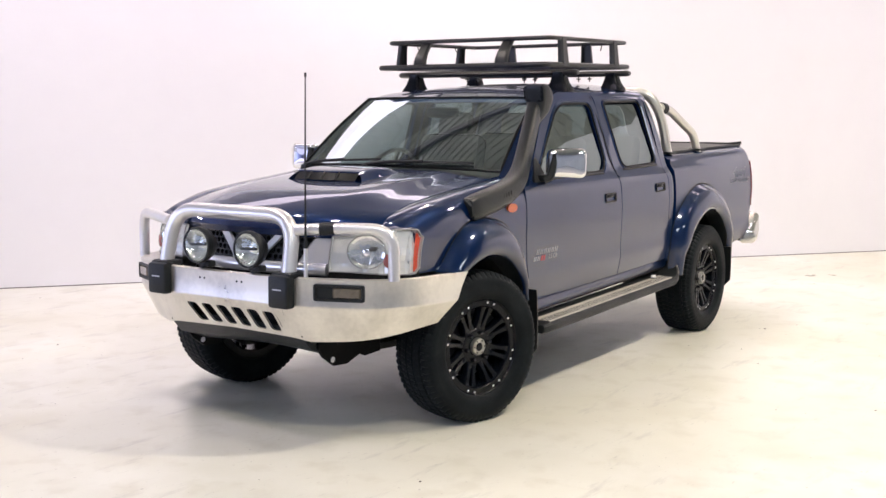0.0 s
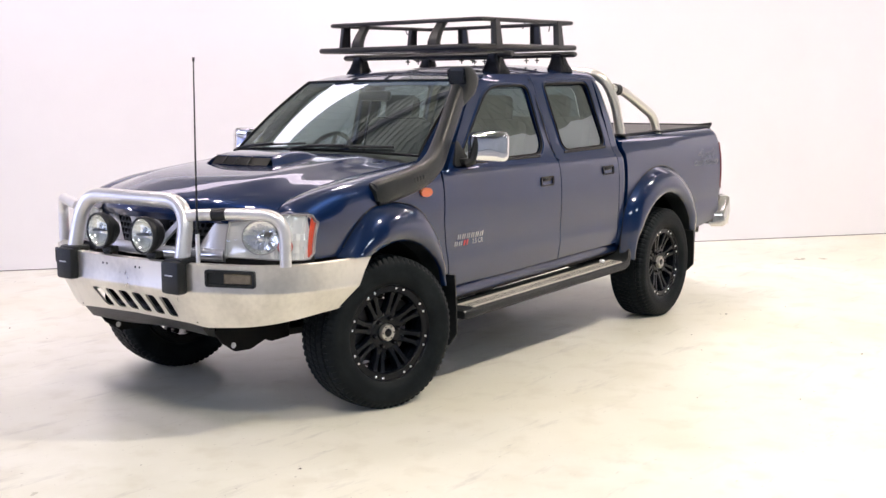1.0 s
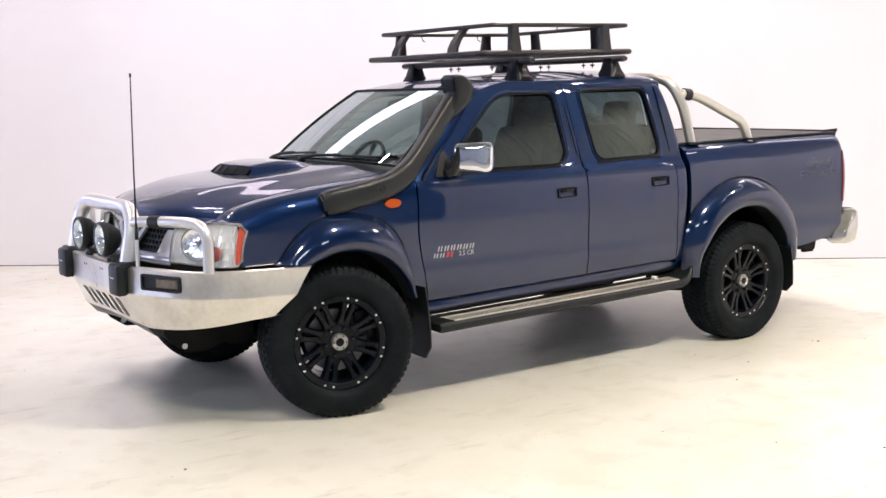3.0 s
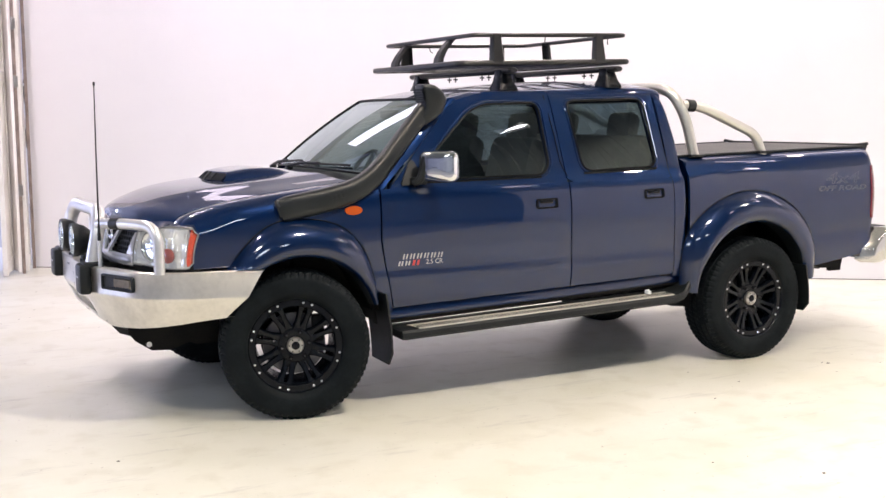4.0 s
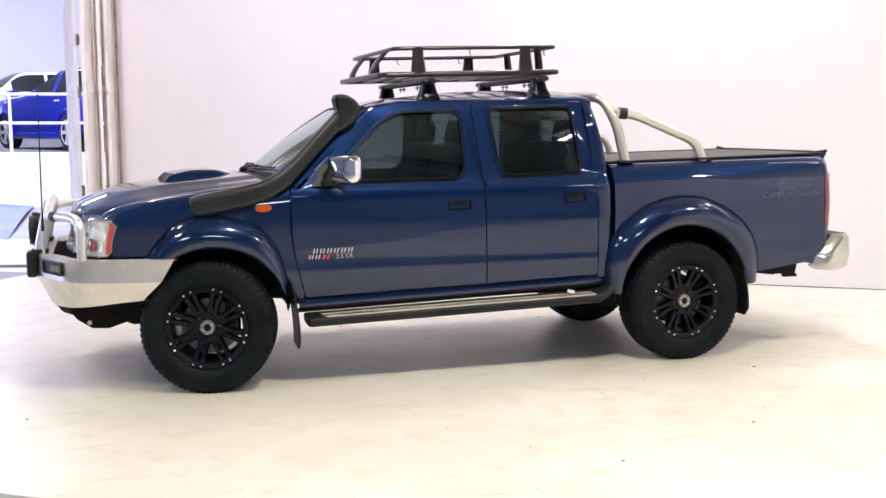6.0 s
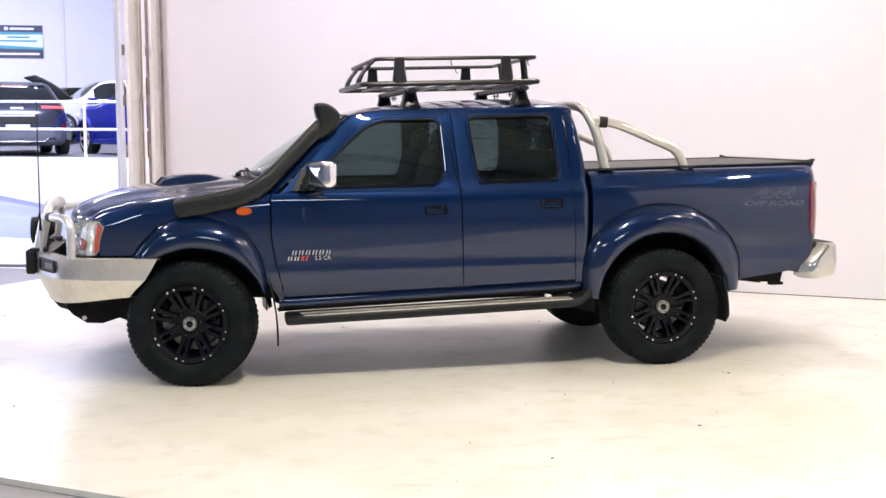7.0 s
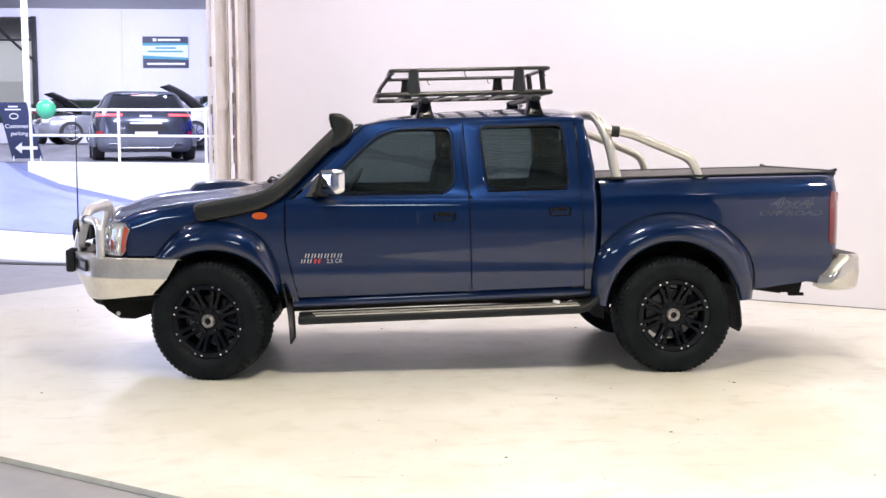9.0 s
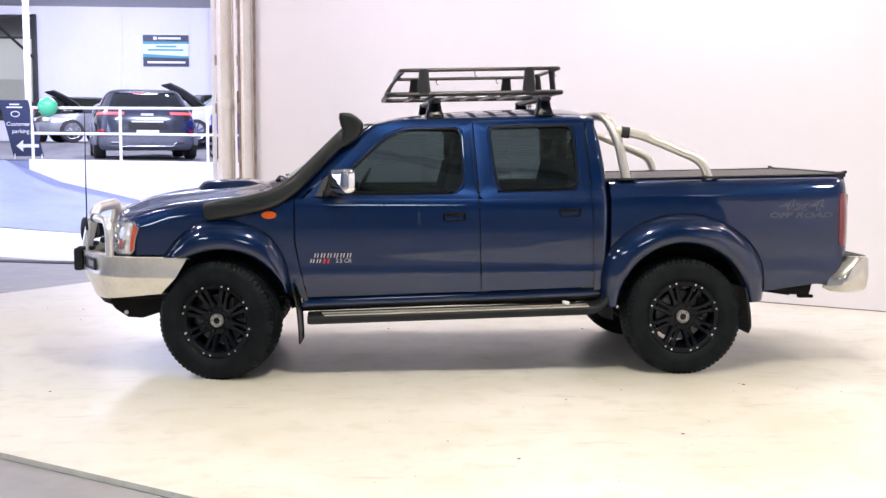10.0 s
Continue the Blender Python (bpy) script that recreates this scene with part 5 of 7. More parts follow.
fx, fy, fz = (smooth(range(10), [c[k] for c in cl]) for k in range(3))
fa, fb = (smooth(range(10), [c[k] for c in wid]) for k in range(2))
rows = []
for i in range(46):
    u = 9 * i / 45
    p = Vector((fx(u), -fy(u), fz(u)))
    q = Vector((fx(min(u + 0.05, 9)), -fy(min(u + 0.05, 9)), fz(min(u + 0.05, 9)))) - Vector((fx(max(u - 0.05, 0)), -fy(max(u - 0.05, 0)), fz(max(u - 0.05, 0))))
    d = q.normalized()
    outv = Vector((0, -1, 0)) - d * Vector((0, -1, 0)).dot(d)
    outv.normalize()
    up = outv.cross(d)
    row = []
    for k in range(24):
        t = k * math.tau / 24
        c, s = math.cos(t), math.sin(t)
        row.append(p + outv * math.copysign(abs(c) ** 0.62, c) * fa(u) + up * math.copysign(abs(s) ** 0.62, s) * fb(u))
    rows.append(row)
vs = grid(bm, rows, closed_v=True)
bm.faces.new(vs[0])
bm.faces.new(vs[-1])
bmesh.ops.bevel(bm, geom=[e for e in bm.edges if e.is_valid and len(e.link_faces) == 2 and any(len(f.verts) == 24 for f in e.link_faces) and e.verts[0].co.x < 0], offset=0.014, segments=3, affect="EDGES")
sn = part("snorkel", bm, GREYP, ute, "matt dark grey moulded air snorkel", 50)
bm = bmesh.new()
rows = []
for z, x0, x1, hw in ((1.462, 0.694, 0.780, 0.042), (1.500, 0.734, 0.838, 0.047), (1.530, 0.757, 0.875, 0.053), (1.556, 0.760, 0.886, 0.055), (1.580, 0.755, 0.894, 0.060), (1.605, 0.749, 0.895, 0.062), (1.630, 0.744, 0.880, 0.063), (1.650, 0.740, 0.858, 0.062), (1.664, 0.738, 0.836, 0.059), (1.673, 0.741, 0.820, 0.054), (1.677, 0.755, 0.800, 0.045)):
    xm, hx = (x0 + x1) / 2, (x1 - x0) / 2
    yc = -0.688 + 0.006 * (1.60 - z) / 0.1
    row = []
    for k in range(32):
        t = k * math.tau / 32
        c, s = math.cos(t), math.sin(t)
        e = 0.30 if c < 0 else 0.75
        row.append(Vector((xm + math.copysign(abs(c) ** e, c) * hx, yc + math.copysign(abs(s) ** 0.62, s) * hw, z)))
    rows.append(row)
vs = grid(bm, rows, closed_v=True)
bm.faces.new(vs[-1])
part("snorkel_head", bm, GREYP, sn, "snorkel air intake head", 50)
bm = bmesh.new()
face = lambda y, z, d=0.0: Vector((0.7372 + 0.21 * max(0.0, 1.645 - z) + d, y, z))
for j in range(-3, 4):
    for i in range(-5, 6):
        y, z = -0.688 + (i + 0.5 * (j % 2)) * 0.0150, 1.620 + j * 0.0128
        if abs(y + 0.688) < 0.050 and abs(z - 1.620) < 0.034:
            h = [(y + 0.0087 * math.sin(k * math.pi / 3), z + 0.0087 * math.cos(k * math.pi / 3)) for k in range(6)]
            hi = [(y + 0.0064 * math.sin(k * math.pi / 3), z + 0.0064 * math.cos(k * math.pi / 3)) for k in range(6)]
            grid(bm, [[face(a, b, d) for a, b in hh] for hh, d in ((h, 0.0), (hi, 0.0), (hi, 0.006))], closed_v=True)
part("intake_mesh", bm, GREYP, sn, "honeycomb intake mesh")
# dark plate on the closed head stands for the shaded opening
bm = bmesh.new()
bm.faces.new([bm.verts.new(face(a, b, 0.0045)) for a, b in round_poly([(-0.748, 1.580), (-0.628, 1.580), (-0.628, 1.662), (-0.748, 1.662)], 0.016, 4)])
part("intake_back", bm, SEAL, sn, "dark plate standing for the shaded snorkel opening")
bm = bmesh.new()
tube(bm, [(0.800, -0.716, 1.545), (0.800, -0.724, 1.545)], 0.008, 10)
tube(bm, [(0.755, -0.712, 1.530), (0.756, -0.719, 1.530)], 0.005, 8)
part("snorkel_clamp", bm, DISC, sn)
bm = bmesh.new()
for k, w in enumerate((0.012, 0.018, 0.018, 0.016)):
    box(bm, (0.165 + 0.024 * k, -0.8585, 1.106 + 0.0045 * k), (w, 0.003, 0.024), 0.001, pose(0, 0, 0, 0, -11, 0))
part("moulded_mark", bm, GREYP, sn, "raised moulded mark")

# ---------------------------------------------------------------- mirrors
MO = round_poly([(-0.111, -0.076), (0.109, -0.083), (0.111, 0.083), (-0.107, 0.078)], [0.042, 0.042, 0.046, 0.044], 6)
for sg, mc, along in ((-1, Vector((0.742, 0.900, 1.250)), Vector((0.574, 0.819, 0))), (1, Vector((0.735, 0.932, 1.247)), Vector((0.12, 0.9928, 0)))):
    ahead = Vector((-along.y, along.x, 0))
    spot = lambda a, b, d: Vector((mc.x + along.x * a + ahead.x * d, sg * (mc.y + along.y * a + ahead.y * d), mc.z + b))
    bm = bmesh.new()
    rows = []
    for d, f in ((-0.042, 0.90), (-0.040, 0.97), (-0.015, 1.0), (0.0, 0.985), (0.012, 0.95), (0.019, 0.90), (0.022, 0.84), (0.026, 0.66), (0.029, 0.42), (0.030, 0.15)):
        rows.append([spot(a * f if f > 0.8 else a * f, b * f if f < 0.8 else b - math.copysign((1 - f) * 0.105, b), d) for a, b in MO])
    vs = grid(bm, rows, closed_v=True)
    bm.faces.new(vs[-1])
    mir = part("door_mirror", bm, CHROME, ute, "chrome door mirror on a black arm", 50)
    bm = bmesh.new()
    bm.faces.new([bm.verts.new(spot(a * 0.92, b * 0.92, -0.039)) for a, b in MO])
    part("mirror_glass", bm, MIRROR, mir, "mirror glass")
    bm = bmesh.new()
    prism(bm, round_poly([(0.585, 1.150), (0.735, 1.150), (0.730, 1.185), (0.672, 1.285), (0.648, 1.270)], 0.012, 3), lambda a, b, d, sg=sg: skin(a, b, sg, 0.016 - d), 0.03)
    box(bm, (0.680, sg * 0.800, 1.172), (0.085, 0.075, 0.036), 0.012)
    tube(bm, fillet([(0.650, sg * 0.815, 1.165), (0.668, sg * 0.842, 1.175), (0.690, sg * 0.850, 1.240), (0.700, sg * 0.850, 1.300)], 0.03, 4), 0.022, 10)
    part("mirror_arm", bm, BLACKP, mir, "black mirror bracket")

# ---------------------------------------------------------------- roof rack
rz = lambda x: 1.795 + 0.024 * (x - 1.05)
bm = bmesh.new()
low = [(1.05, -0.59), (2.19, -0.59), (2.19, 0.59), (1.05, 0.59)]
loop = [Vector((a, b, rz(a))) for a, b in round_poly(low, 0.05, 4)]
tube(bm, loop, 0.0165, 10, closed=True)
rack = part("roof_rack", bm, RACKM, ute, "black steel roof basket on foot packs")
bm = bmesh.new()
loop = [Vector((a, b, rz(a) + 0.155)) for a, b in round_poly([(1.135, -0.575), (2.175, -0.575), (2.175, 0.575), (1.135, 0.575)], 0.05, 4)]
tube(bm, loop, 0.0125, 10, closed=True)
part("top_rail", bm, RACKM, rack, "black upper rail")
for x in span(1.22, 2.06, 7):
    bm = bmesh.new()
    box(bm, (x, 0, rz(x) - 0.004), (0.035, 1.16, 0.012), 0.004)
    part("floor_slat", bm, RACKM, rack)
for x, sg in ((1.285, -1), (1.285, 1), (1.975, -1), (1.975, 1)):
    bm = bmesh.new()
    rows = [[Vector((x + a * w, sg * (0.592 - 0.015 * f + o), rz(x) + 0.155 * f)) for a, o in ((-1, 0), (-0.7, 0.014), (0.7, 0.014), (1, 0))] for f, w in ((-0.05, 0.046), (0.2, 0.043), (0.7, 0.034), (1.05, 0.031))]
    grid(bm, rows)
    returns(bm, Vector((0, -sg * 0.018, 0)))
    part("side_post", bm, RACKM, rack, "flat tapered black post")
for y, front in ((-0.29, 1), (0.29, 1), (-0.29, 0), (0.29, 0)):
    bm = bmesh.new()
    if front:
        rows = [[Vector((1.045 + 0.10 * (max(f, 0) ** 1.8) + o, y + a * w, rz(1.05) + 0.158 * f)) for a, o in ((-1, 0.012), (-0.7, 0), (0.7, 0), (1, 0.012))] for f, w in ((-0.06, 0.044), (0.25, 0.042), (0.5, 0.038), (0.8, 0.035), (1.0, 0.033))]
    else:
        rows = [[Vector((2.20 - 0.018 * f - o, y + a * w, rz(2.19) + 0.155 * f)) for a, o in ((-1, 0.012), (-0.7, 0), (0.7, 0), (1, 0.012))] for f, w in ((-0.06, 0.044), (0.5, 0.038), (1.05, 0.033))]
    grid(bm, rows)
    returns(bm, Vector((0.016 if front else -0.016, 0, 0)))
    part("end_post", bm, RACKM, rack)
for x in (1.36, 2.08):
    bm = bmesh.new()
    z = rz(x) - 0.042
    tube(bm, [(x, -0.645, z), (x, -0.63, z), (x, 0.63, z), (x, 0.645, z)], [0.012, 0.019, 0.019, 0.012], 12, flat=1.7)
    cb = part("cross_bar", bm, RACKM, rack, "black aero cross bar")
    for sg in SIDES:
        bm = bmesh.new()
        base = zg(x) - 0.004
        rows = []
        for f, hw, y0, y1 in ((0.0, 0.066, 0.46, 0.600), (0.12, 0.064, 0.46, 0.598), (0.45, 0.050, 0.475, 0.575), (0.8, 0.042, 0.485, 0.560), (1.0, 0.042, 0.485, 0.560)):
            zz = base + (z + 0.004 - base) * f
            rows.append([Vector((x + a, sg * b, zz)) for a, b in round_poly([(-hw, y0), (hw, y0), (hw * 0.9, y1), (-hw * 0.9, y1)], 0.02, 3)])
        vs = grid(bm, rows, closed_v=True)
        bm.faces.new(vs[-1])
        part("foot_pack", bm, RIMBLK, rack, "black moulded rack foot")
        bm = bmesh.new()
        box(bm, (x + 0.01, sg * 0.598, base + 0.018), (0.05, 0.006, 0.012), 0.003)
        part("foot_badge", bm, RIMBLK, rack)
    for y in (-0.36, -0.28, 0.05, 0.13):
        bm = bmesh.new()
        tube(bm, [(x, y, z), (x, y, z - 0.05)], 0.004, 6)
        tube(bm, [(x, y, z - 0.028), (x, y, z - 0.036)], 0.014, 8)
        part("clamp_bolt", bm, RACKM, rack)
for x, y in ((1.45, 0.575), (1.9, 0.575), (2.17, -0.40), (1.62, -0.56)):
    bm = bmesh.new()
    zz = rz(x) + 0.150
    tube(bm, fillet([(x, y, zz), (x, y * 0.985, zz - 0.03), (x + 0.012, y * 0.96, zz - 0.038)], 0.01, 3), 0.0035, 6)
    part("tie_hook", bm, RACKM, rack)

# ---------------------------------------------------------------- side steps, flaps, underside
for sg in SIDES:
    st = lambda x: 0.402 + 0.027 * (x - 0.55)
    bm = bmesh.new()
    rows = []
    for x, q in ((0.535, 0.80), (0.541, 0.94)):
        rows.append([Vector((x, sg * (0.79 + (y - 0.79) * q), st(x) - 0.022 + (dz + 0.022) * q)) for y, dz in ((0.70, 0.004), (0.755, 0.008), (0.770, -0.001), (0.868, -0.006), (0.884, -0.004), (0.896, -0.016), (0.898, -0.042), (0.884, -0.054), (0.76, -0.050), (0.70, -0.03))])
    for x in span(0.555, 2.34, 12):
        z = st(x)
        rows.append([Vector((x, sg * y, z + dz)) for y, dz in ((0.70, 0.004), (0.755, 0.008), (0.770, -0.001), (0.868, -0.006), (0.884, -0.004), (0.896, -0.016), (0.898, -0.042), (0.884, -0.054), (0.76, -0.050), (0.70, -0.03))])
    for k, (x, lift, narrow) in enumerate(((2.40, 0.015, 0.01), (2.44, 0.05, 0.03), (2.465, 0.105, 0.05), (2.475, 0.155, 0.07))):
        z = st(x) + lift
        rows.append([Vector((x - 0.3 * dz * (k > 0), sg * (y - narrow * (y > 0.75)), z + dz * (1 - 0.15 * k))) for y, dz in ((0.70, 0.004), (0.755, 0.008), (0.770, -0.001), (0.868, -0.006), (0.884, -0.004), (0.896, -0.016), (0.898, -0.042), (0.884, -0.054), (0.76, -0.050), (0.70, -0.03))])
    vs = grid(bm, rows)
    bm.faces.new(vs[0])
    bm.faces.new(vs[-1])
    step = part("side_step", bm, BLACKP, ute, "side step with ribbed alloy tread")
    bm = bmesh.new()
    grid(bm, [[Vector((x + 0.25 * (y - 0.77) * (x < 1), sg * y, st(x) + dz)) for y, dz in ((0.768, -0.002), (0.769, 0.0030), (0.866, -0.0010), (0.868, -0.007))] for x in span(0.620, 2.335, 8)])
    tread = part("tread_plate", bm, TREADPL, step, "ribbed alloy tread plate")
    for y in (0.808, 0.822, 0.836, 0.850):
        bm = bmesh.new()
        grid(bm, [[Vector((x, sg * (y + e), st(x) + 0.0030 - 0.041 * (y + e - 0.769) + h)) for e, h in ((-0.0024, -0.001), (-0.0016, 0.0009), (0.0016, 0.0009), (0.0024, -0.001))] for x in span(0.640, 2.33, 6)])
        part("tread_groove", bm, BLACKP, tread, "dark grip strip")
    # mud flaps
    for x0, ztop, zbot, ln, nm in ((0.462, 0.60, 0.216, 0.044, "front_flap"), (3.36, 0.56, 0.258, 0.045, "rear_flap")):
        bm = bmesh.new()
        rows = []
        for f in span(0, 1, 7):
            z = ztop + (zbot - ztop) * f
            y0, y1 = 0.56 + 0.03 * f, (0.895 if nm == "front_flap" else 0.905) - 0.02 * f - 0.045 * (max(0, f - 0.86) / 0.14) ** 2
            rows.append([Vector((x0 + ln * (f - 0.4) * (1 if nm == "rear_flap" else 0.9) + 0.012 * math.sin(3 * f) + (-0.014 * (w - 0.5) if nm == "front_flap" else 0.0), sg * (y0 + (y1 - y0) * w), z)) for w in span(0, 1, 5)])
        grid(bm, rows)
        returns(bm, Vector((0.010, 0, 0)))
        part("mud_flap", bm, BLACKP, ute, "black rubber mud flap")
    bm = bmesh.new()
    tube(bm, [(-0.70, sg * 0.40, 0.50), (0.3, sg * 0.42, 0.52), (0.9, sg * 0.46, 0.48), (2.3, sg * 0.48, 0.52), (2.95, sg * 0.48, 0.66), (4.0, sg * 0.48, 0.62)], 0.055, 8)
    part("chassis_rail", bm, CHASSIS, ute, "black chassis rail")
    bm = bmesh.new()
    prism(bm, [(-0.765, 0.50), (-0.30, 0.51), (-0.30, 0.350), (-0.42, 0.345), (-0.46, 0.362), (-0.56, 0.330), (-0.655, 0.336), (-0.735, 0.390), (-0.770, 0.435)], lambda a, b, d, sg=sg: Vector((a, sg * (0.430 - d), b)), 0.014)
    tow = part("tow_bracket", bm, CHASSIS, ute, "black recovery bracket below the bumper")
    # white disc stands for the light showing through the bracket hole
    bm = bmesh.new()
    tube(bm, [(-0.668, sg * 0.412, 0.368), (-0.668, sg * 0.433, 0.368)], 0.014, 12)
    part("tow_hole_disc", bm, WHITEM, tow, "white disc for the brightness seen through the bracket hole")
bm = bmesh.new()
rows = [[Vector((x, y, z + 0.01 * math.cos(y * 6))) for y in span(-0.42, 0.42, 9)] for x, z in ((-0.87, 0.515), (-0.81, 0.445), (-0.64, 0.385), (-0.2, 0.355), (0.25, 0.355))]
grid(bm, rows)
returns(bm, Vector((0, 0, 0.03)))
part("skid_plate", bm, GREYP, ute, "black skid plate")
for x, r in ((0.0, 0.045), (2.95, 0.05)):
    bm = bmesh.new()
    tube(bm, [(x, -0.62, 0.379), (x, 0.62, 0.379)], r, 12)
    c = -0.12 if x > 1 else 0.15
    lathe(bm, [(0.0, -0.12), (0.08, -0.10), (0.13, 0.0), (0.08, 0.10), (0.0, 0.12)], 16, Matrix.Translation((x, c, 0.40)) @ pose(0, 0, 0, 0, 90, 0))
    part("axle", bm, CHASSIS, ute, "black axle with differential")
bm = bmesh.new()
box(bm, (1.2, 0.0, 0.46), (1.4, 0.5, 0.16), 0.04)
part("gearbox", bm, CHASSIS, ute, "dark gearbox and shafts")
bm = bmesh.new()
box(bm, (2.05, 0.38, 0.45), (0.75, 0.34, 0.22), 0.05)
part("fuel_tank", bm, CHASSIS, ute, "black fuel tank")
bm = bmesh.new()
tube(bm, fillet([(0.9, -0.30, 0.40), (2.4, -0.30, 0.42), (2.75, -0.28, 0.60), (3.3, -0.40, 0.55), (3.75, -0.62, 0.505)], 0.12, 5), 0.03, 10)
part("exhaust", bm, CHASSIS, ute, "dark exhaust pipe")
bm = bmesh.new()
prism(bm, [(3.50, 0.545), (3.86, 0.575), (3.84, 0.49), (3.66, 0.50)], lambda a, b, d: Vector((a, -0.72 + d, b)), 0.10)
tube(bm, [(3.80, -0.66, 0.53), (3.80, -0.66, 0.47)], 0.018, 8)
box(bm, (3.84, -0.66, 0.475), (0.10, 0.03, 0.02), 0.004)
part("spare_carrier", bm, CHASSIS, ute, "dark bracket below the bed")
bm = bmesh.new()
grid(bm, [[Vector((x, y, 0.60)) for y in (-0.74, 0.74)] for x in (2.5, 4.05)])
part("bed_floor", bm, CHASSIS, ute)
bm = bmesh.new()
grid(bm, [[Vector((x, y, 0.93)) for y in (-0.62, 0.62)] for x in (-0.66, 0.40)])
grid(bm, [[Vector((0.43, y, z)) for y in (-0.74, 0.74)] for z in (0.5, 1.14)])
part("engine_bay", bm, CHASSIS, ute, "dark engine bay")
for sg in SIDES:
    bm = bmesh.new()
    c = (-0.30, 0.56 * sg, 0.44)
    tube(bm, [(0.02, sg * 0.60, 0.36), (-0.05, sg * 0.30, 0.40)], 0.03, 8)
    tube(bm, [(0.05, sg * 0.55, 0.38), (0.05, sg * 0.50, 0.80)], 0.035, 10)
    part("suspension_arm", bm, CHASSIS, ute, "dark front suspension arm")

# ---------------------------------------------------------------- decals (left side)
bm = bmesh.new()
box(bm, (2.195, -0.795, 0.462), (0.042, 0.03, 0.022), 0.006, pose(0, 0, 0, 0, 12, 20))
part("paper_tag", bm, WHITEM, ute, "small white tag on the side step")
def flat_on(x, z, sg, out):
    """A frame on the body side: local x along the car, y up."""
    p = skin(x, z, sg, out)
    up = (skin(x, z + 0.01, sg) - skin(x, z - 0.01, sg)).normalized()
    ax = Vector((1, 0, 0))
    return Matrix.Translation(p) @ Matrix((ax, up, ax.cross(up))).transposed().to_4x4()


def bars(spec, z, h, material, name, lean=0.25):
    for x0, x1 in spec:
        bm = bmesh.new()
        prism(bm, [(x0, z - h / 2), (x1, z - h / 2), (x1 + lean * h, z + h / 2), (x0 + lean * h, z + h / 2)], lambda a, b, d: skin(a, b, -1, 0.0022 - d), 0.0015)
        part(name, bm, material, ute)


bars([(0.578 + 0.041 * k + d, 0.578 + 0.041 * k + d + 0.0075) for k in range(6) for d in (0.0, 0.018)], 0.778, 0.028, SILVER, "decal_bar")
bars([(0.553, 0.561), (0.570, 0.578), (0.592, 0.600), (0.610, 0.618)], 0.743, 0.024, SILVER, "decal_bar")
bars([(0.634, 0.648), (0.660, 0.672)], 0.743, 0.028, DECALR, "decal_red_bar")
writing("2.5 CR", 0.036, SILVER, ute, flat_on(0.765, 0.743, -1, 0.0015))
for txt, size, x, z, line in (("4x4", 0.125, 3.725, 1.090, 0.0024), ("OFF ROAD", 0.056, 3.725, 1.028, 0.0018)):
    writing(txt, size, GREYDEC, ute, flat_on(x, z, -1, 0.0004) @ Matrix.Diagonal((1.55, 0.80, 0.4, 1)), line=line)

# ---------------------------------------------------------------- the hall round the studio
def slab(name, a, b, c, d, thick, material, label, category, nu=6, nv=6):
    """A flat four-cornered slab, given thickness along thick."""
    a, b, c, d = (Vector(p) for p in (a, b, c, d))
    bm = bmesh.new()
    grid(bm, [[a.lerp(b, u).lerp(d.lerp(c, u), v) for v in span(0, 1, nv)] for u in span(0, 1, nu)])
    returns(bm, Vector(thick))
    return structure(name, bm, material, label, category)


CEIL_L = mat("showroom_ceiling_paint", (0.50, 0.50, 0.53), 0.7, 0, 0.06, 1)
SHOWWALL = mat("showroom_wall_paint", (0.72, 0.72, 0.82), 0.6, 0, 0.06, 0.5)
CORRUG = mat("ribbed_roof_steel", (0.40, 0.425, 0.375), 0.5, 0.1, 0.2, 1.2)
BACKW = mat("hall_wall_grey", (0.52, 0.535, 0.55), 0.6, 0, 0.15, 0.6)
DECKM = mat("deck_asphalt", (0.16, 0.16, 0.175), 0.6, 0, 0.3, 2, 0.2, 60)
RAMPM = mat("blue_grey_ramp_concrete", (0.21, 0.245, 0.40), 0.6, 0, 0.2, 0.9, 0.2, 50)
ZC = 6.8
# ribbed roof over the studio side
bm = bmesh.new()
rows, y = [], -26.0
while y < 17.0:
    for dy, h in ((0.0, 0.0), (0.105, 0.0), (0.115, 0.07), (0.175, 0.07), (0.185, 0.0)):
        q = y + dy
        x0 = max((-16 - NY * q) / NX, (-20.3 - DY * q) / DX)
        x1 = min((5.0 - NY * q) / NX, (14.2 - DY * q) / DX)
        if x1 > x0:
            rows.append([Vector((x, q, ZC + h)) for x in span(x0, x1, 4)])
    y += 0.19
grid(bm, rows)
structure("ceiling_studio", bm, CORRUG, "ribbed brown-grey steel roof sheeting", "ceiling")
for k, n in enumerate(span(-14.5, 3.5, 7)):
    bm = bmesh.new()
    a, b = hall(-20, n, 6.45), hall(14, n, 6.45)
    for w, h in ((0.10, 0.0), (0.012, 0.14), (0.10, 0.28)):
        d = Vector((NX, NY, 0)) * w
        vs = [bm.verts.new(p) for p in (a - d + Vector((0, 0, h)), a + d + Vector((0, 0, h)), b + d + Vector((0, 0, h)), b - d + Vector((0, 0, h)))]
        vt = [bm.verts.new(v.co + Vector((0, 0, 0.02 if w > 0.05 else 0.28))) for v in vs]
        for i in range(4):
            bm.faces.new((vs[i], vs[(i + 1) % 4], vt[(i + 1) % 4], vt[i]))
        bm.faces.new(vs)
        bm.faces.new(vt)
    tagged(new("roof_beam", finish("roof_beam", bm, BEAMM)), "dark steel roof beam", "beam", kind="structure")
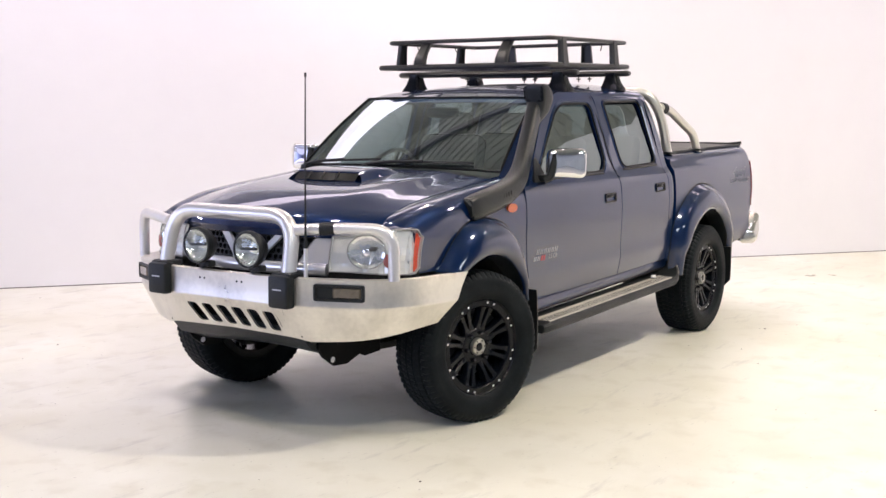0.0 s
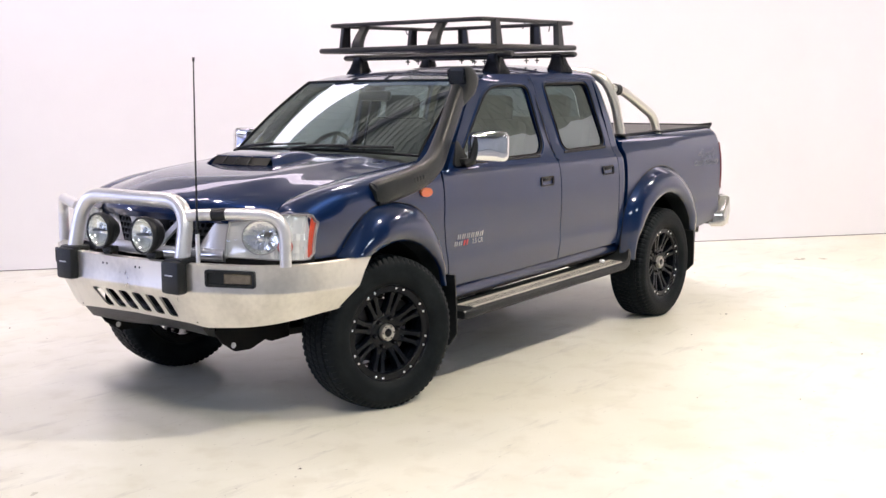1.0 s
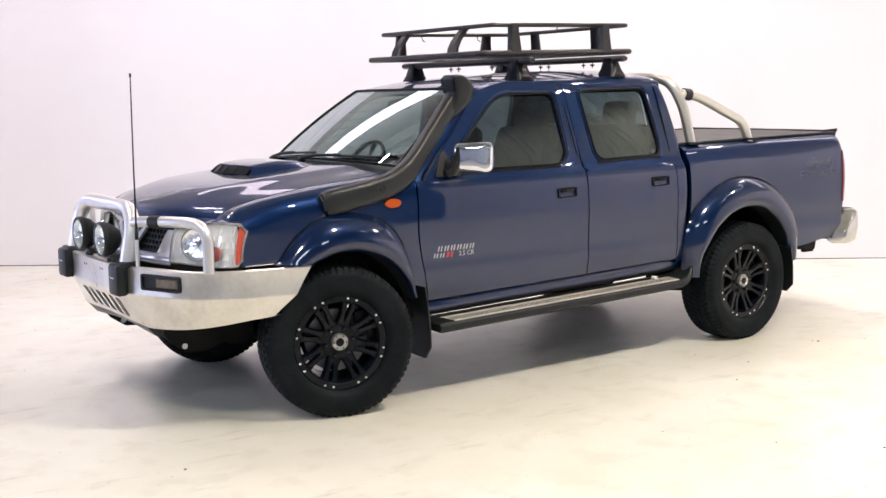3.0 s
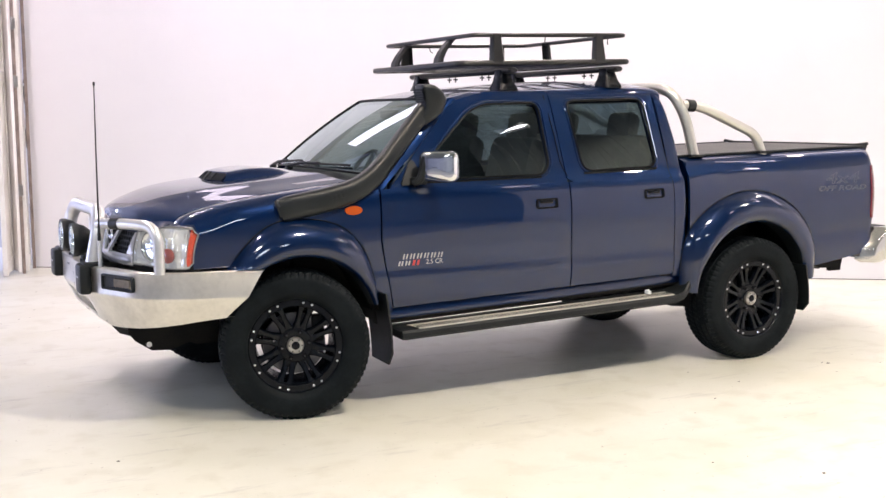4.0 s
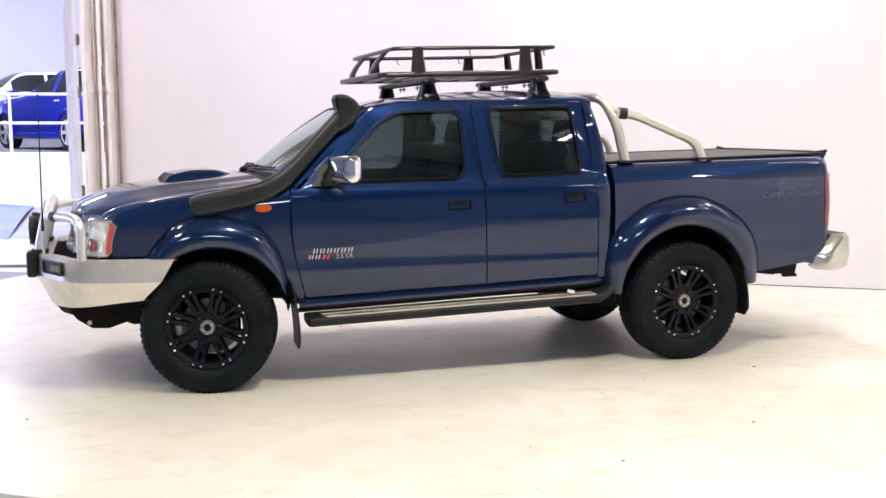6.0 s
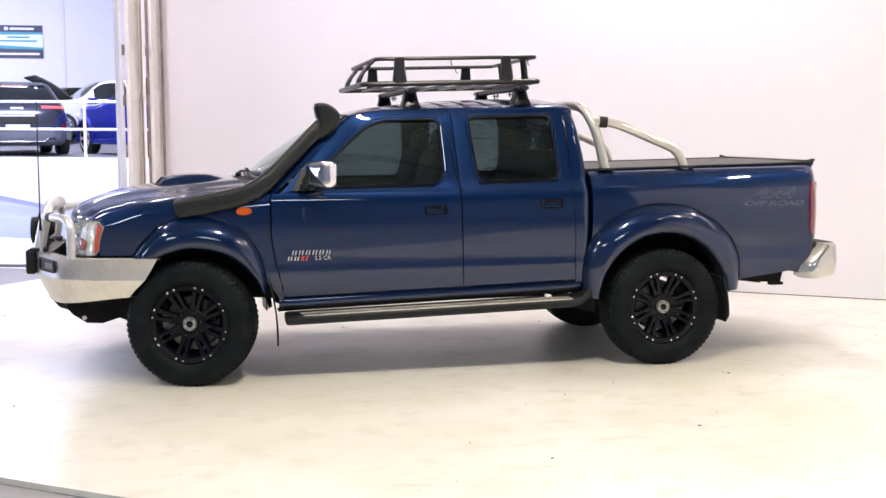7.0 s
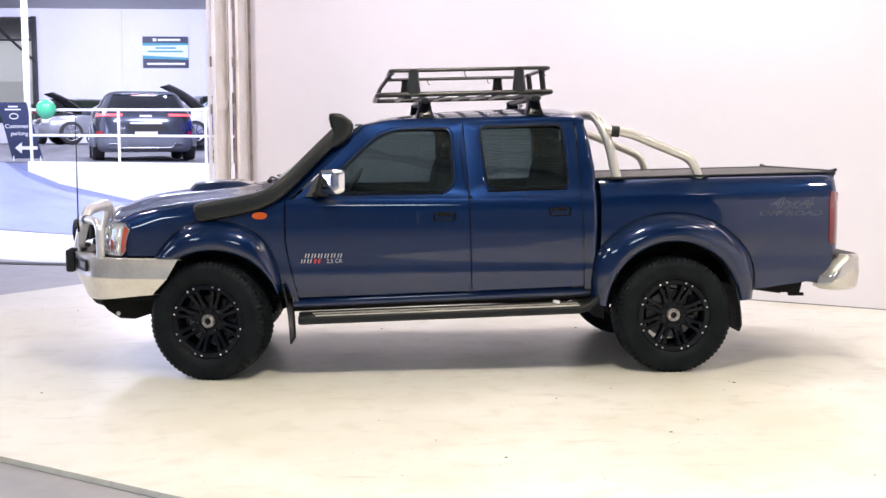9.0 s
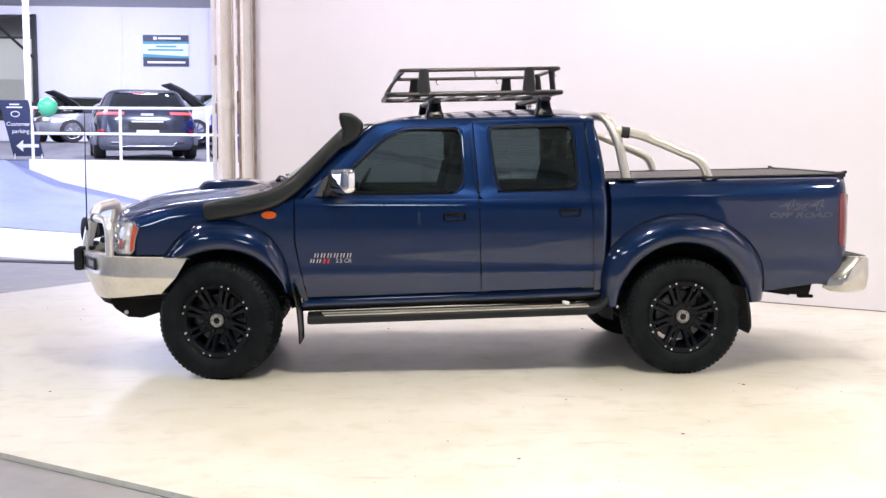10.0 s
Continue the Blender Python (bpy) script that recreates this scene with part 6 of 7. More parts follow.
# unseen fittings for the studio lamps and the added fill lamps
for at, w, h in LAMPS:
    lh = thing("lamp_housing", "unseen white lamp housing hung under the roof", "lamp", "hanging lamps", at)
    lh.rotation_euler = (0, 0, math.atan2(DY, DX))
    bm = bmesh.new()
    box(bm, (0, 0, 0.045), (w + 0.10, h + 0.10, 0.06), 0.01)
    part("housing", bm, WHITEM, lh)
    for q in (-0.4, 0.4):
        bm = bmesh.new()
        tube(bm, [(q * w, 0, 0.07), (q * w, 0, ZC - at.z + 0.02)], 0.006, 6)
        part("suspension_wire", bm, DISC, lh)
# made-up housings for the added wall fill lamps, never in view
for at, s in WALL_FILLS:
    lh = thing("wall_fill_housing", "unseen black housing of an added wall fill lamp", "lamp", "hanging lamps", at)
    lh.rotation_euler = (0, 0, math.atan2(DY, DX))
    bm = bmesh.new()
    box(bm, (0, -0.10, 0.05), (0.96, 0.14, 0.26), 0.02, pose(0, 0, 0, 35, 0, 0))
    part("housing", bm, RACKM, lh)
    for q in (-0.35, 0.35):
        bm = bmesh.new()
        tube(bm, [(q, -0.12, 0.10), (q, -0.12, ZC - at.z + 0.02)], 0.006, 6)
        part("suspension_wire", bm, DISC, lh)
tl = thing("tube_light", "long row of white tube lights over the wall", "lamp", "", STRIP)
tl.rotation_euler = (0, 0, math.atan2(DY, DX))
bm = bmesh.new()
box(bm, (0, 0.05, 0.16), (11.0, 0.20, 0.07), 0.01)
part("housing", bm, WHITEM, tl)
for q in span(-5.0, 5.0, 5):
    bm = bmesh.new()
    tube(bm, [(q, 0.05, 0.18), (q, 0.05, ZC - STRIP.z + 0.02)], 0.006, 6)
    part("suspension_wire", bm, DISC, tl)
slab("ceiling_showroom", hall(-60, 5.0, ZC), hall(14, 5.0, ZC), hall(14, 62, ZC), hall(-60, 62, ZC), (0, 0, 0.2), CEIL_L, "pale grey showroom ceiling", "ceiling")
# unseen walls added to enclose the hall for reflections and bounce
slab("wall_rear", hall(-20, -15, -0.03), hall(14, -15, -0.03), hall(14, -15, ZC), hall(-20, -15, ZC), Vector((-NX, -NY, 0)) * 0.2, BACKW, "unseen grey wall closing the hall behind the camera", "wall")
slab("wall_left", hall(-60, 9, -0.03), hall(-60, 62, -0.03), hall(-60, 62, ZC), hall(-60, 9, ZC), Vector((-DX, -DY, 0)) * 0.2, BACKW, "unseen grey wall closing the hall side", "wall")
slab("wall_bay", hall(-60, 9, -0.03), hall(-20, 9, -0.03), hall(-20, 9, ZC), hall(-60, 9, ZC), Vector((NX, NY, 0)) * 0.2, BACKW, "unseen grey return wall closing the hall", "wall")
for k, (n0, n1, z0, z1) in enumerate(((-15, -10, -0.03, ZC), (4, 9, -0.03, ZC), (-10, 4, 4.5, ZC))):
    slab("wall_end_%d" % (k + 1), hall(-20, n0, z0), hall(-20, n1, z0), hall(-20, n1, z1), hall(-20, n0, z1), Vector((-DX, -DY, 0)) * 0.2, SHOWWALL, "unseen pale end wall beside the open vehicle door", "wall")
slab("wall_right", hall(14, N1, -0.03), hall(14, 62, -0.03), hall(14, 62, ZC), hall(14, N1, ZC), Vector((DX, DY, 0)) * 0.2, SHOWWALL, "unseen pale wall closing the showroom side", "wall")
CLAD = mat("brown_grey_cladding", (0.30, 0.31, 0.275), 0.5, 0.1, 0.2, 1.0)


def ribbed_wall(name, a, b, z0, z1, out, label):
    """A wall of upright ribbed steel sheet from a to b."""
    bm = bmesh.new()
    a, b = Vector(a), Vector(b)
    run = (b - a).normalized()
    n = int((b - a).length / 0.25)
    rows = []
    for k in range(n):
        for d, o in ((0.0, 0.0), (0.14, 0.0), (0.16, 0.03), (0.23, 0.03)):
            p = a + run * (k * 0.25 + d) + Vector(out) * o
            rows.append([Vector((p.x, p.y, z)) for z in (z0, z1)])
    grid(bm, rows)
    return structure(name, bm, CLAD, label, "wall")


ribbed_wall("wall_over", hall(-3.845, N1 + 0.04), hall(14, N1 + 0.04), 3.3, ZC, (-NX, -NY, 0), "brown-grey ribbed cladding above the white wall")
ribbed_wall("wall_side_over", hall(9.04, -2.9), hall(9.04, N1), 3.4, ZC, (-DX, -DY, 0), "brown-grey ribbed cladding over the white side wall")
ribbed_wall("wall_side_upper", hall(13.98, -15), hall(13.98, N1), 3.5, ZC, (-DX, -DY, 0), "brown-grey ribbed cladding above the side wall")
# unseen fillers added to close the hall past the white walls
slab("wall_back_rest", hall(9.2, N1 + 0.1, -0.03), hall(14, N1 + 0.1, -0.03), hall(14, N1 + 0.1, 4.0), hall(9.2, N1 + 0.1, 4.0), Vector((NX, NY, 0)) * 0.1, BACKW, "unseen grey wall closing the hall past the studio", "wall")
slab("wall_side_rest", hall(14.05, -15, -0.03), hall(14.05, N1, -0.03), hall(14.05, N1, 3.5), hall(14.05, -15, 3.5), Vector((DX, DY, 0)) * 0.15, BACKW, "unseen grey wall closing the hall beside the studio", "wall")
# far wall with a glazed bay
YB = 40.0
slab("wall_far", (-11.95, YB, 0.9), (14, YB, 0.9), (14, YB, ZC), (-11.95, YB, ZC), (0, 0.2, 0), SHOWWALL, "pale blue-white showroom end wall", "wall")
slab("wall_far_top", (-40, YB, 6.45), (-11.95, YB, 6.45), (-11.95, YB, ZC), (-40, YB, ZC), (0, 0.2, 0), SHOWWALL, "pale strip above the glazing", "wall")
slab("wall_far_low", (-40, YB, 0.9), (-11.95, YB, 0.9), (-11.95, YB, 2.2), (-40, YB, 2.2), (0, 0.2, 0), SHOWWALL, "pale wall below the glazing", "wall")
DARKF = mat("dark_window_frame", (0.03, 0.03, 0.035), 0.5, 0.2, 0.2, 4)
win = tagged(new("window_1"), "tall glazed bay in dark steel frames", "window", kind="structure")
for x in (-12.05, -14.6, -17.2):
    bm = bmesh.new()
    box(bm, (x, YB - 0.05, 4.32), (0.19, 0.16, 4.3), 0.01)
    part("window_frame", bm, DARKF, win)
for z in (6.40, 5.53, 2.25):
    bm = bmesh.new()
    box(bm, (-14.6, YB - 0.04, z), (5.3, 0.12, 0.09), 0.01)
    part("window_rail", bm, DARKF, win)
bm = bmesh.new()
tube(bm, [(-13.9, YB - 0.2, 6.44), (-12.0, YB - 0.2, 4.66)], 0.055, 8)
part("brace_rod", bm, DARKF, win)
bm = bmesh.new()
grid(bm, [[Vector((x, YB - 0.03, z)) for z in (2.2, 6.45)] for x in (-17.2, -12.0)])
part("pane", bm, LENS, win)
# sky and building sheets glow in place of daylight outside
for z0, z1, m, lab in ((4.6, 9.0, glow("outside_sky_glow", (0.86, 0.87, 0.90), 0.50), "pale glowing sheet for the sky beyond the glazing"), (3.4, 4.6, glow("outside_wall_glow", (0.80, 0.80, 0.80), 0.32), "pale glowing sheet for the building beyond the glazing"), (-1.0, 3.4, mat("outside_hedge", (0.22, 0.24, 0.20), 0.9, 0, 0.6, 0.8), "hedge beyond the glazing")):
    bm = bmesh.new()
    grid(bm, [[Vector((x, 55, z)) for z in span(z0, z1, 4)] for x in span(-40, 0, 9)])
    structure("backdrop", bm, m, lab, "backdrop")
for x in (-8.6, -5.25):
    bm = bmesh.new()
    box(bm, (x, YB - 0.01, 3.8), (0.10 if x < -6 else 0.35, 0.06, 6.0), 0.005)
    tagged(new("trim", finish("trim", bm, SHOWWALL)), "pale wall cover strip", "trim", kind="structure")

# wall banner
ban = thing("wall_banner", "navy, teal and white dealership banner on the wall", "banner", at=(-6.81, YB - 0.04, 5.06))
NAVY = mat("navy_print", (0.012, 0.022, 0.075), 0.5, 0, 0.1, 6)
TEAL = mat("teal_print", (0.02, 0.30, 0.42), 0.5, 0, 0.1, 6)
PALE = mat("pale_print", (0.70, 0.80, 0.88), 0.5, 0, 0.05, 6)
def plate(name, pts, y, material, parent):
    bm = bmesh.new()
    prism(bm, pts, lambda a, b, d: Vector((a, y + d, b)), 0.01)
    return part(name, bm, material, parent)
plate("sheet", [(-0.92, -0.635), (0.92, -0.635), (0.92, 0.635), (-0.92, 0.635)], 0, PALE, ban)
plate("navy_band", [(-0.92, 0.37), (0.92, 0.37), (0.92, 0.635), (-0.92, 0.635)], -0.012, NAVY, ban)
plate("teal_band", [(-0.92, 0.26), (0.92, 0.29), (0.92, 0.37), (-0.92, 0.37)], -0.012, TEAL, ban)
plate("navy_band", [(-0.92, -0.635), (0.92, -0.635), (0.92, -0.30), (-0.92, -0.26)], -0.012, NAVY, ban)
plate("teal_band", [(-0.92, -0.26), (0.92, -0.30), (0.92, -0.22), (-0.92, -0.13)], -0.012, TEAL, ban)
for x0, x1, z0, z1, m in ((-0.30, 0.60, 0.46, 0.54, WHITEM), (-0.75, 0.78, -0.51, -0.43, WHITEM), (-0.40, 0.42, 0.14, 0.20, TEAL), (-0.72, 0.70, 0.0, 0.06, TEAL), (-0.50, -0.36, 0.44, 0.56, WHITEM)):
    plate("print_bar", [(x0, z0), (x1, z0), (x1, z1), (x0, z1)], -0.02, m, ban)

# ---------------------------------------------------------------- deck, ramp and rail
ZD = 1.07


def deck_z(x):
    return ZD - 0.0145 * max(0.0, x + 5.71)


slab("deck", (-40, 15.7, ZD), (-5.71, 15.7, ZD), (-5.71, YB, ZD), (-40, YB, ZD), (0, 0, -0.04), DECKM, "dark grey raised showroom deck", "floor")
slab("deck_fall", (-5.71, 15.7, ZD), (9, 15.7, deck_z(9)), (9, YB, deck_z(9)), (-5.71, YB, ZD), (0, 0, -0.04), DECKM, "dark grey raised deck falling gently", "floor")
slab("deck_rise", (-40, 20.9, ZD + 0.004), (9, 20.9, deck_z(9) + 0.004), (9, 23.2, ZD + 0.30), (-40, 23.2, ZD + 0.30), (0, 0, -0.04), DECKM, "dark grey deck rising towards the back", "floor")
slab("deck_back", (-40, 23.2, ZD + 0.30), (9, 23.2, ZD + 0.30), (9, YB, ZD + 0.30), (-40, YB, ZD + 0.30), (0, 0, -0.04), DECKM, "dark grey upper showroom deck", "floor")
slab("deck_wall_end", (-7.4, 15.695, -0.03), (-5.71, 15.695, -0.03), (-5.71, 15.695, ZD - 0.03), (-7.4, 15.695, ZD - 0.03), (0, 0.15, 0), RAMPM, "blue-grey concrete under the deck edge", "wall")
slab("deck_wall", (-5.71, 15.69, -0.03), (9, 15.69, -0.03), (9, 15.69, deck_z(9) + 0.004), (-5.71, 15.69, ZD + 0.004), (0, 0.2, 0), WHITEM, "white front wall of the raised deck", "wall")
bm = bmesh.new()
rows = []
for u in span(0, 1, 14):
    x = -16 + 14.2 * u
    foot = Vector((x, 12.07 + (x + 5.23) * (-0.84), -0.02))
    if x < -5.75:
        zt = ZD - 0.01
    else:
        zt = max(0.0, 0.76 - 0.235 * (x + 5.7))
    head = Vector((x, 15.685, zt))
    rows.append([foot.lerp(head, v) + Vector((0, 0, 0.05 * math.sin(math.pi * v))) for v in span(0, 1, 7)])
grid(bm, rows)
structure("ramp", bm, RAMPM, "blue-grey concrete driveway ramp", "ramp")
# pale lane and door track on the floor
LANE = mat("pale_lane_paint", (0.80, 0.80, 0.82), 0.5, 0, 0.1, 1.0)
slab("floor_lane", hall(-14, 3.30, -0.024), hall(-3.9, 3.55, -0.024), hall(-3.3, 6.45, -0.024), hall(-14, 6.45, -0.024), (0, 0, -0.004), LANE, "pale painted floor lane", "floor")
bm = bmesh.new()
a, b = Vector((-6.0, 7.15, -0.018)), Vector((-0.8, 5.75, -0.018))
tube(bm, [a, b], 0.022, 6, flat=2.0)
structure("trim_track", bm, mat("worn_track_steel", (0.20, 0.20, 0.215), 0.5, 0.4, 0.3, 9), "dark steel door track in the floor", "track")
rail = thing("railing", "white tubular steel railing on the deck edge", "railing", at=(0, 15.78, ZD))
for k in range(9):
    x = -5.65 + 1.75 * k
    bm = bmesh.new()
    tube(bm, [(x, 0, deck_z(x) - ZD), (x, 0, 1.04)], 0.030, 10)
    part("post", bm, WHITEM, rail)
for z, fall in ((1.04, 0.0), (0.53, 0.11)):
    bm = bmesh.new()
    tube(bm, [(-5.68, 0, z), (8.4, 0, z - fall)], 0.030, 10)
    part("rail", bm, WHITEM, rail)
col = thing("column", "slim white steel column on the deck", "column", at=(-7.42, 22, ZD))
bm = bmesh.new()
box(bm, (0, 0, 2.86), (0.14, 0.14, 5.72), 0.012)
part("shaft", bm, WHITEM, col)

# folded door leaves at the end of the studio wall
fold = thing("folding_door", "cream steel folding door leaves, folded open", "door", at=(-0.6, 5.7, 0))
EDGEB = mat("brown_edge", (0.30, 0.24, 0.21), 0.7, 0, 0.5, 9)


def door_leaf(a, b, thick, stile):
    """One framed steel leaf between two upright edges, with a recessed panel."""
    a, b = Vector((a[0] + 0.6, a[1] - 5.7, 0)), Vector((b[0] + 0.6, b[1] - 5.7, 0))
    run, wide = (b - a).normalized(), (b - a).length
    turn = pose(0, 0, 0, 0, 0, math.degrees(math.atan2(run.y, run.x)))
    bm = bmesh.new()
    for at in (stile / 2, wide - stile / 2):
        box(bm, a + run * at + Vector((0, 0, 2.76)), (stile, thick, 5.48), 0.004, turn)
    for z in (0.10, 1.91, 3.60, 5.42):
        box(bm, (a + b) / 2 + Vector((0, 0, z)), (wide - 2 * stile + 0.002, thick * 0.94, 0.12), 0.004, turn)
    leaf = part("leaf", bm, OFFWHITE, fold, "cream steel door leaf, scuffed")
    bm = bmesh.new()
    box(bm, (a + b) / 2 + Vector((0, 0, 2.75)), (wide - 2 * stile + 0.004, thick * 0.4, 5.4), 0.0, turn)
    part("panel", bm, OFFWHITE, leaf)


for a, b, thick, stile in (((-0.880, 6.290), (-0.775, 5.470), 0.045, 0.06), ((-0.700, 5.280), (-0.585, 5.700), 0.045, 0.055), ((-0.570, 5.72), (-0.535, 5.50), 0.030, 0.04), ((-0.466, 5.565), (-0.385, 6.010), 0.040, 0.05)):
    door_leaf(a, b, thick, stile)
for x, y in ((-0.153, -0.227), (0.097, -0.203)):
    for z in (0.82, 1.86, 2.41):
        bm = bmesh.new()
        box(bm, (x, y, z), (0.030, 0.035, 0.12), 0.006)
        tube(bm, [(x + 0.012, y - 0.022, z - 0.05), (x + 0.012, y - 0.022, z + 0.05)], 0.010, 8)
        part("hinge", bm, DISC, fold, "worn steel hinge")
# first strip fills the dark gap between leaves, second is the brown edge
for x, y, w in ((-0.497, 5.56, 0.030), (-0.352, 5.930, 0.030)):
    bm = bmesh.new()
    box(bm, (x + 0.6, y - 5.7, 2.75), (w, 0.03, 5.5), 0.004)
    part("edge_strip", bm, EDGEB, fold, "brown upright strip beside a door leaf")

# standing sign
sign = thing("parking_sign", "navy A-frame sign reading Customer parking with arrow", "sign", at=(-6.09, 16.5, ZD))
bm = bmesh.new()
prism(bm, [(-0.16, 0.05), (0.46, 0.05), (0.13, 1.22), (-0.46, 1.22)], lambda a, b, d: Vector((a, 0.10 * b + d, b)), 0.03)
part("board", bm, NAVY, sign)
for x in (-0.13, 0.42):
    bm = bmesh.new()
    tube(bm, [(x, 0.0, 0.0), (x, 0.02, 0.10)], 0.015, 6)
    part("foot", bm, WHITEM, sign)
lay = lambda x, z: Matrix.Translation((x, 0.10 * z - 0.008, z)) @ pose(0, 0, 0, 84, 0, 0)
writing("Customer", 0.118, WHITEM, sign, lay(-0.06, 0.72))
writing("parking", 0.118, WHITEM, sign, lay(-0.01, 0.57))
bm = bmesh.new()
prism(bm, [(-0.10, 0.27), (0.04, 0.39), (0.04, 0.305), (0.36, 0.305), (0.36, 0.235), (0.04, 0.235), (0.04, 0.15)], lambda a, b, d: Vector((a, 0.10 * b - 0.012 + d, b)), 0.006)
part("arrow", bm, WHITEM, sign)
bm = bmesh.new()
tube(bm, [(-0.12 + 0.085 * math.cos(t), 0.10 * 0.93 - 0.01, 0.93 + 0.055 * math.sin(t)) for t in (k * math.tau / 20 for k in range(20))], 0.010, 6, closed=True)
part("badge", bm, WHITEM, sign)
for z, w in ((1.13, 0.10), (1.07, 0.16)):
    bm = bmesh.new()
    box(bm, (-0.14, 0.10 * z - 0.008, z), (w * 2, 0.006, 0.028))
    part("print_bar", bm, WHITEM, sign)
# green balloon tied to the rail
bal = thing("balloon", "round mint-green balloon tied to the railing", "balloon", at=(-5.29, 15.6, ZD + 1.05))
bm = bmesh.new()
lathe(bm, [(0.0, -0.215), (0.02, -0.205), (0.09, -0.175), (0.16, -0.11), (0.195, -0.02), (0.19, 0.07), (0.15, 0.14), (0.08, 0.185), (0.0, 0.20)], 28)
part("skin", bm, mat("mint_rubber", (0.08, 0.52, 0.26), 0.25, 0, 0.05, 5, coat=0.5), bal)

# ---------------------------------------------------------------- cars on the deck
CARGLASS = mat("dark_car_glass", (0.02, 0.024, 0.026), 0.06, 0, 0.2, 3, coat=0.6)
CARGREEN = mat("green_screen_glass", (0.035, 0.05, 0.03), 0.06, 0, 0.3, 3, coat=0.6)
LAMPRED = mat("car_red_lamp", (0.55, 0.03, 0.05), 0.15, 0, 0.1, 10, coat=1)
HOTRED = glow("lit_brake_lamp", (1.0, 0.12, 0.14), 1.2)
BGTYRE = mat("car_tyre", (0.02, 0.02, 0.022), 0.7, 0, 0.2, 8)
BGRIM = mat("car_silver_rim", (0.55, 0.56, 0.60), 0.25, 0.9, 0.1, 8)
BRIGHTRIM = mat("bright_alloy", (0.72, 0.72, 0.75), 0.3, 0.25, 0.1, 8, coat=0.5)
GREYCLAD = mat("grey_cladding", (0.17, 0.185, 0.23), 0.55, 0, 0.2, 6)


def car_wheels(root, nose, stations, W, hatch=False):
    """Four wheels, each a tyre with a dark well and a spoked rim."""
    for d in stations:
        for sg in SIDES:
            m = Matrix.Translation((nose - d, sg * (W / 2 - 0.10), 0.325)) @ pose(0, 0, 0, -90 * sg, 0, 0)
            bm = bmesh.new()
            lathe(bm, [(0.215, -0.10), (0.30, -0.105), (0.325, -0.07), (0.325, 0.07), (0.30, 0.105), (0.225, 0.112)], 28, m)
            wh = part("wheel", bm, BGTYRE, root)
            bm = bmesh.new()
            lathe(bm, [(0.225, 0.108), (0.205, 0.112), (0.195, 0.06), (0.0, 0.05)], 28, m)
            part("wheel_well", bm, BGTYRE, wh)
            bm = bmesh.new()
            lathe(bm, [(0.228, 0.105), (0.220, 0.118), (0.200, 0.112)], 28, m)
            lathe(bm, [(0.05, 0.09), (0.045, 0.105), (0.0, 0.107)], 14, m)
            n_spokes = 5 if hatch else 7
            for k in range(n_spokes):
                t = k * math.tau / n_spokes
                vs = box(bm, (0, 0, 0), (0.17, 0.062 if hatch else 0.035, 0.03))
                bmesh.ops.transform(bm, matrix=m @ pose(0, 0, 0.095, 0, 0, math.degrees(t)) @ Matrix.Translation((0.125, 0, 0)), verts=vs)
            part("rim", bm, BRIGHTRIM if hatch else BGRIM, wh)


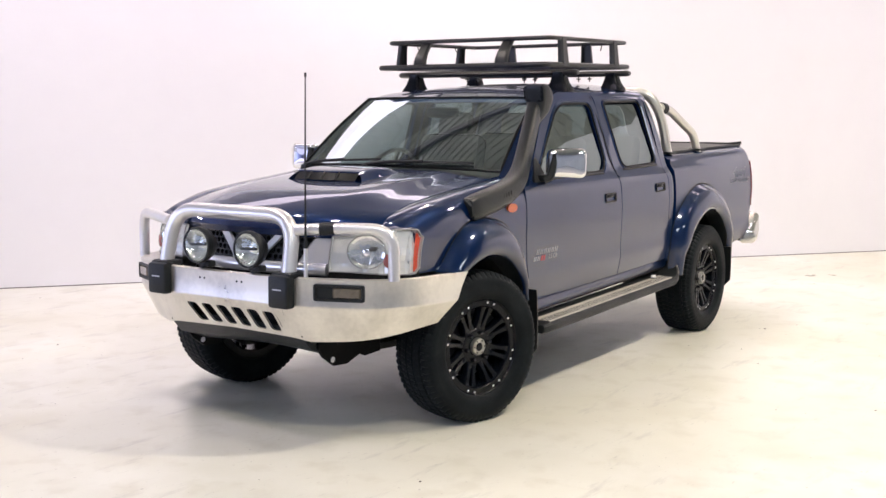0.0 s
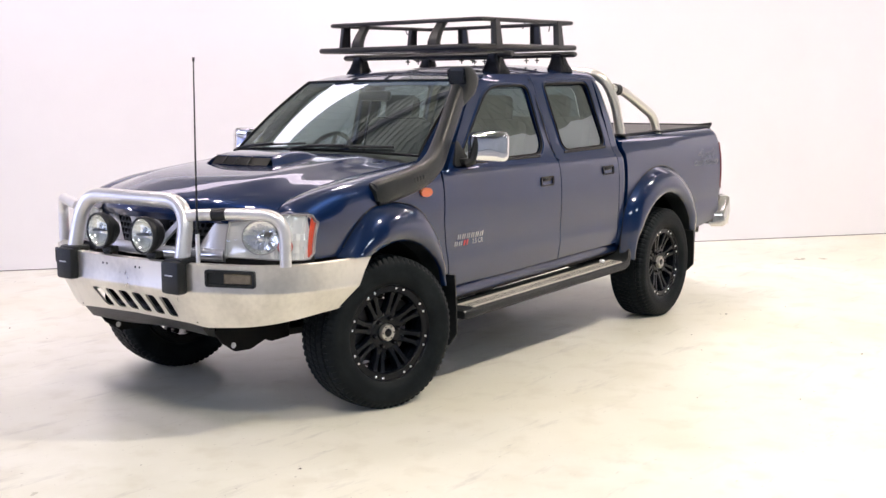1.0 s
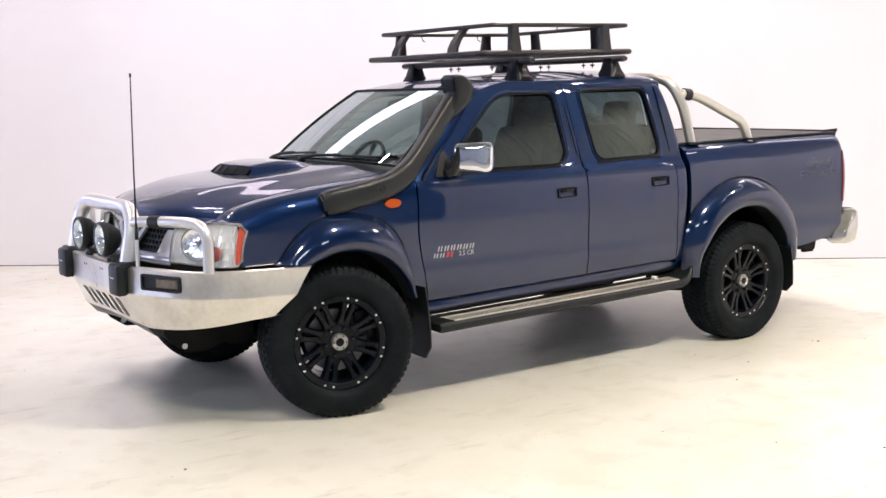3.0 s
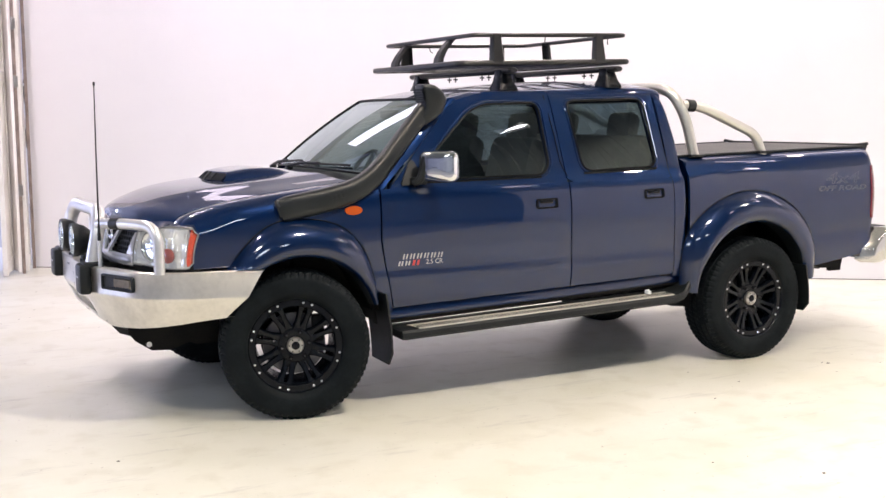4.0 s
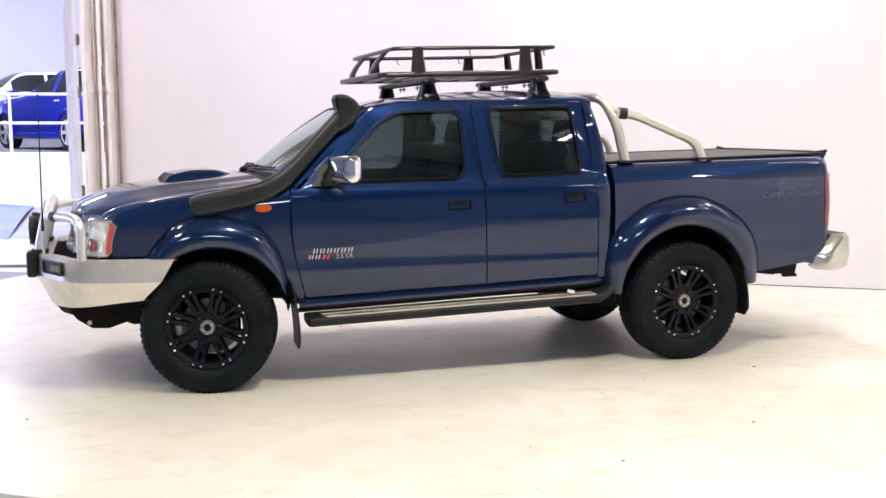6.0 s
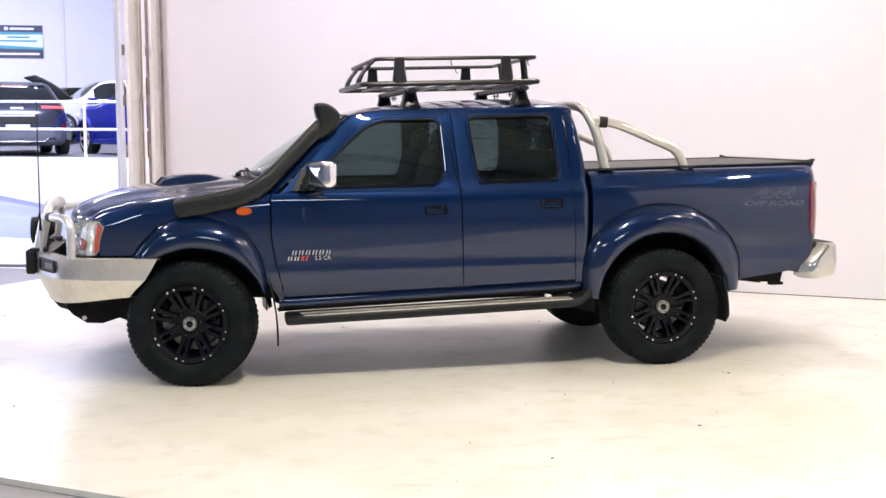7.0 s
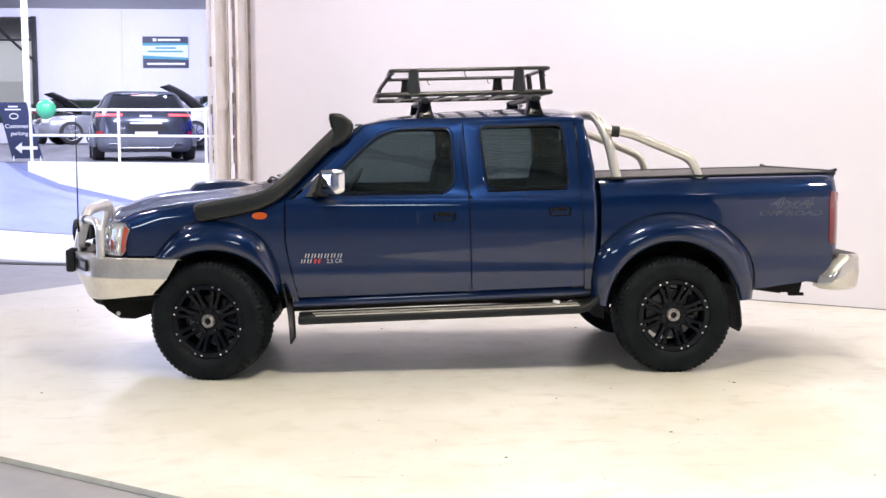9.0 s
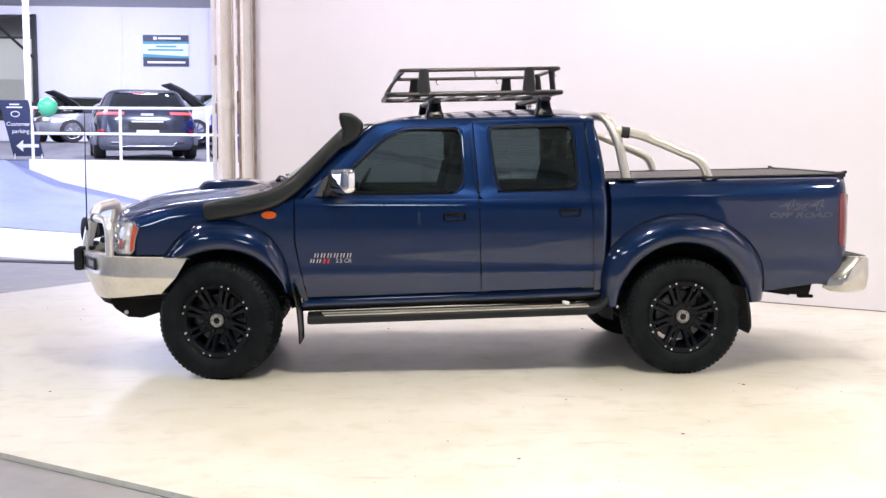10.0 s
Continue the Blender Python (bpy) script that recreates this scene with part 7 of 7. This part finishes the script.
def parked(label, x, y, turn, L, W, hood_h, belt, H, paint, hood_end, screen_top, roof_end, tail_h, screen_mat, bonnet_open=False, size=1.0, hatch=False, lift=0.0):
    """A parked car: local x is forwards. Lengths from the nose back."""
    root = thing("parked_car", label, "car", "cars on the deck", (x, y, deck_z(x) if not lift else ZD + lift))
    root.rotation_euler = (0, 0, radians(turn))
    root.scale = (size, size, size)
    nose = L / 2
    topz = smooth([0, 0.05, 0.35, hood_end, screen_top, (screen_top + roof_end) / 2, roof_end, L - 0.22, L], [0.55, hood_h - 0.22, hood_h - 0.07, hood_h, H - 0.03, H, H - 0.06, tail_h, tail_h - 0.25])
    lowz = smooth([0, 0.3, L - 0.3, L], [0.32, 0.22, 0.24, 0.38])
    hw = smooth([0, 0.25, 0.9, L - 0.8, L - 0.2, L], [0.70 * W / 2, 0.90 * W / 2, W / 2, W / 2, 0.93 * W / 2, 0.84 * W / 2])

    def section(d, out=0.0):
        t, lo, w = topz(d), lowz(d), hw(d) + out
        b = min(belt + 0.06 * d / L, t - 0.02)
        cabin = max(0.0, t - b - 0.05)
        pts = [(w * 0.86, lo), (w * 0.97, lo + 0.10), (w, (lo + b) / 2), (w * 0.985, b - 0.04), (w * 0.95, b)]
        tum = 0.22
        for f in (0.25, 0.5, 0.75, 0.92):
            pts.append((w * (0.95 - tum * f * min(1, cabin / 0.3)), b + (t - b) * f * 0.96))
        pts += [(w * (0.95 - tum * min(1, cabin / 0.3)) * 0.92, t + out * 0.5), (w * 0.40, t + 0.012 + out * 0.5), (0.0, t + 0.016 + out * 0.5)]
        return pts

    ds = span(0, L, 44)
    bm = bmesh.new()
    rows = []
    for d in ds:
        half = section(d)
        rows.append([Vector((nose - d, a, b)) for a, b in half] + [Vector((nose - d, -a, b)) for a, b in half[::-1][1:]])
    vs = grid(bm, rows)
    bm.faces.new(vs[0])
    bm.faces.new(vs[-1][::-1])
    body = part("body", bm, paint, root)
    # side glass
    for sg in SIDES:
        for d0, d1 in ((hood_end + 0.45, (hood_end + roof_end) / 2 + (0.02 if hatch else 0.12)), ((hood_end + roof_end) / 2 + 0.2, roof_end + 0.05)):
            bm = bmesh.new()
            rows = []
            for d in span(d0, d1, 7):
                h = section(d, 0.006)
                rows.append([Vector((nose - d, sg * a, b)) for a, b in (h[4], h[5], h[6], h[7], h[8])])
            grid(bm, rows)
            part("side_window", bm, CARGLASS, body)
    for d0, d1, nm, m in ((hood_end + 0.06, screen_top - 0.04, "windscreen", screen_mat), (roof_end + 0.06, L - 0.26, "rear_window", CARGLASS)):
        bm = bmesh.new()
        rows = []
        for d in span(d0, d1, 6):
            h = section(d, 0.010)
            rows.append([Vector((nose - d, a, b)) for a, b in [h[9], h[10], h[11], (-h[10][0], h[10][1]), (-h[9][0], h[9][1])]])
        grid(bm, rows)
        part(nm, bm, m, body)
    # lamps, plate, bumper
    for sg in SIDES:
        bm = bmesh.new()
        box(bm, (-nose + 0.10, sg * W * 0.34, tail_h - 0.12), (0.20, W * 0.22, 0.09), 0.014)
        part("tail_lamp", bm, LAMPRED, root)
        bm = bmesh.new()
        box(bm, (nose - 0.22, sg * W * 0.36, hood_h - 0.20), (0.30, W * 0.16, 0.12), 0.03)
        part("headlamp", bm, ribbed, root)
        bm = bmesh.new()
        box(bm, (nose - 0.30 * L - 0.15, sg * (W / 2 + 0.07), belt + 0.06), (0.10, 0.18, 0.12), 0.03)
        part("door_mirror", bm, paint, root)
    bm = bmesh.new()
    box(bm, (-nose - 0.004, 0, 0.60), (0.02, 0.42, 0.13), 0.004)
    part("plate", bm, WHITEM, root, "blank pale plate")
    bm = bmesh.new()
    box(bm, (-nose + 0.06, 0, 0.40), (0.16, W * 0.84, 0.16), 0.04)
    part("rear_bumper", bm, paint, root)
    bm = bmesh.new()
    box(bm, (nose - 0.09, 0, 0.42), (0.16, W * 0.62, 0.20), 0.04)
    part("front_grille", bm, BGTYRE, root)
    if hatch:
        bm = bmesh.new()
        box(bm, (nose - roof_end - 0.10, 0, H - 0.015), (0.34, W * 0.60, 0.045), 0.02)
        part("roof_spoiler", bm, BGTYRE, root, "dark roof spoiler")
        for sg in SIDES:
            bm = bmesh.new()
            box(bm, (nose - L + 1.22, sg * (W / 2 + 0.005), belt - 0.10), (0.17, 0.04, 0.03), 0.012)
            part("door_handle", bm, BRIGHTRIM, root, "bright door handle")
            for d in (0.82, L - 0.85):
                bm = bmesh.new()
                rows = [[Vector((nose - d + r * math.cos(t), sg * (W / 2 + o), 0.325 + r * math.sin(t))) for t in span(-0.2, math.pi + 0.2, 20)] for r, o in ((0.345, -0.06), (0.35, 0.028), (0.385, 0.032), (0.44, -0.01))]
                grid(bm, rows)
                part("wheel_arch", bm, paint, root)
            bm = bmesh.new()
            box(bm, (0.0, sg * (W / 2 - 0.03), 0.27), (L * 0.46, 0.08, 0.12), 0.03)
            part("side_skirt", bm, paint, root)
    car_wheels(root, nose, (0.82, L - 0.85), W, hatch)
    if bonnet_open:
        bm = bmesh.new()
        rows = [[Vector((nose - hood_end + 0.05 + 1.05 * math.cos(radians(33)) * u, v * W * 0.40 * (1 - 0.15 * u), hood_h + 0.02 + 1.05 * math.sin(radians(33)) * u + 0.06 * math.sin(math.pi * u))) for v in span(-1, 1, 7)] for u in span(0, 1, 6)]
        grid(bm, rows)
        returns(bm, Vector((0.03, 0, -0.03)))
        part("open_bonnet", bm, BGTYRE, root, "raised bonnet seen from below")
    return root


def compact_suv(label, x, y, turn, size):
    """A rounded SUV lofted from level slices: rear end, front end, half width and squareness of each."""
    root = thing("parked_car", label, "car", "cars on the deck", (x, y, deck_z(x)))
    root.rotation_euler = (0, 0, radians(turn))
    root.scale = (size, size * 1.08, size * 0.97)
    sink = 0.09
    zs = [0.27, 0.34, 0.50, 0.70, 0.88, 0.98, 1.05, 1.12, 1.24, 1.36, 1.46, 1.52, 1.555, 1.57]
    back = smooth(zs, [-1.95, -2.05, -2.10, -2.11, -2.09, -2.06, -2.02, -1.96, -1.83, -1.68, -1.52, -1.36, -1.10, -0.70])
    fore = smooth(zs, [1.90, 2.02, 2.08, 2.04, 1.92, 1.60, 1.15, 0.95, 0.72, 0.46, 0.20, 0.00, -0.20, -0.40])
    side = smooth(zs, [0.84, 0.90, 0.925, 0.935, 0.93, 0.905, 0.875, 0.85, 0.79, 0.735, 0.685, 0.62, 0.50, 0.28])
    sq = smooth([0.27, 1.0, 1.57], [5.0, 4.6, 3.2])

    def tail(v, z, out=0.0):
        """On the rear: v from -1 to 1 across."""
        c, a = (back(z) + fore(z)) / 2, (fore(z) - back(z)) / 2
        return Vector((c - (a + out) * (1 - abs(v) ** sq(z)) ** (1 / sq(z)), v * (side(z) + out), z - sink))

    def flank(px, z, sg, out=0.0):
        c, a = (back(z) + fore(z)) / 2, (fore(z) - back(z)) / 2
        u = min(0.999, abs(px - c) / a)
        return Vector((px, sg * (side(z) * (1 - u ** sq(z)) ** (1 / sq(z)) + out), z - sink))

    def patch(name, fn, us, zz, material, parent, note=""):
        bm = bmesh.new()
        grid(bm, [[fn(u, z) for u in us] for z in zz])
        return part(name, bm, material, parent, note)

    bm = bmesh.new()
    rows = []
    for z in span(0.27, 1.57, 44):
        c, a, n = (back(z) + fore(z)) / 2, (fore(z) - back(z)) / 2, 2 / sq(z)
        row = []
        for k in range(72):
            p, q = math.cos(k * math.tau / 72), math.sin(k * math.tau / 72)
            row.append(Vector((c + a * math.copysign(abs(p) ** n, p), side(z) * math.copysign(abs(q) ** n, q), z - sink)))
        rows.append(row)
    vs = grid(bm, rows, closed_v=True)
    bm.faces.new(vs[0][::-1])
    bm.faces.new(vs[-1])
    body = part("body", bm, SUVP, root)
    patch("rear_window", lambda v, z: tail(v, z, 0.008), span(-0.80, 0.80, 15), span(1.13, 1.43, 8), CARGLASS, body)
    patch("high_brake_lamp", lambda v, z: tail(v, z, 0.014), span(-0.32, 0.32, 9), span(1.435, 1.465, 3), LAMPRED, body)
    bm = bmesh.new()
    grid(bm, [[tail(v, z, o) for v in span(-0.80, 0.80, 13)] for z, o in ((1.475, 0.01), (1.470, 0.05), (1.50, 0.05), (1.535, 0.01))])
    part("roof_spoiler", bm, SUVP, body)
    for sg in SIDES:
        patch("tail_lamp", lambda v, z: tail(sg * v, z, 0.012), span(0.46, 0.97, 9), span(1.005, 1.055, 4), HOTRED, body)
        patch("low_lamp", lambda v, z: tail(sg * v, z, 0.016), span(0.80, 0.92, 6), span(0.63, 0.70, 5), LAMPRED, body)
        for p0, p1, zt in ((-1.15, -0.15, 1.40), (-0.05, 0.60, 1.38)):
            patch("side_window", lambda u, z: flank(u - 0.35 * (z - 1.12) * (u > 0.3), z, sg, 0.008), span(p0, p1, 8), span(1.12, zt, 6), CARGLASS, body)
        bm = bmesh.new()
        box(bm, (0.62, sg * 0.99, 1.04), (0.11, 0.18, 0.12), 0.03)
        part("door_mirror", bm, SUVP, root)
        for px in (1.28, -1.28):
            bm = bmesh.new()
            grid(bm, [[Vector((px + r * math.cos(t), sg * (0.925 + o), 0.33 + r * math.sin(t))) for t in span(-0.1, math.pi + 0.1, 18)] for r, o in ((0.345, -0.05), (0.35, 0.022), (0.41, 0.024), (0.425, -0.01))])
            part("wheel_arch", bm, GREYCLAD, root, "grey arch cladding")
    patch("bumper_cladding", lambda v, z: tail(v, z, 0.022), span(-0.985, 0.985, 21), span(0.28, 0.56, 6), GREYCLAD, root, "grey lower bumper cladding")
    bm = bmesh.new()
    pts = [(-0.62, 0.44), (-0.50, 0.445), (-0.44, 0.36), (0.44, 0.36), (0.50, 0.445), (0.62, 0.44)]
    tube(bm, [tail(a / 0.92, b, 0.040) for a, b in pts], 0.016, 8)
    part("diffuser_trim", bm, BGRIM, root, "silver bumper trim")
    patch("tailgate_recess", lambda v, z: tail(v, z, 0.012), span(-0.36, 0.36, 9), span(0.70, 0.86, 4), BGTYRE, body)
    patch("tailgate_trim", lambda v, z: tail(v, z, 0.020), span(-0.30, 0.30, 9), span(0.845, 0.875, 3), BRIGHTRIM, body, "bright tailgate strip")
    patch("tailgate_badge", lambda v, z: tail(v, z, 0.020), span(-0.12, 0.12, 5), span(0.985, 1.03, 3), BRIGHTRIM, body)
    patch("plate", lambda v, z: tail(v, z, 0.024), span(-0.21, 0.21, 5), span(0.585, 0.690, 3), WHITEM, body, "blank pale plate")
    for yy in (-0.065, 0.065):
        bm = bmesh.new()
        lathe(bm, [(0.038, 0.10), (0.045, 0.0), (0.052, 0.0), (0.052, 0.16)], 16, Matrix.Translation((back(0.40) - 0.05, yy, 0.30)) @ pose(0, 0, 0, 0, 90, 0))
        part("tailpipe", bm, BGRIM, root)
    car_wheels(root, 0.0, (-1.28, 1.28), 1.86)
    return root


SUVP = mat("dark_grey_blue_car_paint", (0.11, 0.125, 0.17), 0.20, 0.6, 0.2, 3, coat=1)
BLUEC = mat("bright_blue_car_paint", (0.015, 0.03, 0.42), 0.3, 0.2, 0.15, 3, coat=1)
SILVC = mat("silver_car_paint", (0.42, 0.44, 0.49), 0.25, 0.6, 0.1, 3, coat=1)
BLKC = mat("black_car_paint", (0.015, 0.016, 0.02), 0.3, 0.2, 0.2, 3, coat=1)
GRNC = mat("dark_green_car_paint", (0.012, 0.022, 0.012), 0.3, 0.2, 0.2, 3, coat=1)
WHTC = mat("white_car_paint", (0.75, 0.76, 0.78), 0.3, 0, 0.05, 3, coat=1)
compact_suv("dark grey compact SUV with grey cladding and lit tail lamps", -4.16, 19.42, 104, 1.09)
parked("bright blue hatchback on silver five-spoke wheels", -0.92, 19.05, 117.5, 4.2, 1.78, 0.98, 0.98, 1.45, BLUEC, 1.55, 2.65, 3.75, 1.08, CARGLASS, size=1.17, hatch=True)
parked("silver coupe with its bonnet open", -6.0, 25.4, 205, 4.3, 1.80, 0.84, 0.82, 1.24, SILVC, 1.35, 2.10, 3.20, 0.98, CARGREEN, bonnet_open=True, lift=0.302)
parked("white hatchback with its bonnet open", -2.35, 23.6, 200, 4.2, 1.78, 0.98, 0.96, 1.48, WHTC, 1.15, 1.95, 3.45, 1.02, CARGREEN, bonnet_open=True, lift=0.30)
parked("black family car parked nose out", -3.3, 28.6, -68, 4.5, 1.85, 0.98, 0.96, 1.50, BLKC, 1.20, 1.95, 4.0, 1.15, CARGREEN, lift=0.30)
parked("black hatchback with green-tinted screen", 0.7, 26.8, -95, 4.2, 1.78, 0.98, 0.96, 1.50, BLKC, 1.15, 1.95, 3.45, 1.02, CARGREEN, lift=0.30)
parked("dark green car parked at the back", -7.7, 28.9, -58, 4.5, 1.85, 0.95, 0.93, 1.42, GRNC, 1.20, 2.0, 4.0, 1.15, CARGREEN, lift=0.30)
parked("white sedan parked at the back", 1.6, 22.0, -100, 4.5, 1.80, 0.93, 0.92, 1.44, WHTC, 1.3, 2.1, 3.4, 1.0, CARGREEN)

# ---------------------------------------------------------------- grit on the floor
random.seed(4)
bm = bmesh.new()
for k in range(170):
    s_, n_ = random.uniform(-3.8, 8), random.uniform(-2.4, 4.0)
    r = random.choice((0.003, 0.004, 0.004, 0.005, 0.006, 0.007, 0.011))
    p = hall(s_, n_, 0.0)
    if -1.0 < p.x < 4.2 and abs(p.y) < 0.8:
        continue
    a0 = random.uniform(0, 6)
    ring = [bm.verts.new(p + Vector((r * random.uniform(0.6, 1.5) * math.cos(a0 + i * math.tau / 5), r * random.uniform(0.4, 1.0) * math.sin(a0 + i * math.tau / 5), 0.0008))) for i in range(5)]
    tip = bm.verts.new(p + Vector((0, 0, r * 0.5)))
    for i in range(5):
        bm.faces.new((ring[i], ring[(i + 1) % 5], tip))
tagged(new("floor_grit", finish("floor_grit", bm, DIRT)), "small dark crumbs of dirt scattered on the floor", "dirt", kind="stuff")
